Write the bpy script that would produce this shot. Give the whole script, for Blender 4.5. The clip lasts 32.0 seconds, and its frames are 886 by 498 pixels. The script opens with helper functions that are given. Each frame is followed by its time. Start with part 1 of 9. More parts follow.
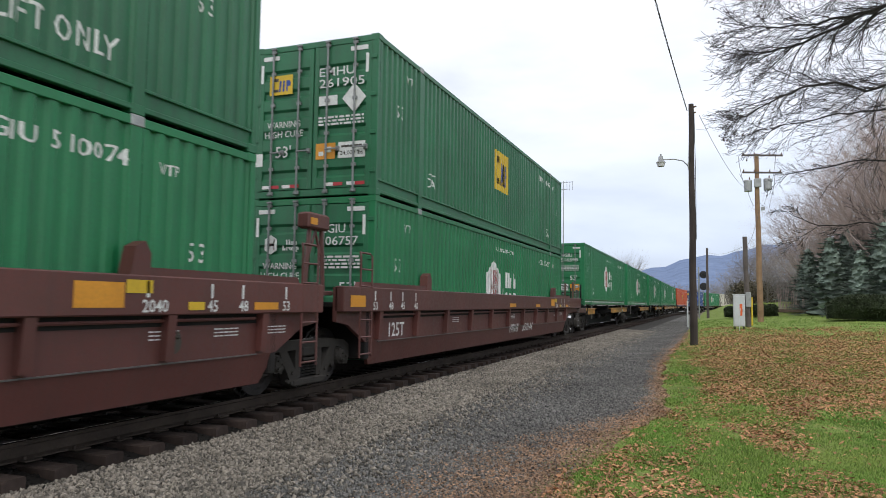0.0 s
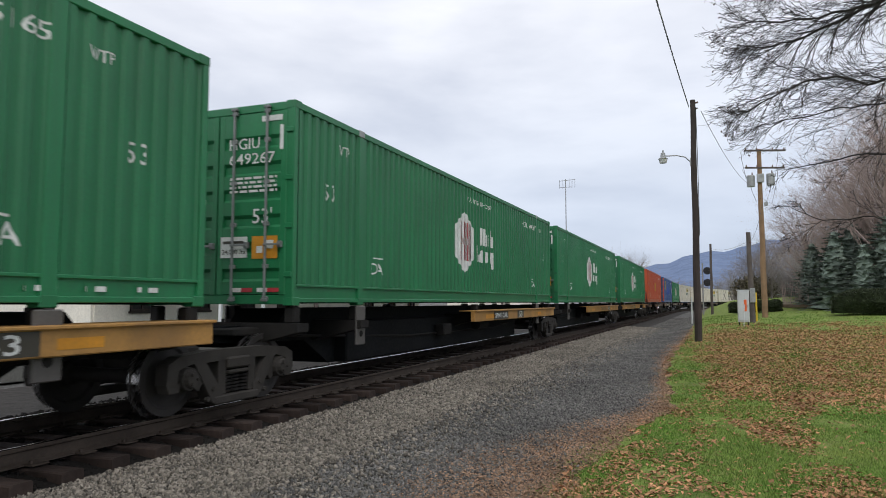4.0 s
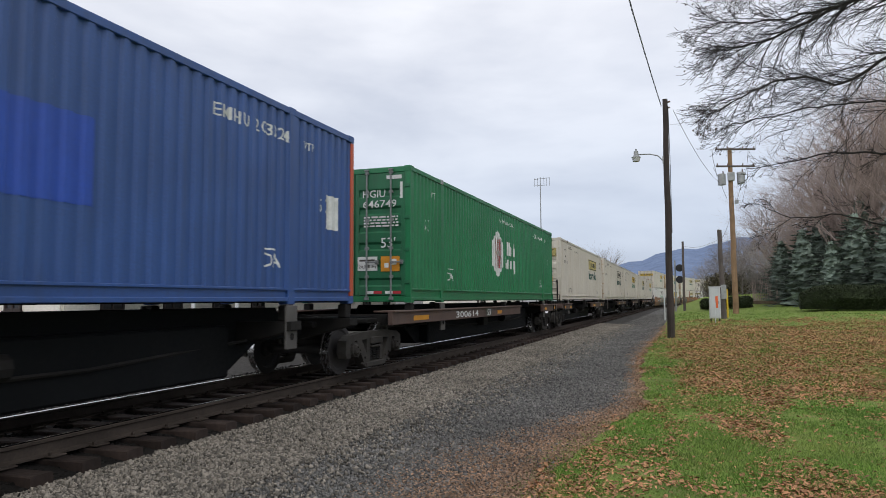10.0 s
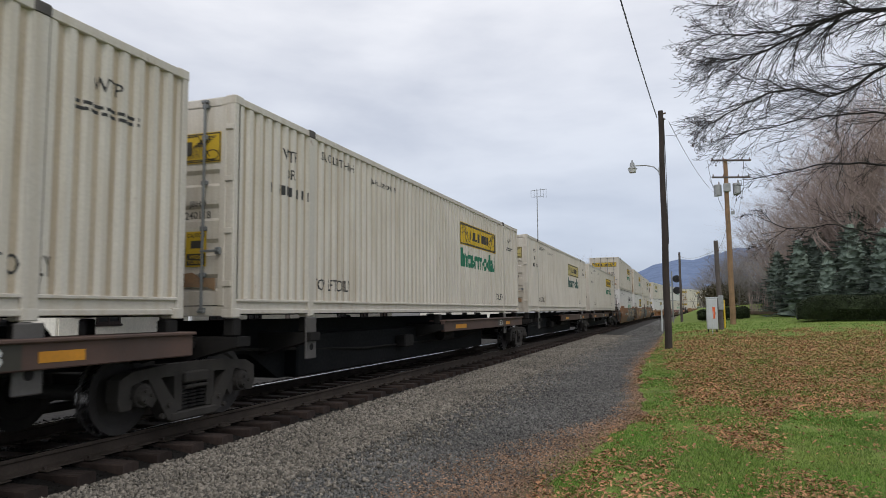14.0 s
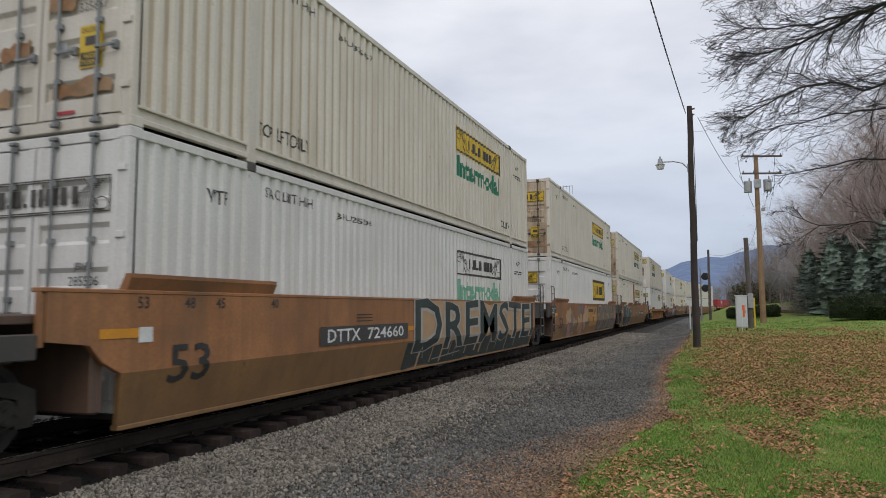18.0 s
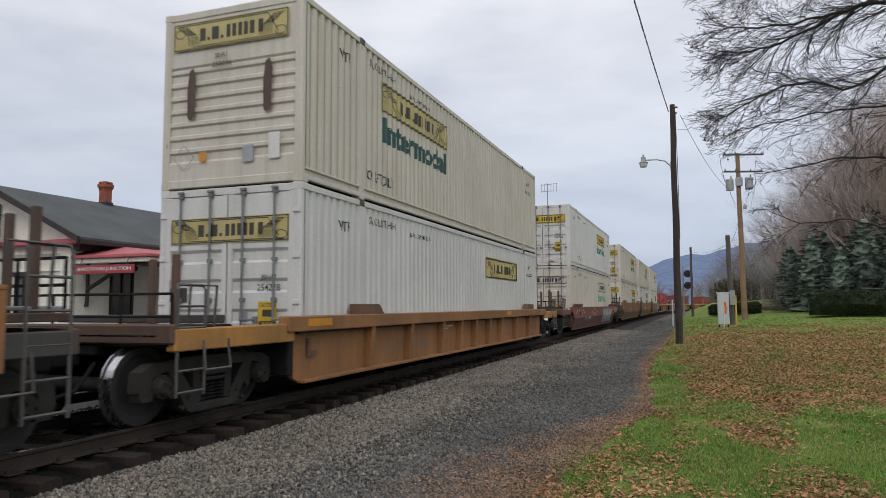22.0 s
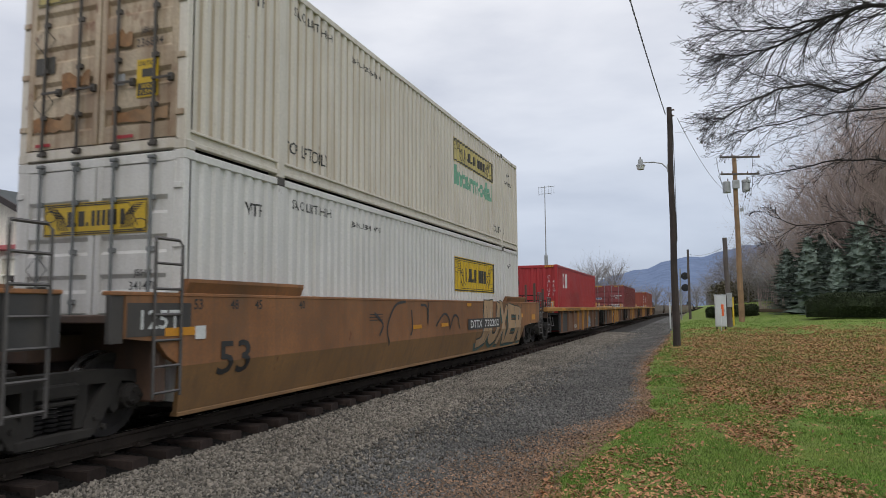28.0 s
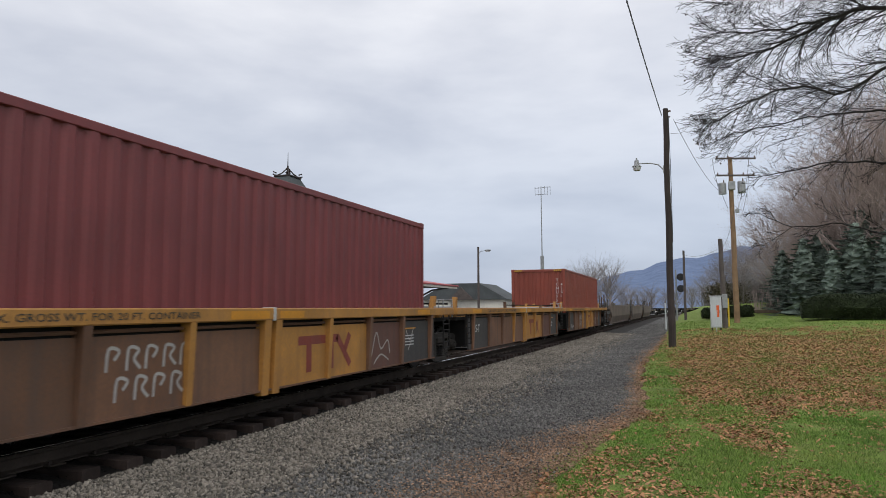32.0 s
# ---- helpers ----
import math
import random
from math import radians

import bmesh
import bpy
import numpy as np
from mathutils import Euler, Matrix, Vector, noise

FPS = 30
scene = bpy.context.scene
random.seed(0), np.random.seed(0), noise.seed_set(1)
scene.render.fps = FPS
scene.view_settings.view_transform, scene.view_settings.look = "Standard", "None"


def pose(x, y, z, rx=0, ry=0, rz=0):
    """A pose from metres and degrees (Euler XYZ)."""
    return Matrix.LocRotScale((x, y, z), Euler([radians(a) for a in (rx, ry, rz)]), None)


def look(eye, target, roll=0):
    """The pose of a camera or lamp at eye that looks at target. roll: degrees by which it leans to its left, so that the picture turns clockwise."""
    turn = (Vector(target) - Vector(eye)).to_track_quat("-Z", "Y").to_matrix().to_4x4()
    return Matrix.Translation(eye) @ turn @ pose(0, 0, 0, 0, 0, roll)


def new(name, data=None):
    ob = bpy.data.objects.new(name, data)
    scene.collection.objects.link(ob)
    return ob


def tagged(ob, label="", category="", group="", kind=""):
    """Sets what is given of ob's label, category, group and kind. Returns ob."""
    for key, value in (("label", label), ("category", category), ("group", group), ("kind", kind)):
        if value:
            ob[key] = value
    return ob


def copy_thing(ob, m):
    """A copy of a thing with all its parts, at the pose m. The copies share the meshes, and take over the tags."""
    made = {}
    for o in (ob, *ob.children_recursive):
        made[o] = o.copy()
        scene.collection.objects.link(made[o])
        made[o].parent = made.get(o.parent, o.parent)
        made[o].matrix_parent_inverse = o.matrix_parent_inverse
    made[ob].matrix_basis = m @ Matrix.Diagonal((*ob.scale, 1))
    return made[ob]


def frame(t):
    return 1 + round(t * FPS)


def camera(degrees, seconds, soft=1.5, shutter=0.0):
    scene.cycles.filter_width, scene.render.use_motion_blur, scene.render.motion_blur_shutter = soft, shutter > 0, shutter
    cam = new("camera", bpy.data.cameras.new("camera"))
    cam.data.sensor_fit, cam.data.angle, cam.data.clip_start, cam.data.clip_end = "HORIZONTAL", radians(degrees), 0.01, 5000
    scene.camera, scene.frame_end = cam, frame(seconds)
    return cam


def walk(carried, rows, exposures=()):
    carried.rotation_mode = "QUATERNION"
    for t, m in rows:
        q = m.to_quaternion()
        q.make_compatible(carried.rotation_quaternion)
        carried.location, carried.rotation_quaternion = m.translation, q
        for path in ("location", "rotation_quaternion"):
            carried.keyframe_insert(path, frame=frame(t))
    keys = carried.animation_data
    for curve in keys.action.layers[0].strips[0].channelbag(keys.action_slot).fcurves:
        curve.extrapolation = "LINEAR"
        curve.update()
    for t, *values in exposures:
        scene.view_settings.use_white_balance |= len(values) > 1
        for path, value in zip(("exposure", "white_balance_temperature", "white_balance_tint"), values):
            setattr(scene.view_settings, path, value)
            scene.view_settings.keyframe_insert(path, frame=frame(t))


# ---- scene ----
cam = camera(65.04, 32.0, soft=0.8, shutter=0.08)

# seconds, yaw, pitch, roll of the hand-held camera, which stands still at eye height
SWAY = [
    (0, 21.01, 4.38, -0.74), (0.5, 20.89, 4.22, -0.76), (1, 20.99, 4.10, -0.72), (1.5, 21.02, 4.22, -0.65),
    (2, 21.12, 4.27, -0.74), (2.5, 21.25, 4.36, -0.50), (4.5, 21.30, 4.26, 0.01), (5, 21.20, 4.11, -0.10),
    (5.5, 21.18, 3.92, 0.19), (6, 21.14, 3.82, 0.16), (6.5, 20.91, 3.80, 0.21), (7, 20.49, 3.88, 0.37),
    (7.5, 19.92, 3.93, 0.39), (8, 20.56, 4.27, 0.15), (8.5, 21.03, 4.27, 0.02), (9, 21.18, 4.34, 0.03),
    (9.5, 20.25, 4.02, -0.27), (10, 19.31, 4.18, 0.30), (10.5, 19.01, 4.30, 0.34), (11, 18.69, 4.55, 0.28),
    (11.5, 18.69, 4.68, 0.30), (12, 18.80, 4.82, 0.39), (12.5, 18.94, 4.88, 0.47), (13, 19.05, 4.95, 0.41),
    (13.5, 19.03, 5.03, 0.34), (14, 19.08, 5.13, 0.48), (14.5, 19.13, 5.15, 0.47), (16.5, 19.54, 5.43, 0.49),
    (17, 20.00, 5.42, 0.26), (17.5, 20.69, 5.19, 0.53), (18, 21.17, 4.89, 0.22), (18.5, 21.29, 4.92, 0.31),
    (19, 21.33, 4.83, 0.01), (19.5, 20.31, 4.66, -0.03), (20, 20.08, 4.59, 0.35), (20.5, 19.90, 4.60, 0.30),
    (21, 19.82, 4.61, 0.27), (21.5, 19.84, 4.62, 0.33), (22, 19.90, 4.68, 0.34), (22.5, 19.89, 4.74, 0.40),
    (23, 19.88, 4.80, 0.49), (23.5, 19.85, 4.88, 0.67), (24, 19.86, 4.90, 0.64), (24.5, 19.81, 4.95, 0.88),
    (25, 19.47, 4.99, 0.66), (25.5, 19.41, 5.09, 0.59), (27.5, 19.72, 5.17, 0.52), (28, 19.70, 4.90, 0.43),
    (28.5, 19.68, 4.79, 0.48), (29, 19.62, 4.77, 0.38), (29.5, 19.51, 4.75, 0.40), (30, 19.17, 4.66, 0.58),
    (30.5, 19.11, 4.73, 0.57), (31, 19.04, 4.84, 0.62), (31.5, 19.24, 4.95, 0.32), (32, 19.37, 4.91, 0.25),
]
EYE = (0.0, 0.0, 1.65)
walk(cam, [(t, pose(*EYE, 90 + pitch, roll, yaw)) for t, yaw, pitch, roll in SWAY], exposures=[(0, 0.48), (1, 0.44), (2, 0.25), (5, 0.21), (9, 0.15), (12, 0.17), (13, 0.09), (14.5, 0.03), (20, 0.0), (32, 0.0)])

# ---- world and light: an even, overcast November sky ----
world = bpy.data.worlds.new("overcast_sky")
scene.world = world
world.use_nodes = True
wn, wl = world.node_tree.nodes, world.node_tree.links
wn.clear()
w_out, w_bg = wn.new("ShaderNodeOutputWorld"), wn.new("ShaderNodeBackground")
w_sky = wn.new("ShaderNodeTexSky")
w_sky.sky_type, w_sky.sun_disc = "NISHITA", False
w_sky.sun_elevation, w_sky.sun_rotation = radians(28), radians(200)
w_co, w_map, w_sep = wn.new("ShaderNodeTexCoord"), wn.new("ShaderNodeMapping"), wn.new("ShaderNodeSeparateXYZ")
w_map.inputs["Scale"].default_value = (1.0, 1.0, 3.2)
w_n1, w_n2 = wn.new("ShaderNodeTexNoise"), wn.new("ShaderNodeTexNoise")
w_n1.inputs["Scale"].default_value, w_n1.inputs["Detail"].default_value, w_n1.inputs["Roughness"].default_value = 2.1, 5, 0.5
w_n1.inputs["Distortion"].default_value = 0.4
w_n2.inputs["Scale"].default_value, w_n2.inputs["Detail"].default_value = 7.0, 6
w_add, w_ramp, w_low = wn.new("ShaderNodeMix"), wn.new("ShaderNodeValToRGB"), wn.new("ShaderNodeValToRGB")
w_add.data_type = "FLOAT"
w_add.inputs[0].default_value = 0.3
w_ramp.color_ramp.elements[0].position, w_ramp.color_ramp.elements[0].color = 0.34, (0.625, 0.645, 0.715, 1)
w_ramp.color_ramp.elements[1].position, w_ramp.color_ramp.elements[1].color = 0.62, (0.885, 0.888, 0.925, 1)
w_low.color_ramp.elements[0].position, w_low.color_ramp.elements[0].color = 0.0, (0.53, 0.595, 0.735, 1)
w_low.color_ramp.elements[1].position, w_low.color_ramp.elements[1].color = 0.42, (1, 1, 1, 1)
w_low.color_ramp.elements.new(0.19).color = (0.73, 0.765, 0.825, 1)
w_mul, w_mix = wn.new("ShaderNodeMix"), wn.new("ShaderNodeMix")
for w_node in (w_mul, w_mix):
    w_node.data_type = "RGBA"
w_mul.blend_type = "MULTIPLY"
w_mul.inputs[0].default_value = 1.0
w_mix.inputs[0].default_value = 0.015
wl.new(w_co.outputs["Generated"], w_map.inputs["Vector"])
wl.new(w_map.outputs[0], w_n1.inputs["Vector"])
wl.new(w_map.outputs[0], w_n2.inputs["Vector"])
wl.new(w_n1.outputs[0], w_add.inputs[2])
wl.new(w_n2.outputs[0], w_add.inputs[3])
wl.new(w_add.outputs[0], w_ramp.inputs[0])
wl.new(w_co.outputs["Generated"], w_sep.inputs[0])
wl.new(w_sep.outputs["Z"], w_low.inputs[0])
wl.new(w_ramp.outputs[0], w_mul.inputs[6])
wl.new(w_low.outputs[0], w_mul.inputs[7])
wl.new(w_mul.outputs[2], w_mix.inputs[6])
wl.new(w_sky.outputs[0], w_mix.inputs[7])
wl.new(w_mix.outputs[2], w_bg.inputs[0])
w_bg.inputs[1].default_value = 1.0
wl.new(w_bg.outputs[0], w_out.inputs[0])
sun_data = bpy.data.lights.new("sun", "SUN")
sun_data.energy, sun_data.angle, sun_data.color = 0.85, radians(35), (1.0, 0.97, 0.93)
sun = new("sun", sun_data)
sun.matrix_world = look((18, -30, 45), (0, 5, 0))

# ---- materials ----
MATS = {}


def material(name, color, rough=0.6, metal=0.0, vary=0.25, grain=30.0, bump=0.2, dirt=(0.05, 0.045, 0.04), dirty=0.0,
             streak=0.0, rust=0.0, second=None, patch=3.0, objects=0.0, island=0.0, spec=0.5, blotch=None):
    """A weathered surface: two scales of tone, dirt that runs down it, rust spots, fine relief."""
    if name in MATS:
        return MATS[name]
    m = bpy.data.materials.new(name)
    MATS[name] = m
    m.use_nodes = True
    n, l = m.node_tree.nodes, m.node_tree.links
    b = n["Principled BSDF"]
    b.inputs["Roughness"].default_value, b.inputs["Metallic"].default_value = rough, metal
    b.inputs["Specular IOR Level"].default_value = spec
    co = n.new("ShaderNodeTexCoord").outputs["Object"]

    def tex(scale, detail=4, stretch=None):
        t = n.new("ShaderNodeTexNoise")
        t.inputs["Scale"].default_value, t.inputs["Detail"].default_value = scale, detail
        if stretch:
            mp = n.new("ShaderNodeMapping")
            mp.inputs["Scale"].default_value = stretch
            l.new(co, mp.inputs[0])
            l.new(mp.outputs[0], t.inputs["Vector"])
        else:
            l.new(co, t.inputs["Vector"])
        return t.outputs[0]

    def ramp(fac, lo, hi, c0=(0, 0, 0, 1), c1=(1, 1, 1, 1)):
        r = n.new("ShaderNodeValToRGB")
        r.color_ramp.elements[0].position, r.color_ramp.elements[1].position = lo, hi
        r.color_ramp.elements[0].color, r.color_ramp.elements[1].color = c0, c1
        l.new(fac, r.inputs[0])
        return r.outputs[0]

    def mix(fac, a, c, blend="MIX"):
        x = n.new("ShaderNodeMix")
        x.data_type, x.blend_type = "RGBA", blend
        for sock, v in ((x.inputs[0], fac), (x.inputs[6], a), (x.inputs[7], c)):
            if isinstance(v, (int, float)):
                sock.default_value = v
            elif isinstance(v, tuple):
                sock.default_value = (*v[:3], 1)
            else:
                l.new(v, sock)
        return x.outputs[2]

    lo, hi = 1 - vary, 1 + vary * 0.6
    tone = ramp(tex(patch, 5), 0.3, 0.7, (lo, lo, lo, 1), (hi, hi, hi, 1))
    col = mix(1.0, tuple(color), tone, "MULTIPLY")
    if second:
        col = mix(ramp(tex(patch * 0.45, 6), 0.42, 0.62), col, tuple(second))
    if blotch:
        col = mix(ramp(tex(patch * 2.3, 6), 0.52, 0.60), col, tuple(blotch))
    fine = tex(grain, 6)
    g = 1 - vary * 0.8
    col = mix(1.0, col, ramp(fine, 0.3, 0.7, (g, g, g, 1), (1.08, 1.08, 1.08, 1)), "MULTIPLY")
    if objects:
        oi = n.new("ShaderNodeObjectInfo").outputs["Random"]
        col = mix(1.0, col, ramp(oi, 0, 1, (1 - objects,) * 3 + (1,), (1 + objects,) * 3 + (1,)), "MULTIPLY")
    if island:
        gi = n.new("ShaderNodeNewGeometry").outputs["Random Per Island"]
        col = mix(1.0, col, ramp(gi, 0, 1, (1 - island,) * 3 + (1,), (1 + island, 1 + island * 0.9, 1 + island * 0.8, 1)), "MULTIPLY")
    if streak:
        s = ramp(tex(1.0, 5, (7, 7, 0.35)), 0.48, 0.78)
        s2 = mix(1.0, s, (streak,) * 3, "MULTIPLY")
        col = mix(s2, col, dirt)
    if dirty:
        d = ramp(tex(1.7, 7), 0.45, 0.75)
        col = mix(mix(1.0, d, (dirty,) * 3, "MULTIPLY"), col, dirt)
    if rust:
        r = ramp(tex(4.5, 8, (1, 1, 0.6)), 0.74 - rust * 0.16, 0.79 - rust * 0.12, (0, 0, 0, 1), (0.85, 0.85, 0.85, 1))
        col = mix(r, col, (0.16, 0.055, 0.022))
        run = ramp(tex(1.0, 6, (9, 9, 0.5)), 0.70 - rust * 0.14, 0.9, (0, 0, 0, 1), (0.5, 0.5, 0.5, 1))
        col = mix(run, col, (0.22, 0.10, 0.045))
    l.new(col, b.inputs["Base Color"])
    rr = ramp(fine, 0.3, 0.7, (max(0.05, rough - 0.12),) * 3 + (1,), (min(1, rough + 0.12),) * 3 + (1,))
    l.new(rr, b.inputs["Roughness"])
    if bump:
        bp = n.new("ShaderNodeBump")
        bp.inputs["Strength"].default_value, bp.inputs["Distance"].default_value = bump, 0.02
        l.new(fine, bp.inputs["Height"])
        l.new(bp.outputs[0], b.inputs["Normal"])
    return m


GREEN = material("green_paint", (0.013, 0.168, 0.062), 0.42, vary=0.16, grain=40, bump=0.05, streak=0.22, dirt=(0.03, 0.05, 0.035), patch=0.7, objects=0.1)
GREEN_D = material("dark_green_paint", (0.017, 0.140, 0.060), 0.45, vary=0.2, grain=40, bump=0.05, streak=0.35, dirt=(0.03, 0.04, 0.03), patch=1.0)
ORANGE = material("orange_paint", (0.50, 0.085, 0.032), 0.45, vary=0.14, grain=40, bump=0.05, streak=0.2, dirt=(0.16, 0.04, 0.02), patch=0.8)
BLUE = material("blue_paint", (0.030, 0.083, 0.265), 0.42, vary=0.16, grain=40, bump=0.05, streak=0.3, dirt=(0.03, 0.04, 0.06), patch=0.9)
BLUE_D = material("dirty_blue_paint", (0.022, 0.052, 0.13), 0.5, vary=0.25, grain=30, bump=0.08, streak=0.6, dirt=(0.05, 0.05, 0.055), dirty=0.5, patch=1.2)
BLUE_NEW = material("fresh_blue_paint", (0.015, 0.066, 0.38), 0.4, vary=0.08, bump=0.02)
RED = material("red_paint", (0.36, 0.028, 0.032), 0.42, vary=0.14, grain=40, bump=0.05, streak=0.22, dirt=(0.11, 0.02, 0.02), patch=0.8)
MAROON = material("maroon_paint", (0.205, 0.042, 0.044), 0.45, vary=0.16, grain=40, bump=0.05, streak=0.25, dirt=(0.05, 0.02, 0.02), patch=0.8)
BROWNRED = material("brown_red_paint", (0.26, 0.058, 0.036), 0.5, vary=0.18, grain=40, bump=0.05, streak=0.25, dirt=(0.08, 0.03, 0.02), patch=0.8)
CREAM = material("dirty_white_paint", (0.605, 0.562, 0.490), 0.45, vary=0.08, grain=35, bump=0.05, streak=0.55, dirt=(0.42, 0.34, 0.23), dirty=0.12, rust=0.12, patch=0.7, objects=0.07)
WHITE = material("white_paint", (0.645, 0.632, 0.605), 0.4, vary=0.08, grain=35, bump=0.04, streak=0.35, dirt=(0.40, 0.37, 0.31), rust=0.06, patch=0.7, objects=0.04)
CREAM_F = material("tan_fold_hollows", (0.515, 0.430, 0.320), 0.5, vary=0.12, grain=30, bump=0.05, streak=0.7, dirt=(0.36, 0.27, 0.17), dirty=0.3, rust=0.1, patch=0.9, objects=0.1)
CREAM_D = material("grimy_white_paint", (0.52, 0.425, 0.305), 0.5, vary=0.25, grain=30, bump=0.06, streak=0.95, dirt=(0.19, 0.098, 0.046), dirty=0.58, rust=0.65, patch=1.2, objects=0.08)
WELL_MAROON = material("oxide_car_paint", (0.105, 0.034, 0.028), 0.55, vary=0.2, grain=25, bump=0.1, streak=0.4, dirt=(0.05, 0.03, 0.025), dirty=0.25, patch=0.9, objects=0.1)
WELL_BROWN = material("faded_orange_car_paint", (0.330, 0.145, 0.056), 0.65, vary=0.3, grain=25, bump=0.1, streak=0.7, dirt=(0.15, 0.085, 0.045), dirty=0.55, rust=0.15, patch=0.9, objects=0.12)
WELL_TAN = material("tan_car_paint", (0.275, 0.150, 0.060), 0.65, vary=0.22, grain=25, bump=0.1, streak=0.45, dirt=(0.12, 0.08, 0.05), dirty=0.45, rust=0.1, patch=0.9, objects=0.12)
WELL_ROSE = material("faded_maroon_car_paint", (0.24, 0.078, 0.066), 0.6, vary=0.22, grain=25, bump=0.1, streak=0.5, dirt=(0.10, 0.05, 0.04), dirty=0.4, patch=0.9)
WELL_UMBER = material("umber_car_paint", (0.135, 0.062, 0.045), 0.65, vary=0.25, grain=25, bump=0.1, streak=0.5, dirt=(0.07, 0.045, 0.035), dirty=0.45, patch=0.9)
WELL_SOOT = material("sooty_car_paint", (0.055, 0.052, 0.05), 0.65, vary=0.25, grain=25, bump=0.1, streak=0.4, dirt=(0.09, 0.075, 0.06), dirty=0.35, patch=0.9)
WELL_RUST = material("rusty_brown_car_paint", (0.185, 0.092, 0.050), 0.65, vary=0.3, grain=25, bump=0.1, streak=0.6, dirt=(0.07, 0.05, 0.04), dirty=0.5, rust=0.2, patch=0.9, objects=0.2)
WELL_ORANGE = material("orange_car_paint", (0.33, 0.150, 0.052), 0.6, vary=0.28, grain=25, bump=0.1, streak=0.5, dirt=(0.13, 0.075, 0.04), dirty=0.45, rust=0.12, patch=0.9)
WELL_GREY = material("grey_brown_car_paint", (0.22, 0.17, 0.14), 0.65, vary=0.25, grain=25, bump=0.1, streak=0.5, dirt=(0.10, 0.075, 0.06), dirty=0.4, patch=0.9)
WELL_DARK = material("grimy_car_paint", (0.125, 0.072, 0.048), 0.65, vary=0.3, grain=25, bump=0.1, streak=0.6, dirt=(0.05, 0.042, 0.038), dirty=0.55, patch=0.9, objects=0.15)
CHORD = material("yellow_chord_paint", (0.47, 0.225, 0.05), 0.55, vary=0.2, grain=25, bump=0.08, streak=0.3, dirt=(0.14, 0.08, 0.045), dirty=0.45, rust=0.1, patch=1.4)
SPINE = material("spine_paint", (0.43, 0.225, 0.06), 0.55, vary=0.2, grain=25, bump=0.08, dirty=0.5, dirt=(0.15, 0.09, 0.05), patch=1.6, rust=0.1)
SPINE_R = material("spine_rust_paint", (0.105, 0.062, 0.047), 0.65, vary=0.25, grain=25, bump=0.1, dirty=0.5, dirt=(0.06, 0.045, 0.04), patch=1.6)
STEEL_D = material("grimy_black_steel", (0.018, 0.017, 0.016), 0.8, vary=0.35, grain=30, bump=0.15, dirty=0.3, dirt=(0.045, 0.038, 0.033), patch=2, spec=0.2)
BLACK_SILL = material("black_painted_sill", (0.008, 0.009, 0.010), 0.75, vary=0.3, grain=20, bump=0.08, dirty=0.15, dirt=(0.018, 0.016, 0.015), patch=1.2, spec=0.12)
TRUCK = material("bogie_steel", (0.043, 0.039, 0.034), 0.8, vary=0.35, grain=30, bump=0.2, dirty=0.45, dirt=(0.030, 0.026, 0.024), patch=3, spec=0.25)
WHEEL = material("wheel_steel", (0.034, 0.030, 0.028), 0.75, metal=0.1, vary=0.3, grain=30, bump=0.1, patch=3)
TREAD = material("polished_tread", (0.62, 0.62, 0.62), 0.22, metal=1.0, vary=0.1, bump=0.02)
RAILHEAD = material("polished_rail_head", (0.60, 0.60, 0.61), 0.16, metal=1.0, vary=0.08, grain=60, bump=0.02)
RAILSIDE = material("rusty_rail", (0.060, 0.047, 0.038), 0.85, vary=0.3, grain=40, bump=0.15, patch=3, spec=0.2)
TIE = material("weathered_tie_wood", (0.043, 0.031, 0.026), 0.9, vary=0.4, grain=18, bump=0.5, patch=2.5, objects=0.35, spec=0.2)
DECAL_W = material("white_stencil", (0.66, 0.67, 0.65), 0.6, vary=0.14, grain=30, bump=0.03, patch=5)
DECAL_K = material("black_stencil", (0.032, 0.031, 0.030), 0.6, vary=0.25, grain=30, bump=0.03, patch=5)
DECAL_Y = material("yellow_decal", (0.60, 0.40, 0.022), 0.5, vary=0.12, grain=30, bump=0.03, patch=3)
DECAL_YF = material("faded_yellow_decal", (0.52, 0.43, 0.16), 0.55, vary=0.2, grain=30, bump=0.03, patch=2, dirty=0.3, dirt=(0.45, 0.40, 0.28))
DECAL_O = material("orange_reflector", (0.60, 0.26, 0.02), 0.45, vary=0.12, grain=30, bump=0.03, patch=3)
DECAL_G = material("green_lettering", (0.010, 0.16, 0.085), 0.5, vary=0.1, bump=0.02, patch=3)
DECAL_GF = material("faded_green_lettering", (0.18, 0.40, 0.28), 0.55, vary=0.2, bump=0.02, patch=3)
DECAL_GD = material("dark_green_lettering", (0.020, 0.075, 0.065), 0.5, vary=0.1, bump=0.02, patch=3)
DECAL_R = material("red_lettering", (0.42, 0.035, 0.045), 0.5, vary=0.12, bump=0.02, patch=3)
DECAL_B = material("blue_lettering", (0.02, 0.055, 0.24), 0.5, vary=0.12, bump=0.02, patch=3)
DECAL_BK = material("dark_decal", (0.045, 0.04, 0.03), 0.5, vary=0.12, bump=0.02, patch=3)
RUST_BLOOM = material("rust_bloom", (0.30, 0.155, 0.070), 0.8, vary=0.35, grain=20, bump=0.1, patch=6, dirty=0.5, dirt=(0.44, 0.34, 0.22))
PATCH_R = material("deep_red_touch_up", (0.265, 0.026, 0.028), 0.5, vary=0.1, bump=0.02, patch=1)
PATCH_O = material("bright_red_touch_up", (0.47, 0.050, 0.030), 0.5, vary=0.1, bump=0.02, patch=1)
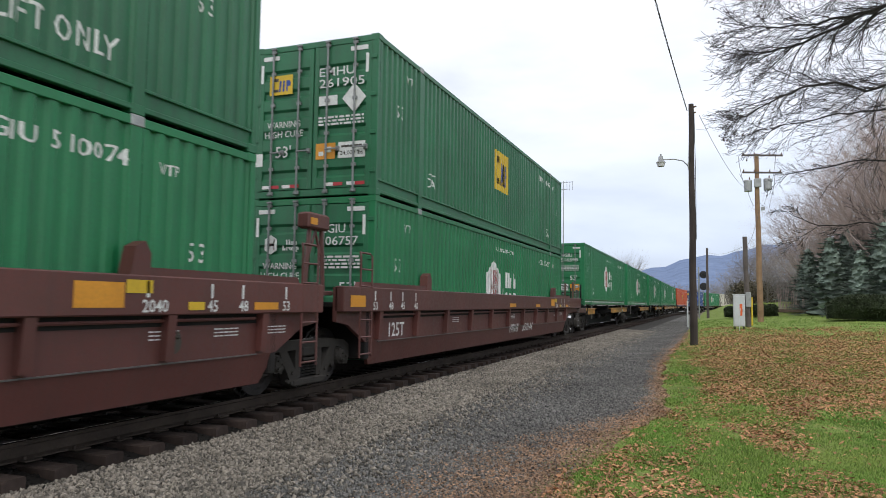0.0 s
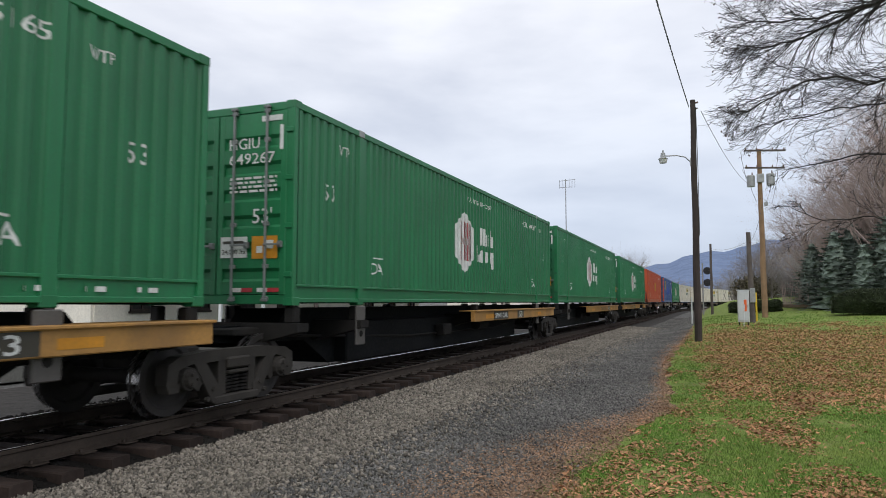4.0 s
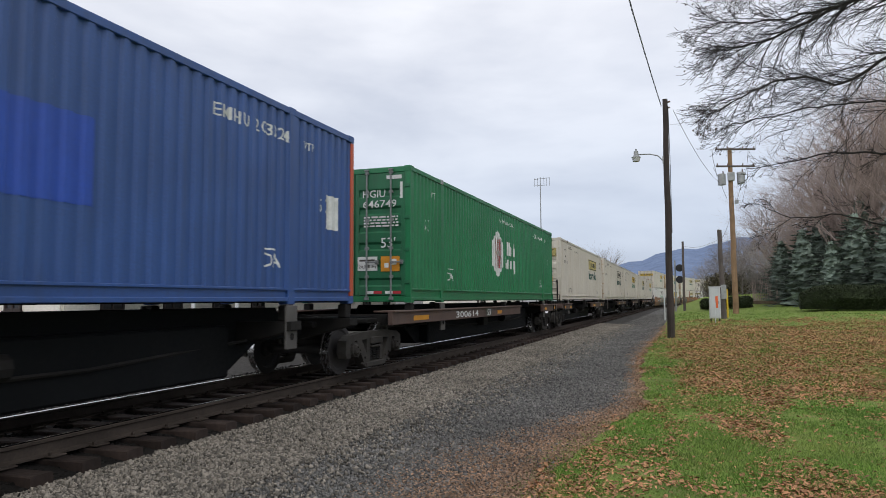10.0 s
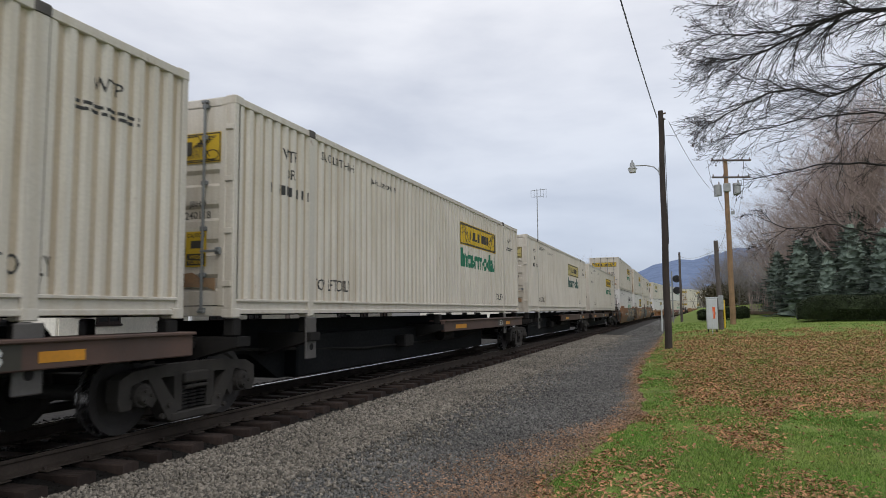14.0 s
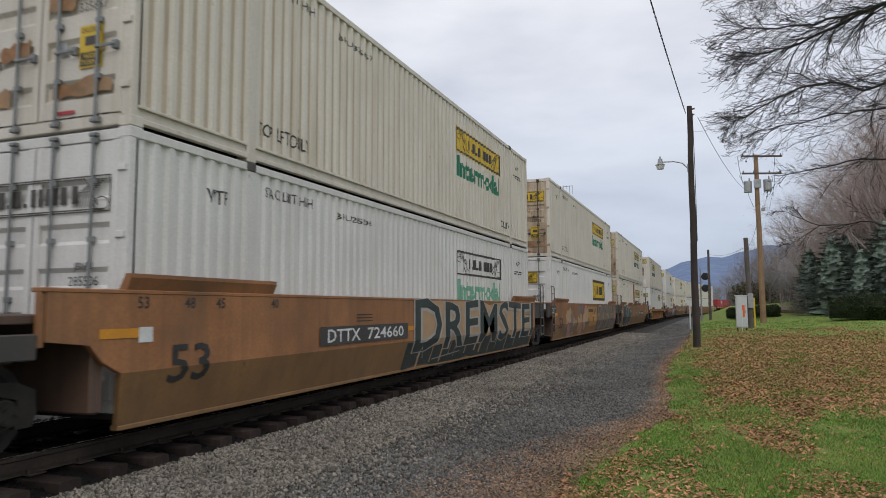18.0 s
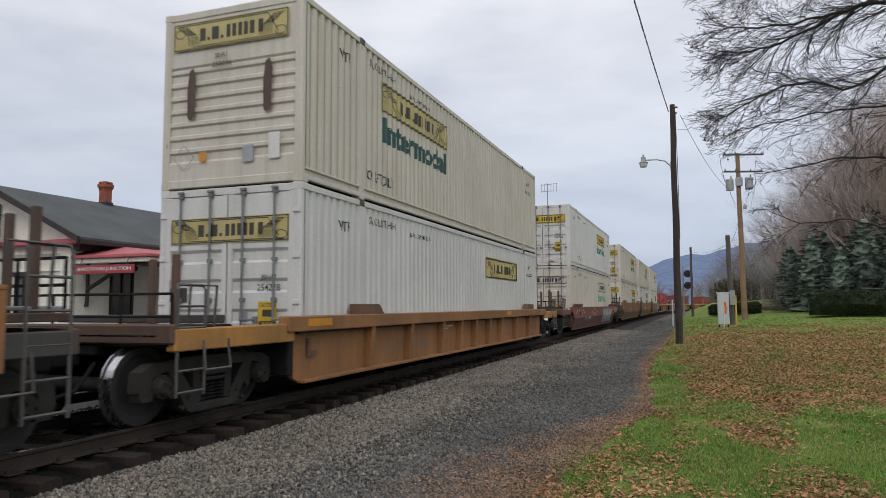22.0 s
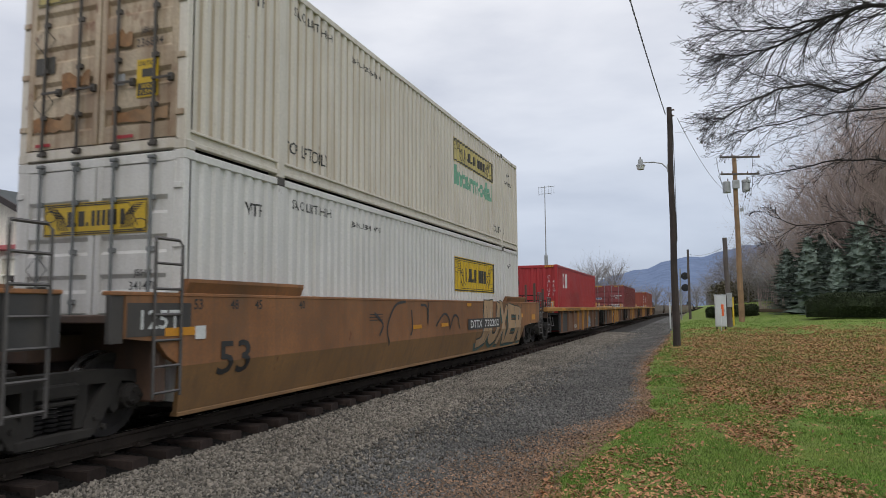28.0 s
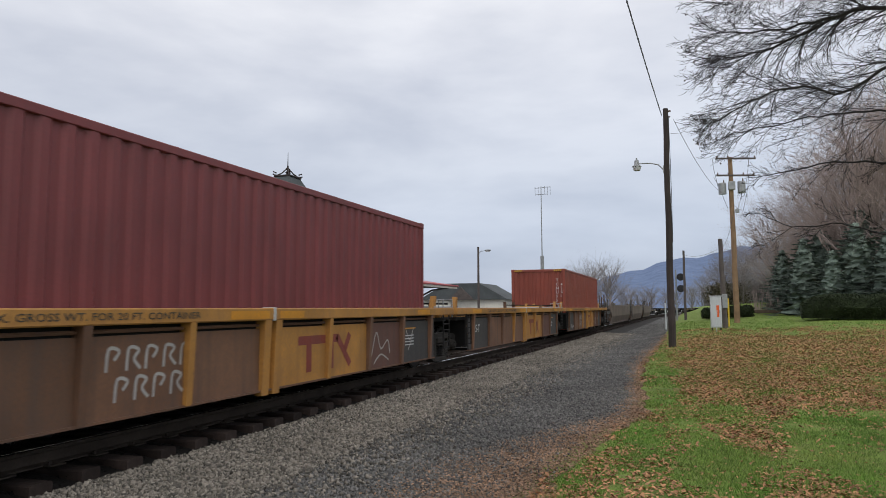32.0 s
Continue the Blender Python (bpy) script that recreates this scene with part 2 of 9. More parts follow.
GALV = material("galvanised_steel", (0.36, 0.37, 0.37), 0.5, metal=0.4, vary=0.2, grain=40, bump=0.08, patch=4)
GREY_ROD = material("grey_lock_rod", (0.23, 0.24, 0.24), 0.5, metal=0.3, vary=0.25, grain=40, bump=0.08, patch=6)
BLACK_ROD = material("rusty_lock_rod", (0.095, 0.085, 0.075), 0.6, metal=0.2, vary=0.3, grain=40, bump=0.08, rust=0.3, patch=6)

# ---- shape helpers ----


class Shape:
    """Collects corners and faces of one part."""

    def __init__(self):
        self.v, self.f = [], []

    def add(self, verts, faces):
        o = len(self.v)
        self.v += [tuple(p) for p in verts]
        self.f += [tuple(i + o for i in f) for f in faces]
        return self

    def box(self, x0, x1, y0, y1, z0, z1, b=0.0):
        """A block, with edges eased by b."""
        if b <= 0:
            return self.add([(x0, y0, z0), (x1, y0, z0), (x1, y1, z0), (x0, y1, z0), (x0, y0, z1), (x1, y0, z1), (x1, y1, z1), (x0, y1, z1)],
                            [(0, 3, 2, 1), (4, 5, 6, 7), (0, 1, 5, 4), (1, 2, 6, 5), (2, 3, 7, 6), (3, 0, 4, 7)])
        b = min(b, (x1 - x0) * 0.3, (y1 - y0) * 0.3, (z1 - z0) * 0.3)
        rings = []
        for z, i in ((z0, b), (z0 + b, 0), (z1 - b, 0), (z1, b)):
            X0, X1, Y0, Y1 = x0 + i, x1 - i, y0 + i, y1 - i
            rings.append([(X0 + b, Y0, z), (X1 - b, Y0, z), (X1, Y0 + b, z), (X1, Y1 - b, z), (X1 - b, Y1, z), (X0 + b, Y1, z), (X0, Y1 - b, z), (X0, Y0 + b, z)])
        return self.skin(rings)

    def skin(self, rings, caps=True, closed=True):
        """A skin over rings of equally many points."""
        k = len(rings[0])
        faces = []
        for r in range(len(rings) - 1):
            for i in range(k if closed else k - 1):
                j = (i + 1) % k
                faces.append((r * k + i, r * k + j, (r + 1) * k + j, (r + 1) * k + i))
        if caps:
            faces += [tuple(range(k - 1, -1, -1)), tuple(range((len(rings) - 1) * k, len(rings) * k))]
        return self.add([p for r in rings for p in r], faces)

    def tube(self, points, radii, n=6, caps=True):
        """A tapered tube along points."""
        if isinstance(radii, (int, float)):
            radii = [radii] * len(points)
        rings = []
        pts = [Vector(p) for p in points]
        for i, p in enumerate(pts):
            d = (pts[min(i + 1, len(pts) - 1)] - pts[max(i - 1, 0)]).normalized()
            a = d.cross((0, 0, 1)) if abs(d.z) < 0.95 else d.cross((1, 0, 0))
            a.normalize()
            c = d.cross(a)
            rings.append([p + radii[i] * (math.cos(2 * math.pi * k / n) * a + math.sin(2 * math.pi * k / n) * c) for k in range(n)])
        return self.skin(rings, caps)

    def disc(self, c, axis, r0, r1, h0, h1, n=20):
        """A turned piece round an axis (0 x, 1 y, 2 z): radius r0 at h0 to r1 at h1."""
        rings = []
        for h, r in ((h0, r0), (h1, r1)):
            ring = []
            for k in range(n):
                u, w = r * math.cos(2 * math.pi * k / n), r * math.sin(2 * math.pi * k / n)
                q = [c[0], c[1], c[2]]
                q[axis] += h
                q[(axis + 1) % 3] += u
                q[(axis + 2) % 3] += w
                ring.append(tuple(q))
            rings.append(ring)
        return self.skin(rings)

    def prism(self, outline, a0, a1, plane="yz"):
        """An outline pushed through from a0 to a1 along the axis that the plane leaves out."""
        def at(p, a):
            return {"yz": (a, p[0], p[1]), "xz": (p[0], a, p[1]), "xy": (p[0], p[1], a)}[plane]
        return self.skin([[at(p, a0) for p in outline], [at(p, a1) for p in outline]])

    def mesh(self, name):
        me = bpy.data.meshes.new(name)
        me.from_pydata(self.v, [], self.f)
        bm = bmesh.new()
        bm.from_mesh(me)
        bmesh.ops.recalc_face_normals(bm, faces=bm.faces)
        bm.to_mesh(me)
        bm.free()
        return me


def part(name, shape, mat, parent=None, label="", m=None, smooth=False):
    """Links a shape (or a mesh) as one mesh object under a thing or a part."""
    me = shape if isinstance(shape, bpy.types.Mesh) else shape.mesh(name)
    if not me.materials:
        me.materials.append(mat)
    if smooth:
        me.polygons.foreach_set("use_smooth", [True] * len(me.polygons))
    ob = new(name, me)
    if parent:
        ob.parent = parent
    if m is not None:
        ob.matrix_basis = m
    if label:
        ob["label"] = label
    return ob


def thing(name, label, category, group="", m=None):
    ob = new(name)
    ob.empty_display_size = 0.3
    if m is not None:
        ob.matrix_basis = m
    return tagged(ob, label, category, group)


def place(ob, x, y, z, rz=0.0):
    ob.matrix_basis = pose(x, y, z, 0, 0, rz)
    return ob


FLAT = {}


def lettering(words, height, width=None, bold=0.012):
    """Flat faces of words in the built-in font: 2D corners (from the lower left) and faces."""
    key = (words, bold)
    if key not in FLAT:
        cu = bpy.data.curves.new("words", "FONT")
        cu.body, cu.size, cu.resolution_u, cu.offset = words, 1.0, 2, bold
        ob = bpy.data.objects.new("words", cu)
        me = bpy.data.meshes.new_from_object(ob)
        FLAT[key] = ([(v.co.x, v.co.y) for v in me.vertices], [tuple(p.vertices) for p in me.polygons])
        bpy.data.objects.remove(ob)
        bpy.data.meshes.remove(me)
        bpy.data.curves.remove(cu)
    vs, fs = FLAT[key]
    if not vs:
        return [], []
    x0, x1 = min(p[0] for p in vs), max(p[0] for p in vs)
    y0, y1 = min(p[1] for p in vs), max(p[1] for p in vs)
    k = height / max(0.01, y1 - y0)
    w = width or (x1 - x0) * k
    return [((p[0] - x0) * w / (x1 - x0), (p[1] - y0) * k) for p in vs], fs


def slab2(rects):
    """2D corners and faces of plain bars (u0, v0, u1, v1)."""
    vs, fs = [], []
    for u0, v0, u1, v1 in rects:
        o = len(vs)
        vs += [(u0, v0), (u1, v0), (u1, v1), (u0, v1)]
        fs.append((o, o + 1, o + 2, o + 3))
    return vs, fs


def poly2(*outlines):
    vs, fs = [], []
    for ol in outlines:
        o = len(vs)
        vs += list(ol)
        fs.append(tuple(range(o, o + len(ol))))
    return vs, fs


def stroke2(points, w):
    """A painted stroke of width w along 2D points."""
    vs, fs = [], []
    for i, (x, y) in enumerate(points):
        a, c = points[max(0, i - 1)], points[min(len(points) - 1, i + 1)]
        dx, dy = c[0] - a[0], c[1] - a[1]
        d = math.hypot(dx, dy) or 1
        vs += [(x - dy / d * w / 2, y + dx / d * w / 2), (x + dy / d * w / 2, y - dx / d * w / 2)]
        if i:
            fs.append((2 * i - 2, 2 * i - 1, 2 * i + 1, 2 * i))
    return vs, fs


def merge2(*sets):
    vs, fs = [], []
    for v, f in sets:
        fs += [tuple(i + len(vs) for i in q) for q in f]
        vs += list(v)
    return vs, fs


def shift2(s, du, dv, k=1.0):
    return [(p[0] * k + du, p[1] * k + dv) for p in s[0]], s[1]


def decal(name, s, mat, parent, to3d, cuts=(), label="", across=()):
    """Paint on a surface: 2D faces cut at the folds of the surface and laid on it by to3d."""
    me = bpy.data.meshes.new(name)
    me.from_pydata([(u, v, 0) for u, v in s[0]], [], s[1])
    bm = bmesh.new()
    bm.from_mesh(me)
    if len(cuts):
        us = [p[0] for p in s[0]]
        for c in cuts:
            if min(us) < c < max(us):
                bmesh.ops.bisect_plane(bm, geom=bm.verts[:] + bm.edges[:] + bm.faces[:], plane_co=(c, 0, 0), plane_no=(1, 0, 0), dist=1e-5)
    for c in across:
        bmesh.ops.bisect_plane(bm, geom=bm.verts[:] + bm.edges[:] + bm.faces[:], plane_co=(0, c, 0), plane_no=(0, 1, 0), dist=1e-5)
    for v in bm.verts:
        v.co = to3d(v.co.x, v.co.y)
    bm.to_mesh(me)
    bm.free()
    return part(name, me, mat, parent, label)


def smoothstep(a, b, x):
    t = min(1.0, max(0.0, (x - a) / (b - a)))
    return t * t * (3 - 2 * t)

# ---- the line: straight past the camera, then a right-hand curve far off ----
TRACK_X, RAIL_Z = -6.706, 0.33
BEND_AT, BEND_R, BEND_END = 108.0, 330.0, radians(75)


def along(s):
    """Place and heading (degrees, counter-clockwise) of the track at s metres."""
    if s <= BEND_AT:
        return TRACK_X, s, 0.0
    a = min((s - BEND_AT) / BEND_R, BEND_END)
    rest = s - BEND_AT - a * BEND_R
    x = TRACK_X + BEND_R * (1 - math.cos(a)) + rest * math.sin(a)
    return x, BEND_AT + BEND_R * math.sin(a) + rest * math.cos(a), -math.degrees(a)


def travelled(t):
    """Metres that the train has come nearer after t seconds."""
    return 14.982 * t - 0.012649 * t * t + 0.00014167 * t ** 3


RIDING = []  # things of the train: object, metres along it, height over the rail


def riding(ob, s, z=0.0):
    RIDING.append((ob, s, z))
    return ob


# ---- containers ----
C_W, C_H = 2.591, 2.896
LIFT = 1.981  # from the end to the lifting post of a long container


def folds(y0, y1, pitch, depth):
    n = max(1, round((y1 - y0) / pitch))
    p = (y1 - y0) / n
    out = []
    for i in range(n):
        a = y0 + i * p
        out += [(a + 0.03 * p, 0.0), (a + 0.38 * p, 0.0), (a + 0.52 * p, -depth), (a + 0.87 * p, -depth)]
    return out + [(y1, 0.0)]


PANELS = {}


def side_profile(long):
    if long:
        h = 16.154 / 2
        runs = [(-h + 0.12, -h + LIFT - 0.09), (-h + LIFT + 0.09, h - LIFT - 0.09), (h - LIFT + 0.09, h - 0.12)]
        return [folds(a, b, 0.225, 0.036) for a, b in runs]
    h = 12.192 / 2
    return [folds(-h + 0.14, h - 0.14, 0.278, 0.036)]


def fold_at(profile, y):
    for run in profile:
        if run[0][0] <= y <= run[-1][0]:
            for (a, da), (b, db) in zip(run, run[1:]):
                if a <= y <= b:
                    return da + (db - da) * (y - a) / max(1e-6, b - a)
    return 0.0


def sheet(runs, x, z0, z1, sign):
    """Folded steel sheet in the plane x, from z0 to z1."""
    sh = Shape()
    for run in runs:
        vs, fs = [], []
        for i, (y, d) in enumerate(run):
            vs += [(sign * (x + d), y, z0), (sign * (x + d), y, z1)]
            if i:
                q = (2 * i - 2, 2 * i, 2 * i + 1, 2 * i - 1)
                fs.append(q if sign > 0 else q[::-1])
        sh.add(vs, fs)
    return sh


def panel_meshes(long, style):
    key = (long, style)
    if key in PANELS:
        return PANELS[key]
    L = 16.154 if long else 12.192
    h, w = L / 2, C_W / 2
    low = {"hexa": 0.30, "ribs": 0.24, "iso": 0.16}[style]
    top = C_H - (0.11 if style != "white" else 0.25)
    prof = side_profile(long)
    d = {"near_side": sheet(prof, w - 0.012, low, top, 1), "far_side": sheet(prof, w - 0.012, low, top, -1)}
    fr = Shape()
    for sx in (-1, 1):
        xs = sorted((sx * w, sx * (w - 0.075)))
        fr.box(*xs, -h + 0.1, h - 0.1, top, C_H - 0.012, 0.008)
        if style == "iso":
            fr.box(*xs, -h + 0.1, h - 0.1, 0.03, low, 0.008)
        else:
            fr.box(*sorted((sx * (w - 0.002), sx * (w - 0.06))), -h + 0.1, h - 0.1, low - 0.035, low, 0.006)
            fr.box(*sorted((sx * (w - 0.035), sx * (w - 0.07))), -h + 0.1, h - 0.1, 0.10, low - 0.03)
            fr.box(*sorted((sx * w, sx * (w - 0.08))), -h + 0.1, h - 0.1, 0.045, 0.105, 0.008)
        for y in (-h, h - 0.1):
            fr.box(*sorted((sx * w, sx * (w - 0.14))), y, y + 0.1, 0.1, C_H - 0.1, 0.012)
        if long:
            for y in (-h + LIFT, h - LIFT):
                fr.box(*sorted((sx * (w + 0.003), sx * (w - 0.1))), y - 0.085, y + 0.085, 0.0, C_H - 0.015, 0.01)
    for y in (-h, h - 0.09):
        fr.box(-w + 0.1, w - 0.1, y, y + 0.09, C_H - 0.13, C_H - 0.012, 0.01)
        fr.box(-w + 0.1, w - 0.1, y, y + 0.09, 0.02, 0.15, 0.01)
    d["frame"] = fr
    d["casting"] = Shape().box(-0.084, 0.084, -0.092, 0.092, 0, 0.12, 0.012)
    ro = Shape()
    n = 27 if long else 20
    for i in range(n):
        y0 = -h + 0.1 + (L - 0.2) * i / n
        st = (L - 0.2) / n
        ro.add([(-w + 0.05, y0, C_H - 0.03), (w - 0.05, y0, C_H - 0.03), (w - 0.05, y0 + st * 0.5, C_H - 0.012), (-w + 0.05, y0 + st * 0.5, C_H - 0.012),
                (w - 0.05, y0 + st, C_H - 0.03), (-w + 0.05, y0 + st, C_H - 0.03)], [(0, 1, 2, 3), (3, 2, 4, 5)])
    d["roof"] = ro
    fl = Shape().box(-w + 0.07, w - 0.07, -h + 0.05, h - 0.05, 0.1, 0.16)
    for i in range(int(L / 0.6)):
        fl.box(-w + 0.08, w - 0.08, -h + 0.4 + i * 0.6, -h + 0.46 + i * 0.6, 0.03, 0.1)
    d["floor"] = fl
    # an end wall of folded sheet, at the end -y
    if style == "iso":
        ew = Shape()
        run = folds(-w + 0.14, w - 0.14, 0.26, 0.036)
        vs, fs = [], []
        for i, (x, dd) in enumerate(run):
            vs += [(x, -h + 0.02 - dd, 0.15), (x, -h + 0.02 - dd, C_H - 0.12)]
            if i:
                fs.append((2 * i - 2, 2 * i, 2 * i + 1, 2 * i - 1))
        ew.add(vs, fs)
    else:
        ew = Shape()
        rows = [(0.15, 0.0), (0.42, 0.0), (0.46, 0.03)]
        for i in range(7):
            z = 0.46 + i * 0.215
            rows += [(z + 0.11, 0.03), (z + 0.14, 0.0), (z + 0.19, 0.0), (z + 0.215, 0.03)]
        rows += [(2.0, 0.0), (C_H - 0.12, 0.0)]
        ew.skin([[(-w + 0.12, -h + 0.015 + dd, z), (w - 0.12, -h + 0.015 + dd, z)] for z, dd in rows], caps=False, closed=False)
    d["end_wall"] = ew
    # one door leaf, hinged at +x, pressed with level folds
    dl = Shape()
    rows = [(0.16, 0.0), (0.30, 0.0)]
    n = 5 if style != "hexa" else 6
    step = (C_H - 0.62) / n
    for i in range(n):
        z = 0.32 + i * step
        rows += [(z + 0.02, 0.0), (z + 0.06, 0.035), (z + step * 0.42, 0.035), (z + step * 0.42 + 0.05, 0.0), (z + step - 0.01, 0.0)]
    rows += [(C_H - 0.14, 0.0)]
    dl.skin([[(0.10, -h - 0.004 + dd, z), (w - 0.22, -h - 0.004 + dd, z)] for z, dd in rows], caps=False, closed=False)
    for x0, x1 in ((0.012, 0.10), (w - 0.22, w - 0.125)):
        dl.box(x0, x1, -h - 0.012, -h + 0.04, 0.15, C_H - 0.135, 0.008)
    for i in range(4):
        dl.box(w - 0.135, w - 0.02, -h - 0.022, -h - 0.002, 0.4 + i * 0.68, 0.47 + i * 0.68, 0.005)
    d["door"] = dl
    rod = Shape().tube([(0, -h - 0.045, 0.06), (0, -h - 0.045, C_H - 0.05)], 0.019, 6)
    for z in (0.10, 0.55, 1.15, 1.75, 2.35, C_H - 0.13):
        rod.box(-0.045, 0.045, -h - 0.05, -h - 0.004, z - 0.03, z + 0.03, 0.006)
    for z in (0.06, C_H - 0.09):
        rod.box(-0.05, 0.05, -h - 0.07, -h - 0.015, z, z + 0.04, 0.006)
    rod.box(-0.02, 0.26, -h - 0.075, -h - 0.055, 0.84, 0.87, 0.004)
    rod.box(0.2, 0.27, -h - 0.06, -h - 0.004, 0.81, 0.90, 0.006)
    d["lock_rod"] = rod
    PANELS[key] = {k: s.mesh(k) for k, s in d.items()}
    return PANELS[key]


MESHES = {}


def tinted(me, mat, key):
    """The mesh in this paint; made once for each paint."""
    k = (key, me.name, mat.name)
    if k not in MESHES:
        c = me.copy()
        c.materials.clear()
        c.materials.append(mat)
        MESHES[k] = c
    return MESHES[k]


def hexagon(cu, cv, w, h):
    return [(cu, cv - h / 2), (cu + w / 2, cv - h / 2 + w * 0.3), (cu + w / 2, cv + h / 2 - w * 0.3), (cu, cv + h / 2), (cu - w / 2, cv + h / 2 - w * 0.3), (cu - w / 2, cv - h / 2 + w * 0.3)]


def pieces(flat):
    """The separate faces of a flat figure, one by one."""
    for f in flat[1]:
        yield [flat[0][i] for i in f], [tuple(range(len(f)))]


def word_bars(u, v, k):
    """Two lines of stout upright blocks with eased corners, k high a line."""
    def block(a, z, w, hh):
        c = min(w, hh) * 0.22
        p = ((a + c, z), (a + w - c, z), (a + w, z + c), (a + w, z + hh - c), (a + w - c, z + hh), (a + c, z + hh), (a, z + hh - c), (a, z + c))
        return [(u + x * k, v + y * k) for x, y in p]
    top = ((-0.30, 0.26, 1.0), (0.24, 0.26, 1.0), (0.66, 0.22, 0.7), (1.02, 0.22, 0.7), (1.44, 0.22, 1.0), (1.72, 0.24, 0.66))
    low = ((-1.06, 0, 0.30, 0.95), (-0.68, 0, 0.26, 0.46), (-0.22, 0, 0.22, 0.7), (0.10, 0.44, 0.2, 0.24), (0.40, 0.04, 0.22, 0.62), (0.74, 0.04, 0.20, 0.62), (1.08, 0, 0.22, 0.7), (1.42, 0, 0.22, 0.7), (1.80, -0.30, 0.24, 1.0), (2.12, 0.04, 0.22, 0.6))
    return poly2(*[block(a, 0.98, w, hh) for a, w, hh in top], *[block(a, z, w, hh) for a, z, w, hh in low])


def square_mark(u, v, w, h):
    """The mark in the yellow square: a dark block, then blue ones."""
    a = slab2([(u + 0.10 * w, v + 0.16 * h, u + 0.20 * w, v + 0.86 * h), (u + 0.20 * w, v + 0.16 * h, u + 0.38 * w, v + 0.30 * h), (u + 0.20 * w, v + 0.70 * h, u + 0.38 * w, v + 0.86 * h)])
    b = poly2([(u + 0.40 * w, v + 0.16 * h), (u + 0.48 * w, v + 0.16 * h), (u + 0.52 * w, v + 0.72 * h), (u + 0.44 * w, v + 0.72 * h)],
              [(u + 0.56 * w, v + 0.16 * h), (u + 0.64 * w, v + 0.16 * h), (u + 0.66 * w, v + 0.72 * h), (u + 0.58 * w, v + 0.72 * h)],
              [(u + 0.72 * w, v + 0.16 * h), (u + 0.79 * w, v + 0.16 * h), (u + 0.79 * w, v + 0.40 * h), (u + 0.90 * w, v + 0.44 * h), (u + 0.92 * w, v + 0.60 * h), (u + 0.86 * w, v + 0.72 * h), (u + 0.72 * w, v + 0.72 * h)])
    return a, b


def name_bars(u, v, w, h):
    """A row of plain black bars where the owner's name stands."""
    k = w / 100
    bars_ = ((0, 9), (12, 4), (19, 11), (33, 4), (42, 6), (51, 6), (60, 6), (69, 6), (78, 7), (91, 7))
    return slab2([(u + a * k, v, u + (a + b) * k, v + (h if b > 4 else 0.25 * h)) for a, b in bars_])


def scroll_lines(u, v, w, h):
    """Thin flying lines and a curl at both ends of the name."""
    sets = []
    for sgn, base in ((1, u), (-1, u + w)):
        for i in range(7):
            a = base + sgn * (0.02 + 0.014 * i) * w
            sets.append(stroke2([(a, v + h * (0.86 - i * 0.05)), (a + sgn * w * 0.09, v + h * (0.86 - i * 0.05)), (a + sgn * w * (0.11 + 0.004 * i), v + h * (0.16 + 0.0 * i))], 0.012))
        ring = [(base + sgn * w * 0.05 + 0.10 * math.cos(k * 0.7), v + h * (0.62 if sgn > 0 else 0.24) + 0.07 * math.sin(k * 0.7)) for k in range(10)]
        sets.append(stroke2(ring, 0.013))
    sets.append(stroke2([(u + 0.02 * w, v + 0.9 * h), (u + 0.84 * w, v + 0.9 * h), (u + 0.93 * w, v + 0.2 * h)], 0.014))
    sets.append(stroke2([(u + 0.16 * w, v + 0.1 * h), (u + 0.97 * w, v + 0.1 * h)], 0.014))
    return merge2(*sets)


def frame2(u0, v0, u1, v1, t):
    return slab2([(u0, v0, u1, v0 + t), (u0, v1 - t, u1, v1), (u0, v0 + t, u0 + t, v1 - t), (u1 - t, v0 + t, u1, v1 - t)])


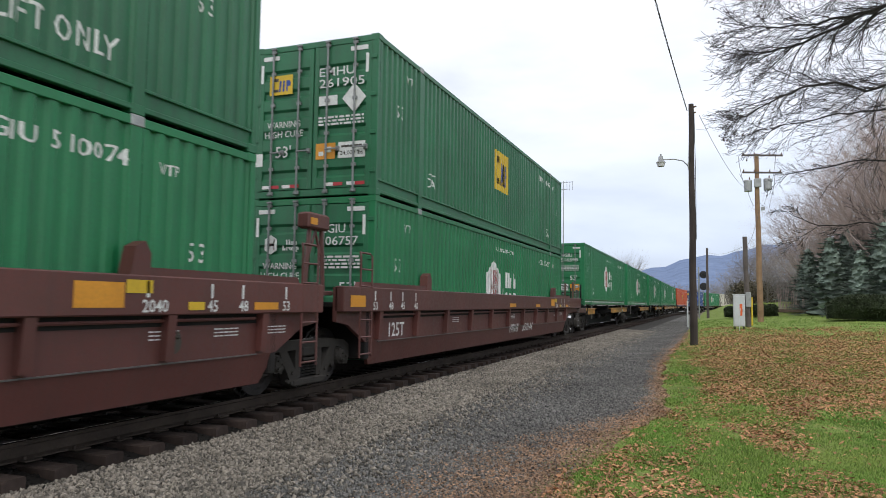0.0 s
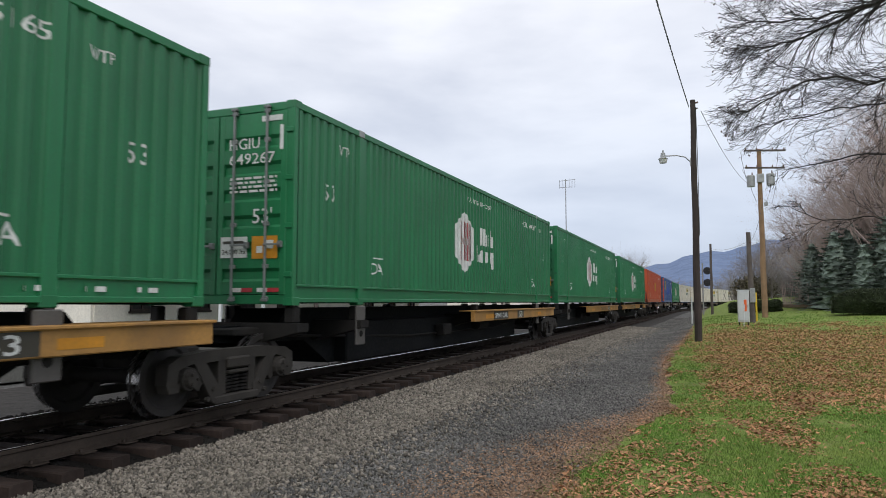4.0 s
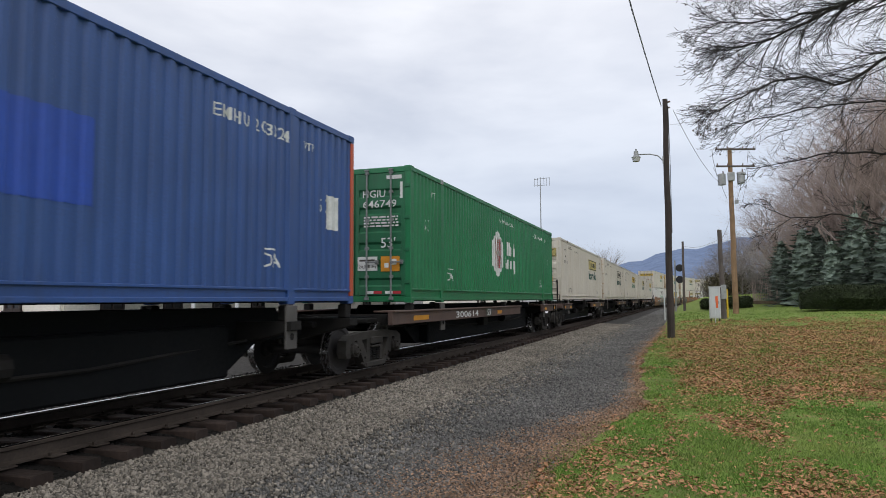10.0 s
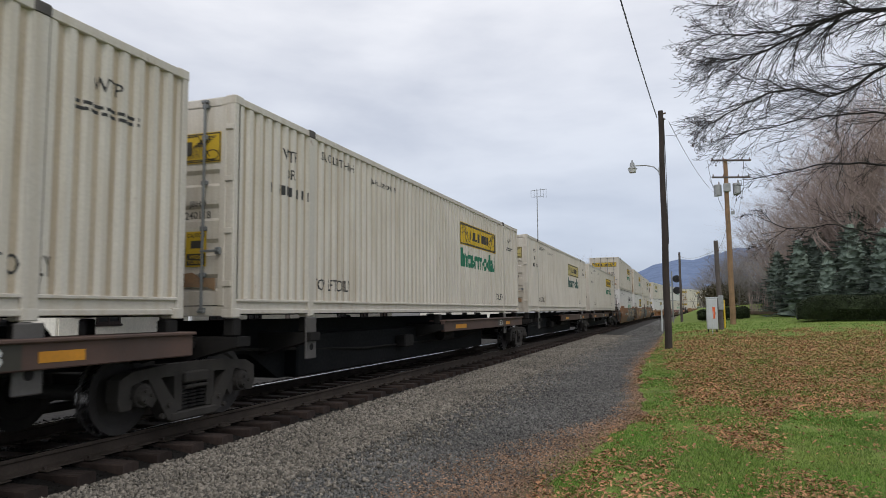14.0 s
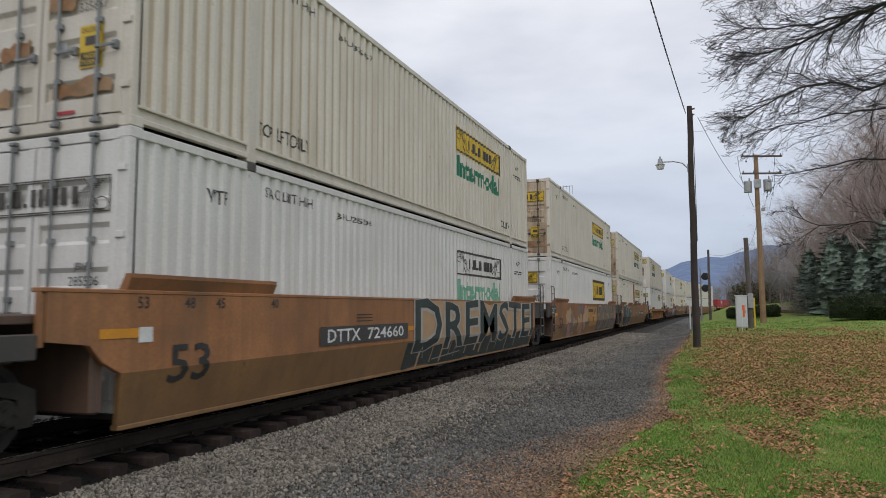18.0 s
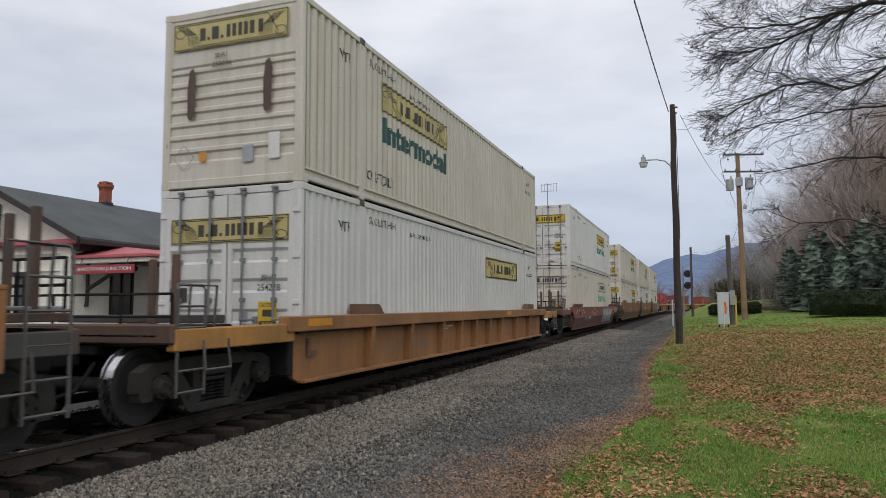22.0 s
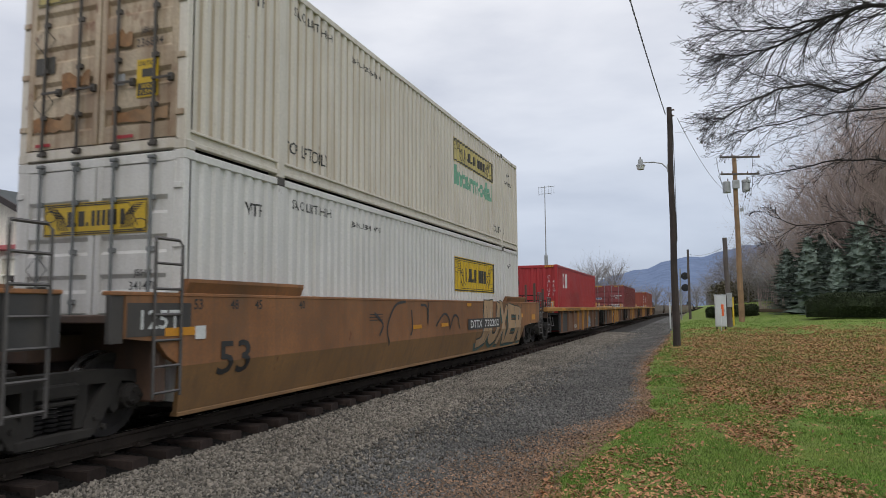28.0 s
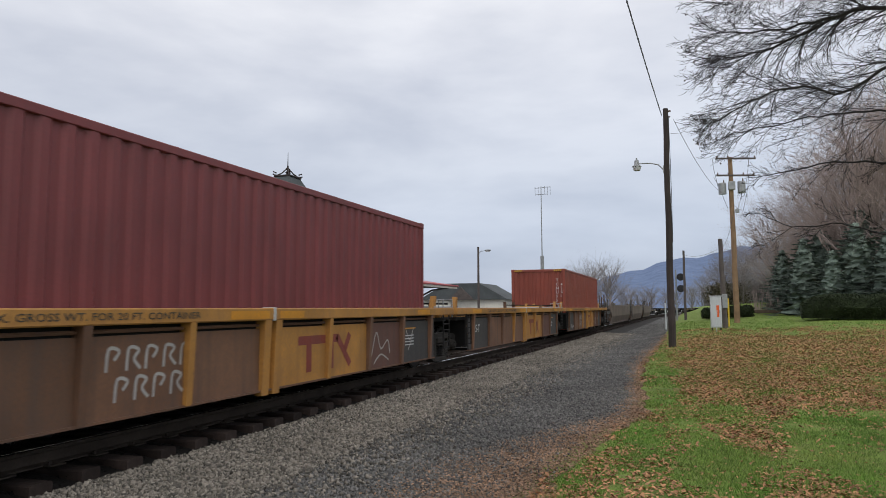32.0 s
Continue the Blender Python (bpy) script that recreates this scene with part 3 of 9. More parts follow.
def container(label, paint, style, long=True, door=True, number="", logo="", frame_paint=None, door_paint=None, rod=None, group="containers on the train",
              seed=0, patch=None, post_paint=None):
    """A corrugated freight container, its base at z 0, the end that leads towards the viewer at -y."""
    rng = random.Random(seed)
    th = thing("freight_container", label, "container", group)
    L = 16.154 if long else 12.192
    h, w = L / 2, C_W / 2
    ms = panel_meshes(long, style)
    fp, dp = frame_paint or paint, door_paint or paint
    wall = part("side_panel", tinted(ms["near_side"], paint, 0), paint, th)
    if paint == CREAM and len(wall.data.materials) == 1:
        wall.data.materials.append(CREAM_F)     # the hollows of the folds take a darker tan
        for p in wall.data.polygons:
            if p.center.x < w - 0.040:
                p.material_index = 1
    part("side_panel", tinted(ms["far_side"], paint, 0), paint, th)
    part("frame", tinted(ms["frame"], fp, 0), fp, th)
    for sx in (-1, 1):
        for y in [-h + 0.089, h - 0.089] + ([-h + LIFT, h - LIFT] if long else []):
            for z in (0.0, C_H - 0.118):
                cm = fp
                if long and z > 1 and abs(abs(y) - h + LIFT) < 0.01:
                    cm = BLACK_ROD if paint in (CREAM, WHITE) else GALV if seed % 2 else fp
                part("corner_casting", tinted(ms["casting"], cm, 0), cm, th, m=pose(sx * (w - 0.078 + (0.006 if cm != fp else 0)), y, z))
    part("roof", tinted(ms["roof"], paint, 0), paint, th)
    part("underframe", tinted(ms["floor"], STEEL_D, 0), STEEL_D, th)
    turn = pose(0, 0, 0, 0, 0, 180)
    part("end_wall", tinted(ms["end_wall"], paint, 0), paint, th, m=turn)
    if door:
        leaves = [part("door", tinted(ms["door"], dp, 0), dp, th)]
        left = MESHES.get(("left", ms["door"].name, dp.name))
        if not left:
            left = ms["door"].copy()
            left.transform(Matrix.Diagonal((-1, 1, 1, 1)))
            left.flip_normals()
            left.materials.clear()
            left.materials.append(dp)
            MESHES[("left", ms["door"].name, dp.name)] = left
        leaves.append(part("door", left, dp, th))
        rm = rod or GREY_ROD
        for leaf, sg in zip(leaves, (1, -1)):
            for x in (0.30, 0.86):
                me = tinted(ms["lock_rod"], rm, 0)
                part("lock_rod", me, rm, leaf, m=pose(sg * x, 0, 0))
    else:
        part("end_wall", tinted(ms["end_wall"], dp, 0), dp, th)

    if post_paint:
        for y in (-h, h - 0.1):
            part("corner_post", Shape().box(w - 0.13, w + 0.004, y - 0.004, y + 0.104, 0.12, C_H - 0.12, 0.012), post_paint, th)
    prof = side_profile(long)
    cuts = sorted({round(y, 4) for run in prof for y, _ in run})

    def on_side(u, v):
        y = u - h
        return Vector((w - 0.012 + fold_at(prof, y) + 0.004, y, v))

    cut_u = [c + h for c in cuts]

    def side(name, s, mat, lab=""):
        decal(name, s, mat, th, on_side, cut_u, lab)

    def on_door(u, v):
        return Vector((u, -h - 0.018, v))

    def end(name, s, mat, lab=""):
        decal(name, s, mat, th, on_door, (), lab)

    def stickers(rects, mat):
        for q in rects:
            end("sticker", slab2([q]), mat)

    def write(where, words, height, u, v, mat, width=None, name="lettering", bold=0.004):
        where(name, shift2(lettering(words, height, width, bold), u, v), mat)

    def tiny(where, u, v, w_, rows, mat, rh=0.035, gap=0.028):
        rects = []
        for r in range(rows):
            x = u
            while x < u + w_:
                k = rng.uniform(0.04, 0.16)
                rects.append((x, v - r * (rh + gap), min(x + k, u + w_), v - r * (rh + gap) + rh))
                x += k + 0.03
        where("small_print", slab2(rects), mat)

    if logo in ("hexa", "hexawords"):
        side("logo_plate", poly2(hexagon(7.17, 1.45, 1.24, 1.48)), DECAL_W)
        side("logo_mark", slab2([(6.84, 1.02, 6.95, 1.92), (7.03, 1.02, 7.14, 1.39), (7.03, 1.54, 7.14, 1.92), (7.25, 1.02, 7.36, 1.39), (7.25, 1.54, 7.36, 1.92), (7.44, 1.02, 7.55, 1.92), (6.95, 1.40, 7.44, 1.53)]), DECAL_R)
        for q in pieces(word_bars(8.48, 1.03, 0.445)):
            side("logo_bar", q, DECAL_W)
        write(side, "WARNING HIGH CUBE", 0.11, 7.3, 2.45, DECAL_W, 1.9)
    if logo == "sq_green":
        side("logo_plate", slab2([(7.2, 1.25, 8.5, 2.35)]), DECAL_Y)
        a, b = square_mark(7.2, 1.25, 1.3, 1.1)
        side("logo_mark", a, DECAL_BK)
        side("logo_mark", b, DECAL_B)
    if logo == "sq_orange":
        side("logo_plate", slab2([(7.75, 1.10, 8.95, 1.88)]), DECAL_Y)
        a, b = square_mark(7.75, 1.10, 1.2, 0.78)
        side("logo_mark", a, DECAL_BK)
        side("logo_mark", b, DECAL_B)
        side("paint_patch", slab2([(9.0, 1.05, 9.7, 1.95)]), PATCH_O)
        side("paint_patch", slab2([(6.55, 1.0, 7.7, 2.1)]), PATCH_O)
    if logo == "sq_blue":
        side("logo_plate", slab2([(2.75, 1.5, 4.15, 2.52)]), DECAL_Y)
        a, b = square_mark(2.75, 1.5, 1.4, 1.02)
        side("logo_mark", a, DECAL_BK)
        side("logo_mark", b, DECAL_B)
        side("paint_patch", slab2([(5.3, 0.98, 10.6, 1.85)]), BLUE_NEW)
        side("paper_placard", slab2([(7.55, 2.25, 8.0, 2.62)]), DECAL_W)
        side("paper_placard", slab2([(15.2, 1.2, 15.6, 1.75)]), DECAL_W)
    if logo.startswith("hexa") or logo.startswith("sq_"):
        lm = DECAL_W
        write(side, "53", 0.26, 0.85, 1.58 if logo != "sq_orange" else 0.68, lm)
        write(side, "WTP", 0.15, 1.25, 2.36, lm, 0.38)
        write(side, "DA", 0.20, 2.42, 0.52, lm)
        side("arrow_mark", slab2([(2.5, 0.79, 2.82, 0.812)]), lm)
        write(side, "53", 0.22, 15.0, 1.45, lm)
        if seed == 3:
            write(side, "TOP LIFT ONLY", 0.24, 12.0, 0.46, lm, 1.9)
        else:
            write(side, "DA", 0.20, 13.5, 0.52, lm)
            side("arrow_mark", slab2([(13.5, 0.76, 13.8, 0.785)]), lm)
        write(side, number, 0.17, 12.4, 2.36, lm, 1.7)
        write(side, "WTP", 0.12, 14.5, 2.36, lm, 0.3)
        if style == "hexa" and seed in (10, 12):
            side("reflector_strip", slab2([(0.3 + i * 0.62, 0.15, 0.62 + i * 0.62, 0.2) for i in range(25)]), DECAL_W)
    if logo.startswith("pl"):
        flip = "r" in logo
        u0, u1 = (2.8, 6.5) if flip else (9.6, 13.2)
        pm, bm_, gm = {"y": (DECAL_Y, DECAL_BK, DECAL_G), "f": (DECAL_YF, DECAL_BK, DECAL_GD), "w": (None, DECAL_BK, DECAL_GF), "b": (DECAL_Y, DECAL_BK, None), "g": (DECAL_YF, DECAL_BK, DECAL_GF), "n": (DECAL_YF, DECAL_BK, None)}[logo[2]]
        v0, v1 = 1.80, 2.40
        if logo[2] == "b":
            v0, v1 = 1.46, 2.32
        broad = logo[2] == "b" and seed != 74
        if broad:
            v0, v1, u0, u1 = 1.40, 2.43, u0 - 0.22, u1 + 0.10
        if pm and seed != 31:  # one panel has lost its yellow
            side("name_plate", slab2([(u0, v0, u1, v1)]), pm)
        t = 0.12 if broad else 0.03

        def lift(s, d):
            return s

        def on_side2(u, v):
            p = on_side(u, v)
            p.x += 0.004
            return p
        decal("name_frame", frame2(u0 + 0.02, v0 + 0.02, u1 - 0.02, v1 - 0.02, t), bm_, th, on_side2, cut_u)
        hh = v1 - v0
        for q in pieces(name_bars(u0 + 0.24 * (u1 - u0), v0 + 0.30 * hh, 0.53 * (u1 - u0), 0.40 * hh)):
            decal("name_block", q, bm_, th, on_side2, cut_u)
        decal("scroll_work", scroll_lines(u0 + 0.05, v0, u1 - u0 - 0.1, hh), bm_, th, on_side2, cut_u)
        if gm:
            side("lettering", shift2(lettering("Intermodal", 0.50, (u1 - u0) * 0.95, 0.05), u0 + 0.1, 1.22), gm)
        for a in ((2.15, 13.2) if not flip else (2.15,)):
            write(side, "TOP LIFT ONLY", 0.19, a, 0.40, DECAL_K, 1.2)
        write(side, "WTP", 0.17, 1.2, 2.28, DECAL_K, 0.36)
        write(side, "STACK LIMIT 3 HIGH", 0.14, 2.3, 2.50, DECAL_K, 1.15)
        if 30 <= seed < 40:
            write(side, "OR", 0.15, 1.30, 2.02, DECAL_K, 0.2)
            for k_ in range(11):
                if k_ not in (1, 6, 9):
                    side("name_block", slab2([(0.88 + k_ * 0.10, 1.76, 0.94 + k_ * 0.10, 1.90)]), DECAL_K)
        write(side, number, 0.12, 4.15, 2.42, DECAL_K, 1.2)
        write(side, "WTP", 0.15, 14.8, 2.28, DECAL_K, 0.36)
        if rng.random() < 0.7:
            tiny(side, 14.6, 2.1, 0.8, 2, DECAL_K)
        if patch:
            side("repair_panel", slab2([patch]), BROWNRED)

    # the markings of the end that faces the viewer
    if door and logo.startswith("hexa") or door and logo.startswith("sq_g"):
        if logo.startswith("hexa"):
            end("logo_plate", poly2(hexagon(-0.82, 2.05, 0.26, 0.36)), DECAL_W)
            end("logo_mark", slab2([(-0.90, 1.95, -0.87, 2.15), (-0.77, 1.95, -0.74, 2.15), (-0.87, 2.03, -0.77, 2.07)]), DECAL_R)
            end("logo_word", word_bars(-0.46, 1.94, 0.10), DECAL_W)
        else:
            end("logo_plate", slab2([(-0.95, 1.95, -0.45, 2.32)]), DECAL_Y)
            a, b = square_mark(-0.95, 1.95, 0.5, 0.37)
            decal("logo_mark", a, DECAL_BK, th, lambda u, v: Vector((u, -h - 0.021, v)))
            decal("logo_mark", b, DECAL_B, th, lambda u, v: Vector((u, -h - 0.021, v)))
            end("placard", poly2([(0.84, 1.49), (1.08, 1.76), (0.84, 2.03), (0.60, 1.76)]), DECAL_W)
        code, _, digits = number.partition(" ")
        low = 0.0 if logo.startswith("hexa") else -0.28
        write(end, "WARNING", 0.12, -0.98, 1.60 + low, DECAL_W, 0.72)
        write(end, "HIGH CUBE", 0.12, -1.02, 1.42 + low, DECAL_W, 0.82)
        if low:
            write(end, code, 0.16, 0.12, 2.20, DECAL_W, 0.72)
            write(end, digits, 0.16, 0.12, 1.99, DECAL_W, 0.92)
            end("small_plate", slab2([(0.12, 1.66, 0.50, 1.84)]), DECAL_W)
            tiny(end, 0.12, 1.42, 0.92, 3, DECAL_W)
            write(end, "53'", 0.22, -0.78, 0.76, DECAL_W)
            end("sticker", slab2([(0.08, 0.68, 0.48, 0.97)]), DECAL_O)
            end("sticker", slab2([(0.54, 0.68, 1.08, 0.97)]), DECAL_W)
            decal("sticker_text", merge2(shift2(lettering("24,000 lbs", 0.09, 0.46), 0.58, 0.72), slab2([(0.60, 0.87, 1.02, 0.91)])), DECAL_BK, th, lambda u, v: Vector((u, -h - 0.021, v)))
            decal("sticker_mark", slab2([(0.14, 0.74, 0.24, 0.82), (0.28, 0.80, 0.40, 0.90)]), DECAL_W, th, lambda u, v: Vector((u, -h - 0.021, v)))
            stickers([(-1.22, 0.62, -1.06, 0.86)], DECAL_W)
        else:
            write(end, code, 0.16, 0.20, 2.24, DECAL_W, 0.52)
            write(end, digits, 0.16, 0.20, 2.02, DECAL_W, 0.78)
            tiny(end, 0.22, 1.80, 0.8, 4, DECAL_W)
            write(end, "53'", 0.22, 0.62, 1.16, DECAL_W)
            end("sticker", slab2([(0.62, 0.66, 1.05, 0.98)]), DECAL_O)
            decal("sticker_mark", slab2([(0.70, 0.74, 0.80, 0.84), (0.86, 0.80, 0.98, 0.92)]), DECAL_W, th, lambda u, v: Vector((u, -h - 0.021, v)))
            stickers([(0.08, 0.68, 0.54, 0.98), (-1.08, 1.02, -0.74, 1.28), (-0.62, 0.72, -0.42, 0.92)], DECAL_W)
            decal("sticker_text", merge2(shift2(lettering("24,000 lbs", 0.08, 0.40), 0.11, 0.72), slab2([(0.12, 0.88, 0.48, 0.92)])), DECAL_BK, th, lambda u, v: Vector((u, -h - 0.021, v)))
        stickers([(-1.1, 2.62, -0.75, 2.70), (0.75, 2.62, 1.1, 2.70), (-1.15, 2.2, -1.09, 2.55), (1.06, 2.2, 1.12, 2.55)], DECAL_W)
        for a in (-1.05, -0.62, 0.28, 0.72):
            end("reflector_strip", slab2([(a, 0.19, a + 0.17, 0.25)]), DECAL_W)
            end("reflector_strip", slab2([(a + 0.17, 0.19, a + 0.36, 0.25)]), DECAL_R)
    if door and logo in ("sq_blue", "sq_orange"):
        for a in (-0.98, 0.18):
            end("logo_plate", slab2([(a, 2.05, a + 0.78, 2.48)]), DECAL_Y)
            p, q = square_mark(a, 2.05, 0.78, 0.43)
            decal("logo_mark", p, DECAL_BK, th, lambda u, v: Vector((u, -h - 0.021, v)))
            decal("logo_mark", q, DECAL_B, th, lambda u, v: Vector((u, -h - 0.021, v)))
        code, _, digits = number.partition(" ")
        write(end, code, 0.09, 0.60, 1.80, DECAL_W, 0.3)
        write(end, digits, 0.10, 0.60, 1.66, DECAL_W, 0.36)
        tiny(end, 0.10, 1.42, 0.9, 6, DECAL_W, 0.03, 0.03)
        end("sticker", slab2([(0.48, 0.52, 0.98, 0.78)]), DECAL_W)
        decal("sticker_text", shift2(lettering("24,000 lbs", 0.08, 0.42), 0.52, 0.57), DECAL_BK, th, lambda u, v: Vector((u, -h - 0.021, v)))
        stickers([(-1.05, 1.05, -0.72, 1.42), (-0.21, 0.40, -0.12, 0.80)], DECAL_W)
        end("reflector_strip", slab2([(-1.0, 0.20, -0.8, 0.25), (0.35, 0.20, 0.55, 0.25)]), DECAL_R)
    if logo.startswith("pl"):
        kind = logo[2]
        front = (lambda u, v: Vector((u, -h - 0.021, v)))
        pm = DECAL_YF if kind in "fgn" else (None if kind == "w" else DECAL_Y)
        a, b, c, d_ = (-1.05, 1.1, 2.02, 2.42) if door else (-1.1, 1.05, 2.25, 2.7)
        if kind == "b":
            a, b, c, d_ = -0.80, 0.80, 1.95, 2.35
        if pm:
            end("name_plate", slab2([(a, c, b, d_)]), pm)
        decal("name_frame", frame2(a + 0.01, c + 0.01, b - 0.01, d_ - 0.01, 0.015), DECAL_BK, th, front)
        ww = b - a
        decal("name_blocks", name_bars(a + 0.24 * ww, c + 0.27 * (d_ - c), 0.56 * ww, 0.46 * (d_ - c)), DECAL_BK, th, front)
        decal("scroll_work", scroll_lines(a + 0.03, c, ww - 0.06, d_ - c), DECAL_BK, th, front)
        code, _, digits = number.partition(" ")
        if door:
            write(end, code, 0.10, 0.62, 1.42, DECAL_K, 0.26)
            write(end, digits, 0.10, 0.56, 1.28, DECAL_K, 0.40)
            end("sticker", slab2([(0.58, 0.66, 0.90, 1.12)]), DECAL_Y)
            decal("sticker_text", merge2(shift2(lettering("CAUTION", 0.055, 0.27), 0.605, 1.04), slab2([(0.60, 0.68, 0.88, 0.83), (0.66, 0.90, 0.82, 1.0)])), DECAL_BK, th, front)
            decal("sticker_text", merge2(shift2(lettering("WIDE", 0.05, 0.18), 0.65, 0.762), shift2(lettering("TURNS", 0.05, 0.24), 0.62, 0.695)), DECAL_Y, th, lambda u, v: Vector((u, -h - 0.024, v)))
            end("sticker", slab2([(0.24, 0.84, 0.40, 0.98)]), GALV)
            if paint == CREAM:
                for x0, x1, z in ((-1.05, -0.42, 0.40), (0.22, 1.05, 0.40), (-0.6, -0.15, 0.92), (0.12, 0.5, 1.36), (-1.05, -0.8, 1.36)):
                    if rng.random() < 0.75:
                        up_ = [(x0 + (x1 - x0) * k / 7, z + rng.uniform(0.10, 0.19)) for k in range(8)]
                        dn_ = [(x1 - (x1 - x0) * k / 7, z - rng.uniform(0.0, 0.06)) for k in range(8)]
                        end("rust_stain", poly2(up_ + dn_), RUST_BLOOM)
            if rng.random() < 0.6:
                end("sticker", slab2([(-1.05, 1.12, -0.72, 1.34)]), DECAL_BK)
            if rng.random() < 0.6:
                decal("placard", merge2(*(stroke2([(-0.9 + 0.17 * math.cos(k * math.pi / 2), zc + 0.17 * math.sin(k * math.pi / 2)) for k in range(5)], 0.012) for zc in (1.55, 0.75))), DECAL_K, th, on_door)
            end("reflector_strip", slab2([(-1.0, 0.19, -0.75, 0.23), (0.3, 0.19, 0.55, 0.23)]), DECAL_R)
        else:
            write(end, code, 0.09, -0.3, 2.05, DECAL_K, 0.24)
            write(end, digits, 0.09, -0.34, 1.92, DECAL_K, 0.36)
            end("placard", merge2(stroke2([(-0.85 + 0.2 * math.cos(k * math.pi / 2), 0.5 + 0.2 * math.sin(k * math.pi / 2)) for k in range(5)], 0.02)), GALV)
            end("sticker", slab2([(-0.55, 0.42, -0.42, 0.58)]), DECAL_O)
            end("sticker", slab2([(0.25, 0.36, 0.45, 0.62)]), GALV)
            end("document_box", slab2([(0.72, 0.38, 0.92, 0.78)]), WHITE)
            for x in (-0.8, 0.62):
                end("rust_stain", poly2([(x, 1.15), (x + 0.05, 1.1), (x + 0.13, 1.16), (x + 0.15, 1.8), (x + 0.10, 1.95), (x + 0.03, 1.9), (x - 0.01, 1.6)]), SPINE_R)
    if logo == "letters":
        side("logo_mark", merge2(slab2([(1.38, 1.92, 1.52, 2.56), (1.52, 1.92, 1.75, 2.05), (1.52, 2.43, 1.75, 2.56)]), poly2([(1.84, 1.92), (2.22, 1.92), (2.22, 2.56), (2.08, 2.56)]), slab2([(2.33, 1.92, 2.45, 2.57)])), DECAL_W)
        side("paint_patch", slab2([(3.2, 0.20, 6.1, 1.75)]), PATCH_R)
    if logo in ("letters", "blank"):
        dec = DECAL_W
        for i, chx in enumerate(number.replace(" ", "")):
            write(end if not door else side, chx, 0.13, 0.86 if not door else 11.6, 2.3 - i * 0.19, dec, None, "lettering")
        if not door:
            end("hazard_stripe", poly2(*[[(sx + i * 0.1, C_H - 0.11), (sx + i * 0.1 + 0.05, C_H - 0.11), (sx + i * 0.1 + 0.09, C_H - 0.03), (sx + i * 0.1 + 0.04, C_H - 0.03)] for sx in (-1.15, 0.75) for i in range(4)]), DECAL_Y)
            for i, chx in enumerate("45G1"):
                write(end, chx, 0.12, 1.08, 2.1 - i * 0.18, dec)
    if logo == "doorlogo":
        end("sticker", slab2([(-1.02, 1.72, -0.55, 1.86)]), DECAL_W)
        decal("sticker_text", slab2([(-1.0, 1.74, -0.80, 1.84), (-0.77, 1.76, -0.58, 1.82)]), DECAL_B, th, lambda u, v: Vector((u, -h - 0.021, v)))
        write(end, number, 0.13, 0.15, 1.95, DECAL_W, 0.95)
        write(end, "45G1", 0.11, 0.55, 1.78, DECAL_W)
        tiny(end, 0.10, 1.25, 0.75, 5, DECAL_W, 0.035, 0.04)
        end("hazard_stripe", poly2(*[[(sx + i * 0.09, C_H - 0.11), (sx + i * 0.09 + 0.045, C_H - 0.11), (sx + i * 0.09 + 0.08, C_H - 0.03), (sx + i * 0.09 + 0.035, C_H - 0.03)] for sx in (-1.2, 0.5) for i in range(8)]), DECAL_Y)
    return th


# ---- running gear ----
WHEEL_R = 0.44


def make_wheelset():
    """Axle and two wheels, turned in one piece about x."""
    half = [(1.06, 0.07), (0.90, 0.075), (0.87, 0.13), (0.815, 0.15), (0.80, 0.24), (0.80, 0.33), (0.822, 0.36), (0.822, WHEEL_R - 0.006), (0.815, WHEEL_R), (0.70, WHEEL_R + 0.004), (0.69, WHEEL_R + 0.026), (0.672, WHEEL_R + 0.026), (0.668, WHEEL_R - 0.01), (0.668, 0.36), (0.72, 0.33), (0.73, 0.16), (0.66, 0.14), (0.63, 0.09), (0.05, 0.085)]
    prof = half + [(-x, r) for x, r in half[::-1]]
    n = 30
    sh = Shape().skin([[(x, r * math.cos(2 * math.pi * k / n), r * math.sin(2 * math.pi * k / n)) for k in range(n)] for x, r in prof])
    me = sh.mesh("wheelset")
    me.materials.append(WHEEL)
    me.materials.append(TREAD)
    for p in me.polygons:
        r = math.hypot(p.center.y, p.center.z)
        if r > WHEEL_R - 0.012 and abs(p.normal.x) < 0.5:
            p.material_index = 1
    return me


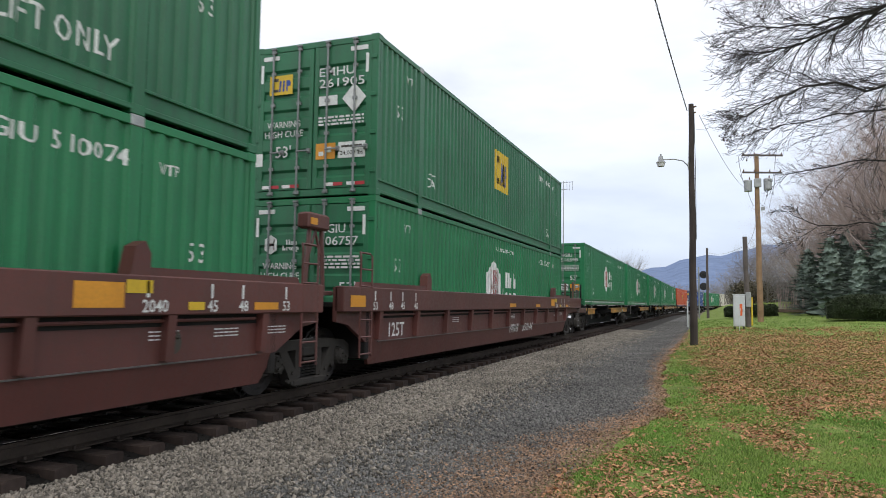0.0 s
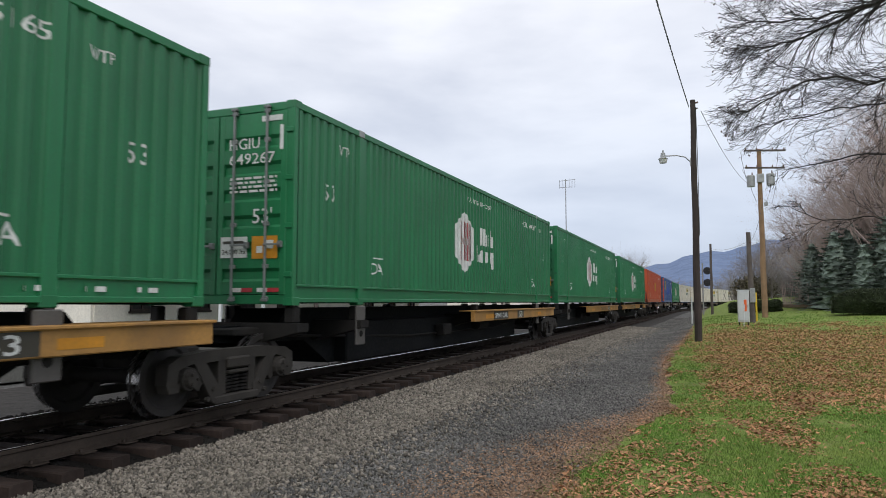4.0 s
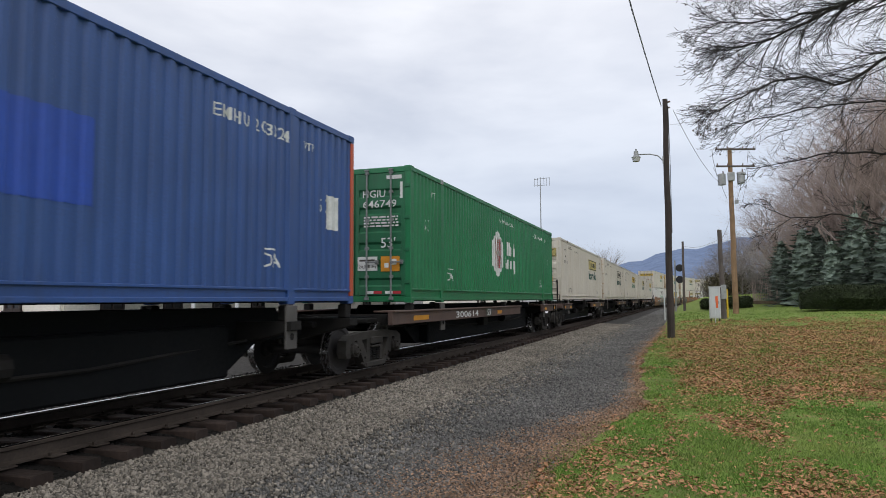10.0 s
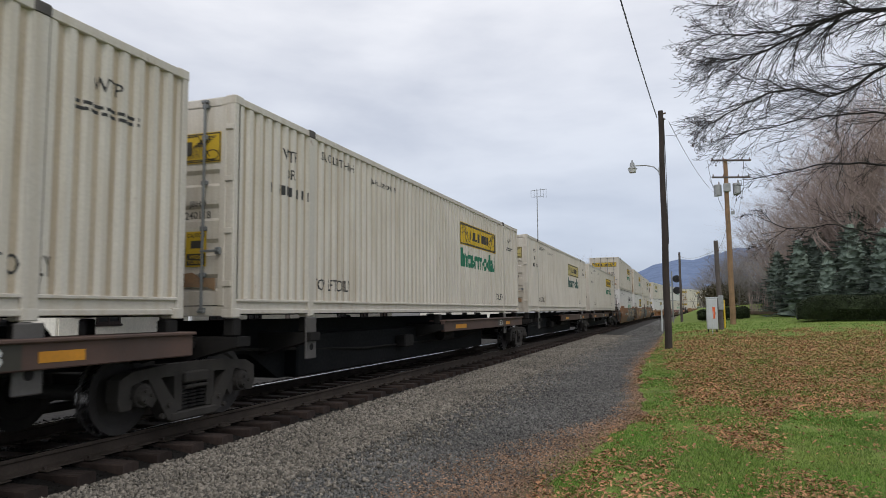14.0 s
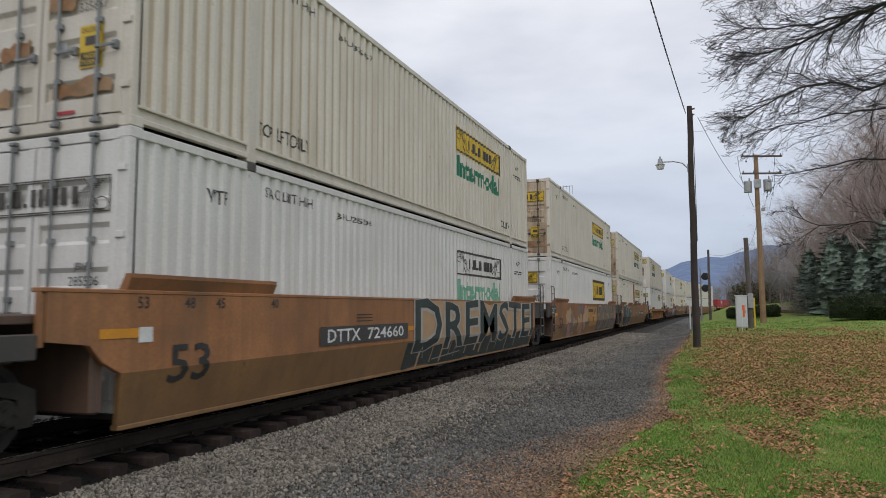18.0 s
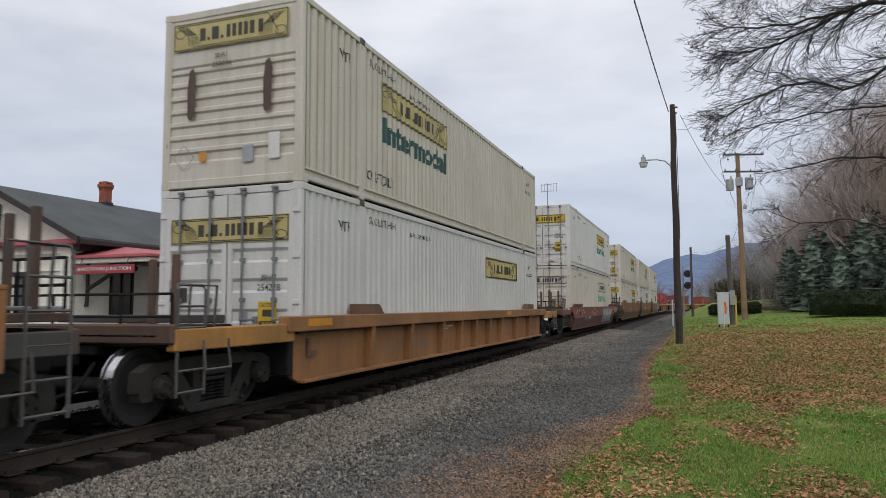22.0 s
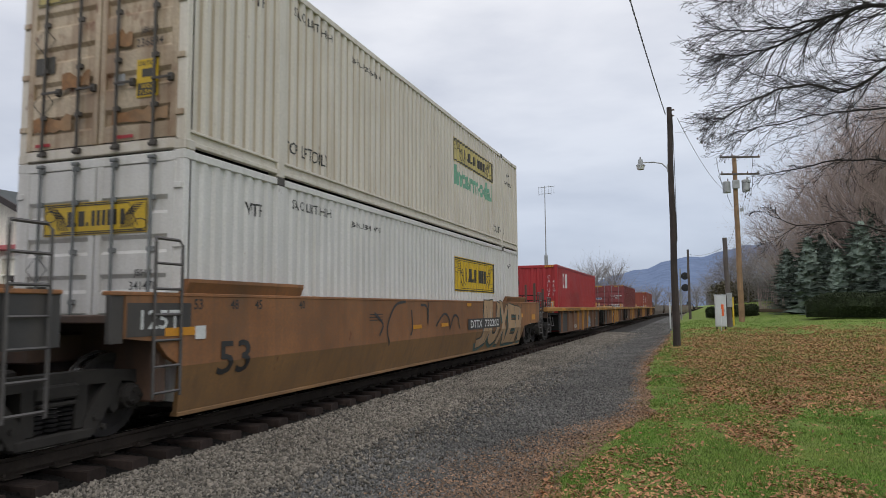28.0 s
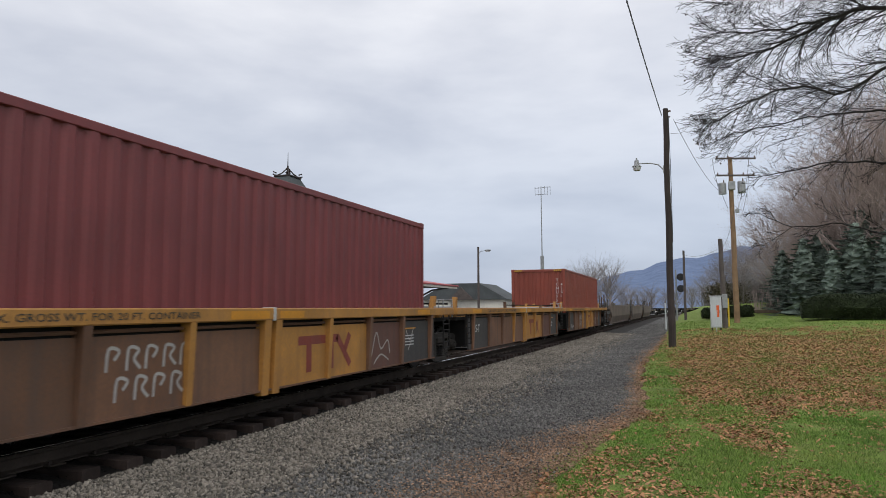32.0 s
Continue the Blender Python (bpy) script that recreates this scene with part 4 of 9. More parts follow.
def make_side_frame():
    """A cast frame with two windows, bearing ends and bolts."""
    sh = Shape()
    for s in (-1, 1):
        sh.prism([(s * y, z) for y, z in ((0.0, 0.74), (0.55, 0.74), (1.02, 0.70), (1.20, 0.62), (1.22, 0.40), (1.06, 0.36), (1.03, 0.55), (0.84, 0.60), (0.62, 0.60), (0.0, 0.61))], -0.085, 0.085)
        sh.prism([(s * y, z) for y, z in ((0.78, 0.60), (0.62, 0.64), (0.31, 0.26), (0.31, 0.10), (0.46, 0.12))], -0.085, 0.085)
        sh.prism([(s * y, z) for y, z in ((0.22, 0.63), (0.36, 0.63), (0.35, 0.2), (0.22, 0.2))], -0.075, 0.075)
        sh.prism([(s * y, z) for y, z in ((1.00, 0.40), (1.22, 0.42), (1.18, 0.30), (1.02, 0.30))], -0.08, 0.08)
        sh.prism([(s * y, z) for y, z in ((0.60, 0.40), (0.76, 0.58), (0.76, 0.32), (0.70, 0.28))], -0.07, 0.07)
        sh.disc((0, s * 0.89, 0.44), 0, 0.15, 0.13, -0.07, 0.12, 14)
        sh.disc((0, s * 0.89, 0.44), 0, 0.11, 0.09, 0.12, 0.17, 12)
        for k in range(3):
            sh.disc((0, s * 0.89 + 0.06 * math.cos(k * 2.1), 0.44 + 0.06 * math.sin(k * 2.1)), 0, 0.02, 0.02, 0.16, 0.195, 6)
        for y in (0.45, 0.56):
            sh.disc((0, s * y, 0.17 + (0.56 - y)), 0, 0.035, 0.03, 0.07, 0.11, 6)
    sh.box(-0.10, 0.10, -0.42, 0.42, 0.08, 0.19, 0.02)
    sh.box(-0.05, 0.12, -0.23, 0.23, 0.50, 0.64, 0.02)
    sh.box(0.06, 0.12, -0.21, 0.21, 0.44, 0.48, 0.01)
    return sh.mesh("side_frame")


def make_spring():
    sh = Shape()
    for y in (-0.16, 0.0, 0.16):
        for k in range(6):
            sh.disc((0, y, 0.215 + k * 0.042), 2, 0.068, 0.068, 0, 0.024, 10)
    return sh.mesh("spring_nest")


WHEELSET, SIDE_FRAME, SPRING = make_wheelset(), make_side_frame(), make_spring()
BOLSTER = Shape().box(-0.98, 0.98, -0.2, 0.2, 0.42, 0.60, 0.03).box(-0.3, 0.3, -0.25, 0.25, 0.6, 0.74, 0.03).mesh("bolster")
WHEELS = []


IRON = material("galvanised_grab_iron", (0.095, 0.088, 0.083), 0.5, vary=0.25, grain=30, bump=0.05, dirty=0.4, dirt=(0.10, 0.085, 0.075), patch=3)


def truck(car, y):
    """A two-axle bogie under a car, its wheels free to turn."""
    bo = part("truck", BOLSTER, TRUCK, car, "two-axle cast-steel bogie", pose(0, y, 0))
    for s in (-1, 1):
        part("side_frame", SIDE_FRAME, TRUCK, bo, m=pose(s * 1.02, 0, 0, 0, 0, 0 if s > 0 else 180))
        part("spring_nest", SPRING, STEEL_D, bo, m=pose(s * 1.03, 0, 0))
        WHEELS.append(part("wheelset", WHEELSET, WHEEL, bo, "worn steel wheels with bright treads", pose(0, s * 0.89, WHEEL_R)))
    return bo


def ladder(car, x, y, z0, z1, mat, width=0.45, n=4):
    lad = part("ladder", Shape().tube([(x, y, z0), (x, y, z1), (x - 0.03, y + 0.02, z1 + 0.05), (x - 0.03, y + width - 0.02, z1 + 0.05), (x, y + width, z1), (x, y + width, z0)], 0.018, 5), mat, car)
    for i in range(n):
        z = z0 + (z1 - z0) * (i + 0.2) / n
        part("rung", Shape().tube([(x, y, z), (x, y + width, z)], 0.015, 5), mat, lad)
    return lad


def railing(car, pts, h, mat, name="handrail"):
    sh = Shape()
    for p in pts:
        sh.tube([p, (p[0], p[1], p[2] + h)], 0.018, 5)
    for k in (0.5, 1.0):
        sh.tube([(p[0], p[1], p[2] + h * k) for p in pts], 0.016, 5)
    return part(name, sh, mat, car)


def coupler(car, y, sign):
    sh = Shape().box(-0.09, 0.09, min(y, y + sign * 0.75), max(y, y + sign * 0.75), 0.66, 0.84, 0.02)
    sh.box(-0.16, 0.16, min(y + sign * 0.6, y + sign * 0.95), max(y + sign * 0.6, y + sign * 0.95), 0.62, 0.90, 0.04)
    part("coupler", sh, STEEL_D, car)
    hose = Shape().tube([(0.3, y, 0.7), (0.34, y + sign * 0.3, 0.42), (0.25, y + sign * 0.6, 0.34), (0.1, y + sign * 0.9, 0.42)], 0.022, 6)
    part("brake_hose", hose, STEEL_D, car)


def brake_wheel(car, x, y, z, mat):
    ring = [(x + 0.27 * math.cos(k * math.pi / 9), y, z + 0.27 * math.sin(k * math.pi / 9)) for k in range(19)]
    sh = Shape().tube(ring, 0.016, 5, caps=False)
    for k in range(4):
        a = k * math.pi / 2 + 0.4
        sh.tube([(x, y, z), (x + 0.27 * math.cos(a), y, z + 0.27 * math.sin(a))], 0.012, 4)
    sh.box(x - 0.14, x + 0.14, y + 0.02, y + 0.2, z - 0.4, z + 0.08, 0.03)
    part("brake_wheel", sh, mat, car)


CREASE, SKIRT = 0.72, 0.18     # fold and foot of the smooth wells' sides


def on_side(lift):
    """Paint on a smooth well's folded side."""
    return lambda u, v: Vector((1.474 + lift - 0.17 * max(0.0, CREASE - v) / (CREASE - SKIRT), u, v))


def spray(car, name, shapes, mat, lift, mapping=None):
    """Each sprayed shape is a piece of its own."""
    for q in shapes:
        decal(name, q, mat, car, (mapping or on_side)(lift), across=() if mapping else (CREASE,))


def wavy(u0, u1, z0, z1, rng, amp=0.06, n=16):
    lo = [(u0 + (u1 - u0) * i / n, z0 + rng.uniform(-amp, amp)) for i in range(n + 1)]
    hi = [(u1 - (u1 - u0) * i / n, z1 + rng.uniform(-amp, amp)) for i in range(n + 1)]
    return poly2(lo + hi)


def bend_words(words, u0, u1, z0, z1, bold, wave=0.05, slant=0.0, phase=0.0):
    vs, fs = lettering(words, z1 - z0, u1 - u0, bold)
    return [(u0 + u + slant * v, z0 + v + wave * math.sin(u * 2.1 + phase) * (0.4 + v)) for u, v in vs], fs


def curvy(pts, closed=False, n=5):
    """A smooth line through the points."""
    P = list(pts)
    P = [P[-1]] + P + P[:2] if closed else [P[0]] + P + [P[-1]]
    out = []
    for a, b, c, d in zip(P, P[1:], P[2:], P[3:]):
        for i in range(n):
            t = i / n
            out.append(tuple(0.5 * (2 * b[k] + (c[k] - a[k]) * t + (2 * a[k] - 5 * b[k] + 4 * c[k] - d[k]) * t * t + (3 * b[k] - a[k] - 3 * c[k] + d[k]) * t ** 3) for k in (0, 1)))
    return out if closed else out + [tuple(pts[-1])]


def bubble(cu, cv, ru, rv, rng, n=36, wob=0.10):
    k = rng.uniform(0, 6)
    return [(cu + ru * (1 + wob * math.sin(3 * a + k)) * math.cos(a), cv + rv * (1 + wob * math.cos(2 * a + k)) * math.sin(a)) for a in (6.2832 * i / n for i in range(n))]


GRAF = {n: material("spray_" + n, c, 0.55, vary=0.15, grain=25, bump=0.05, dirty=0.25, dirt=(0.12, 0.09, 0.07), patch=2) for n, c in
        {"teal": (0.035, 0.11, 0.105), "white": (0.48, 0.47, 0.44), "tan": (0.42, 0.25, 0.13), "grey": (0.19, 0.15, 0.13), "black": (0.03, 0.032, 0.035), "cyan": (0.12, 0.26, 0.27), "red": (0.24, 0.05, 0.035), "silver": (0.42, 0.40, 0.37), "pine": (0.028, 0.045, 0.042), "rose": (0.42, 0.21, 0.17), "taupe": (0.185, 0.145, 0.115), "sky": (0.24, 0.29, 0.36), "sand": (0.46, 0.30, 0.165)}.items()}


def well_car(label, s, clen, paint, style, ends, top=1.53, group="well cars", number="", extra=None, chord_paint=None, low_paint=None, bays=None, plates=()):
    """A container well car: its middle at s along the train; ends: ('joint'|'coupler', metres from the middle of the car to the bogie) near and far."""
    car = riding(thing("well_car", label, "rail car", group), s)
    lw = clen / 2 + 0.30
    reach = [e[1] - 0.1 if e[0] == "joint" else e[1] + 1.35 for e in ends]
    bot, xo = 0.26, 1.47
    ch = chord_paint or paint
    for sg in (1, -1):
        if style == "rib40":
            edges = [-lw, -4.53, -3.05, -1.6, 0.0, 1.6, 3.05, 4.53, lw]
            for i, (a, b) in enumerate(zip(edges, edges[1:])):
                sh = Shape().box(*sorted((sg * (xo - 0.09), sg * (xo - 0.06))), a + 0.004, b - 0.004, bot, 1.07)
                part("side_panel", sh, bays[i] if bays else paint, car)
            # black plate behind the slot carries the slot's shade in its colour
            part("recess", Shape().box(*sorted((sg * (xo - 0.135), sg * (xo - 0.115))), -lw, lw, 1.06, top - 0.1), STEEL_D, car)
            part("air_pipe", Shape().tube([(sg * (xo - 0.085), -lw + 0.1, 1.115), (sg * (xo - 0.085), lw - 0.1, 1.115)], 0.022, 6), WELL_RUST, car)
            part("bottom_flange", Shape().box(*sorted((sg * (xo - 0.12), sg * (xo - 0.03))), -lw, lw, bot - 0.012, bot + 0.012), paint, car)
            for y in (-6.08, -4.53, -3.05, -1.6, -0.13, 0.13, 1.6, 3.05, 4.53, 6.08):
                low = bot if abs(y) > 0.2 else bot - 0.06
                d = 0.05 if abs(y) > 0.2 else 0.075
                rb = Shape().prism([(sg * (xo - 0.12), low), (sg * (xo - 0.12), top - 0.15), (sg * (xo + 0.03), top - 0.15), (sg * (xo - 0.015), low)], y - d, y + d, "xz")
                part("rib", rb, CHORD if abs(y) < 2 else paint, car)
            part("top_chord", Shape().box(*sorted((sg * (xo - 0.13), sg * (xo + 0.035))), -reach[0], reach[1], top - 0.155, top + 0.01, 0.014), ch, car)
            part("chord_joint", Shape().box(*sorted((sg * (xo - 0.14), sg * (xo + 0.045))), -0.03, 0.03, top - 0.16, top + 0.02, 0.005), GRAF["white"], car)
            continue
        if style == "deep":
            e = lw - 0.1
            arc = [(e + 0.02 + 0.42 * (1 - math.cos(k * 0.3142)), bot + 0.05 + (top - 0.2 - bot) * math.sin(k * 0.3142)) for k in range(6)]
            o = [(-u, z) for u, z in reversed(arc)] + [(-e + 0.1, bot), (e - 0.1, bot)] + arc
            part("side_wall", Shape().prism(o, sg * (xo - 0.22), sg * (xo - 0.15)), paint, car)
            # a thin dark line runs below the chord
            part("chord_lip", Shape().box(*sorted((sg * (xo - 0.15), sg * (xo - 0.01))), -lw, lw, top - 0.245, top - 0.22), STEEL_D, car)
            part("bottom_flange", Shape().box(*sorted((sg * (xo - 0.16), sg * (xo - 0.02))), -e + 0.1, e - 0.1, bot - 0.03, bot + 0.02, 0.008), paint, car)
            part("top_chord", Shape().box(*sorted((sg * (xo - 0.16), sg * (xo + 0.03))), -lw - 0.3, lw + 0.3, top - 0.22, top, 0.014), WELL_ORANGE, car)
            for y in (-5.97, -4.2, -2.35, -1.09, 0.13, 1.37, 2.6, 4.4, 6.2):
                rb = Shape().prism([(sg * (xo - 0.18), bot), (sg * (xo - 0.18), top - 0.22), (sg * (xo + 0.01), top - 0.22), (sg * (xo - 0.06), bot)], y - 0.065, y + 0.065, "xz")
                part("rib", rb, paint, car)
            for sy, r in ((-1, reach[0]), (1, reach[1])):
                part("end_beam", Shape().box(*sorted((sg * (xo - 0.14), sg * (xo - 0.01))), *sorted((sy * (lw + 0.1), sy * (r - 0.25))), 0.84, 1.09, 0.015), CHORD, car)
                g = Shape().prism([(sy * (lw - 2.8), top), (sy * (lw - 1.75), top), (sy * (lw - 1.75), top + 0.17), (sy * (lw - 2.6), top + 0.17)], sg * (xo - 0.13), sg * (xo + 0.02))
                part("guide_plate", g, WELL_RUST, car)
            continue
        if style == "smooth":
            near, far = lw + 0.1, lw - 0.22
            o = [(-near - 0.6, top), (far, top), (far, CREASE + 0.1), (far - 0.06, CREASE), (-lw + 0.12, CREASE), (-lw - 0.1, CREASE + 0.12), (-near - 0.15, 1.0), (-near - 0.6, 1.05)]
            part("side_wall", Shape().prism(o, sg * (xo - 0.07), sg * xo), paint, car)
            p = [(sg * xo, -lw + 0.12, CREASE), (sg * xo, far - 0.06, CREASE), (sg * (xo - 0.17), far - 0.2, SKIRT), (sg * (xo - 0.17), -lw + 0.26, SKIRT)]
            part("lower_side", Shape().skin([p, [(x - sg * 0.06, y, z) for x, y, z in p]]), low_paint or paint, car)
            part("bottom_rail", Shape().box(*sorted((sg * (xo - 0.26), sg * (xo - 0.155))), -lw + 0.26, far - 0.2, SKIRT - 0.03, SKIRT + 0.02, 0.008), low_paint or paint, car)
            for sy, a, b, kind in ((-1, near + 0.6, reach[0] - 0.2, ends[0][0]), (1, far, reach[1] - 0.2, ends[1][0])):
                full = b if kind == "joint" else b - 0.75 if sy > 0 else max(a + 0.05, lw + 0.75)
                if kind == "coupler" and sy > 0:
                    q = [(a, top - 0.02), (full, top - 0.02), (full, 0.80), (a + 1.05, 0.80), (a, CREASE + 0.02)]
                    part("end_plate", Shape().prism(q, sg * (xo - 0.08), sg * (xo - 0.004)), paint, car)
                    if sg > 0 and paint != WELL_ROSE:
                        decal("reflector", slab2([(lw + 0.9, 0.92, lw + 1.4, 1.1)]), DECAL_O, car, lambda u, v: Vector((xo, u, v)))
                else:
                    part("end_plate", Shape().box(*sorted((sg * (xo - 0.08), sg * (xo - 0.012))), *sorted((sy * a, sy * full)), 1.0, top - 0.02, 0.008), WELL_SOOT if kind == "joint" else paint, car)
                part("top_chord", Shape().box(*sorted((sg * (xo - 0.13), sg * (xo + 0.008))), *sorted((sy * 0.002, sy * full)), top - 0.03, top + 0.012, 0.008), paint, car)
                if kind == "coupler":
                    part("end_beam", Shape().box(*sorted((sg * (xo - 0.14), sg * (xo - 0.02))), *sorted((sy * full, sy * b)), 0.90, 1.12, 0.012), paint if paint == WELL_ROSE else WELL_SOOT, car)
            for a, b in [(-8.2, -5.8), (5.8, 8.25)] + list(plates):
                g = Shape().prism([(sg * (xo - 0.12), top + 0.01), (sg * (xo - 0.02), top + 0.01), (sg * (xo + 0.03), top + 0.13), (sg * (xo + 0.03), top + 0.17), (sg * (xo - 0.04), top + 0.17)], a, b, "xz")
                part("guide_plate", g, paint, car)
            continue
        o = [(-reach[0] + 0.2, top), (reach[1] - 0.2, top), (reach[1] - 0.2, 1.0), (lw + 0.75, 0.95), (lw + 0.20, bot + 0.42), (lw + 0.12, bot + 0.38), (-lw - 0.12, bot + 0.38), (-lw - 0.20, bot + 0.42), (-lw - 0.75, 0.95), (-reach[0] + 0.2, 1.0)]
        sh = Shape()
        rec = 0.09
        sh.prism(o, sg * (xo - 0.07 - rec), sg * (xo - rec))
        a, b = sg * (xo - rec), sg * (xo - 0.17)
        p = [(a, -lw - 0.12, bot + 0.38), (a, lw + 0.12, bot + 0.38), (b, lw - 0.12, bot), (b, -lw + 0.12, bot)]
        sh.skin([p, [(x - sg * 0.06, y, z) for x, y, z in p]])
        part("side_wall", sh, paint, car)
        part("top_chord", Shape().box(*sorted((sg * (xo - 0.13), sg * (xo + 0.035))), -reach[0] + 0.2, reach[1] - 0.2, top - 0.38, top + 0.02, 0.014), ch, car)
        # black strip laid on the wall paints the shade below the chord
        part("recess", Shape().box(*sorted((sg * (xo - 0.085), sg * (xo - 0.08))), -lw + 0.3, lw - 0.3, top - 0.50, top - 0.38), STEEL_D, car)
        part("air_pipe", Shape().tube([(sg * (xo - 0.05), -lw + 0.4, top - 0.44), (sg * (xo - 0.05), lw - 0.4, top - 0.44)], 0.02, 6), paint, car)
        part("weld_bead", Shape().box(*sorted((sg * (xo - 0.1), sg * (xo - 0.072))), -lw + 0.3, lw - 0.3, bot + 0.375, bot + 0.39), IRON, car)
        for i in range(11):
            y = -lw + 0.25 + (2 * lw - 0.5) * i / 10
            rb = Shape().prism([(sg * (xo - 0.12), bot + 0.42), (sg * (xo - 0.12), top - 0.38), (sg * (xo + 0.02), top - 0.38), (sg * (xo - 0.01), bot + 0.42)], y - 0.06, y + 0.06, "xz")
            part("rib", rb, paint, car)
        for sy in (-1, 1):
            g = Shape().prism([(sy * (lw + 0.5), top + 0.02), (sy * (lw - 2.3), top + 0.02), (sy * (lw - 2.3), top + 0.08), (sy * (lw - 2.2), top + 0.10), (sy * (lw + 0.45), top + 0.10)], sg * (xo - 0.13), sg * (xo + 0.01))
            part("guide_plate", g, paint, car)
            e = sy * (lw - 2.35)
            part("guide_horn", Shape().prism([(e - 0.13, top + 0.02), (e + 0.13, top + 0.02), (e + 0.13, top + 0.24), (e + 0.05, top + 0.36), (e - 0.07, top + 0.30)], sg * (xo - 0.14), sg * (xo + 0.02)), paint, car)
    fl = Shape()
    half = 1.24 if style == "smooth" else 1.34 if style == "rib40" else 1.28
    for i in range(7):
        y = -lw + 0.4 + (2 * lw - 0.8) * i / 6
        fl.box(-half, half, y - 0.12, y + 0.12, bot - 0.01, bot + 0.05)
    fl.box(-half, -1.0, -lw + 0.6, lw - 0.9, bot - 0.01, bot + 0.03)
    fl.box(1.0, half, -lw + 0.6, lw - 0.9, bot - 0.01, bot + 0.03)
    part("well_floor", fl, STEEL_D, car)
    for sy, (kind, at), r in ((-1, ends[0], reach[0]), (1, ends[1], reach[1])):
        y_in, y_out = sorted((sy * lw, sy * (r - 0.25)))
        zt = min(top - 0.22, 1.3)
        dk = Shape().box(-0.35, 0.35, y_in, y_out, 0.78, 1.08, 0.02).box(-1.38, 1.38, *sorted((sy * lw, sy * (lw + 0.14))), bot + 0.1, zt, 0.02)
        dk.box(-1.38, 1.38, y_in, y_out, zt - 0.08, zt, 0.01)
        part("end_platform", dk, STEEL_D if style != "smooth" else WELL_DARK, car)
        if kind == "coupler":
            coupler(car, sy * (r - 0.3), sy)
            part("end_sill", Shape().box(-1.45, 1.45, *sorted((sy * (r - 0.32), sy * (r - 0.2))), 0.92, 1.14, 0.02), WELL_DARK, car)
            ladder(car, 1.44, sy * (r - 0.3) - (0.45 if sy > 0 else 0), 0.35, zt + 0.55, IRON, 0.45, 5)
            part("grab_iron", Shape().tube([(1.40, sy * (r - 0.5), zt), (1.44, sy * (r - 0.5), zt + 0.6), (1.44, sy * (r - 0.95), zt + 0.6), (1.40, sy * (r - 0.95), zt)], 0.018, 6), IRON, car)
            part("grab_iron", Shape().tube([(1.46, sy * (r - 0.7), 0.95), (1.50, sy * (r - 0.7), 0.62), (1.50, sy * (r - 1.15), 0.62), (1.46, sy * (r - 1.15), 0.95)], 0.018, 6), IRON, car)
            part("cross_beam", Shape().box(-1.3, 1.3, *sorted((sy * (r - 0.95), sy * (r - 0.85))), zt, zt + 0.12, 0.01), STEEL_D, car)
            part("cross_beam", Shape().box(-1.3, 1.3, *sorted((sy * (r - 1.3), sy * (r - 1.18))), zt + 0.16, zt + 0.26, 0.01), WELL_SOOT, car)
            part("walkway", Shape().box(-1.25, 1.25, *sorted((sy * (r - 0.62), sy * (r - 0.2))), zt + 0.02, zt + 0.06, 0.01), GALV, car)
            railing(car, [(1.36, sy * (r - 0.3), zt), (0.7, sy * (r - 0.25), zt), (-0.3, sy * (r - 0.25), zt), (-1.3, sy * (r - 0.3), zt)], 0.5, STEEL_D)
            part("stand_pole", Shape().box(1.18, 1.26, *sorted((sy * (r - 0.55), sy * (r - 0.47))), zt, zt + 0.95, 0.01).box(0.86, 0.93, *sorted((sy * (r - 0.55), sy * (r - 0.47))), zt, zt + 0.9, 0.01), WELL_DARK, car)
            if sy > 0:
                brake_wheel(car, 0.35, r - 0.45, zt + 0.98, STEEL_D)
                part("brake_box", Shape().box(-0.75, 0.62, r - 1.25, r - 0.95, zt, zt + 0.46, 0.03).box(0.15, 0.55, r - 0.95, r - 0.5, zt, zt + 0.75, 0.03), WELL_SOOT, car)
                part("air_tank", Shape().tube([(-0.7, lw + 0.75, zt + 0.22), (0.75, lw + 0.75, zt + 0.22)], 0.2, 12), WELL_DARK, car)
            truck(car, sy * at)
        else:
            if sy > 0:
                truck(car, at)
            ladder(car, 1.49, sy * (r - 0.75), 0.42, zt + (0.75 if style != "rib40" else 0.1), paint if style == "ribbed" else IRON if style == "smooth" else STEEL_D, 0.4, 6)
    if style == "rib40":
        for sy in (-1, 1):
            yb = sy * (lw + 0.5)
            for k, (x, hh, tilt) in enumerate(((1.22, 0.50, 0.16), (0.62, 0.34, -0.1), (-0.1, 0.42, 0.14), (-0.95, 0.5, -0.14))):
                yy = yb + 0.14 * (k % 3 - 1)
                q = Shape().prism([(yy - 0.12, zt - 0.02), (yy + 0.12, zt - 0.02), (yy + 0.06 + tilt, zt + hh), (yy - 0.08 + tilt, zt + hh)], x - 0.05, x + 0.05)
                part("locking_post", q, (CHORD, WELL_RUST)[k % 2], car)
            part("cross_beam", Shape().box(-1.3, 1.3, *sorted((yb + sy * 0.16, yb + sy * 0.34)), zt, zt + 0.16, 0.02), CHORD, car)
            part("cross_beam", Shape().box(-1.3, 1.15, *sorted((yb - sy * 0.3, yb - sy * 0.16)), zt, zt + 0.13, 0.02), WELL_RUST, car)
            part("rod", Shape().tube([(-1.25, yb - sy * 0.05, zt + 0.21), (1.28, yb - sy * 0.05, zt + 0.24)], 0.035, 8), GALV, car)
            part("rod", Shape().tube([(-1.1, yb + sy * 0.25, zt + 0.36), (1.1, yb + sy * 0.2, zt + 0.33)], 0.022, 8), STEEL_D, car)
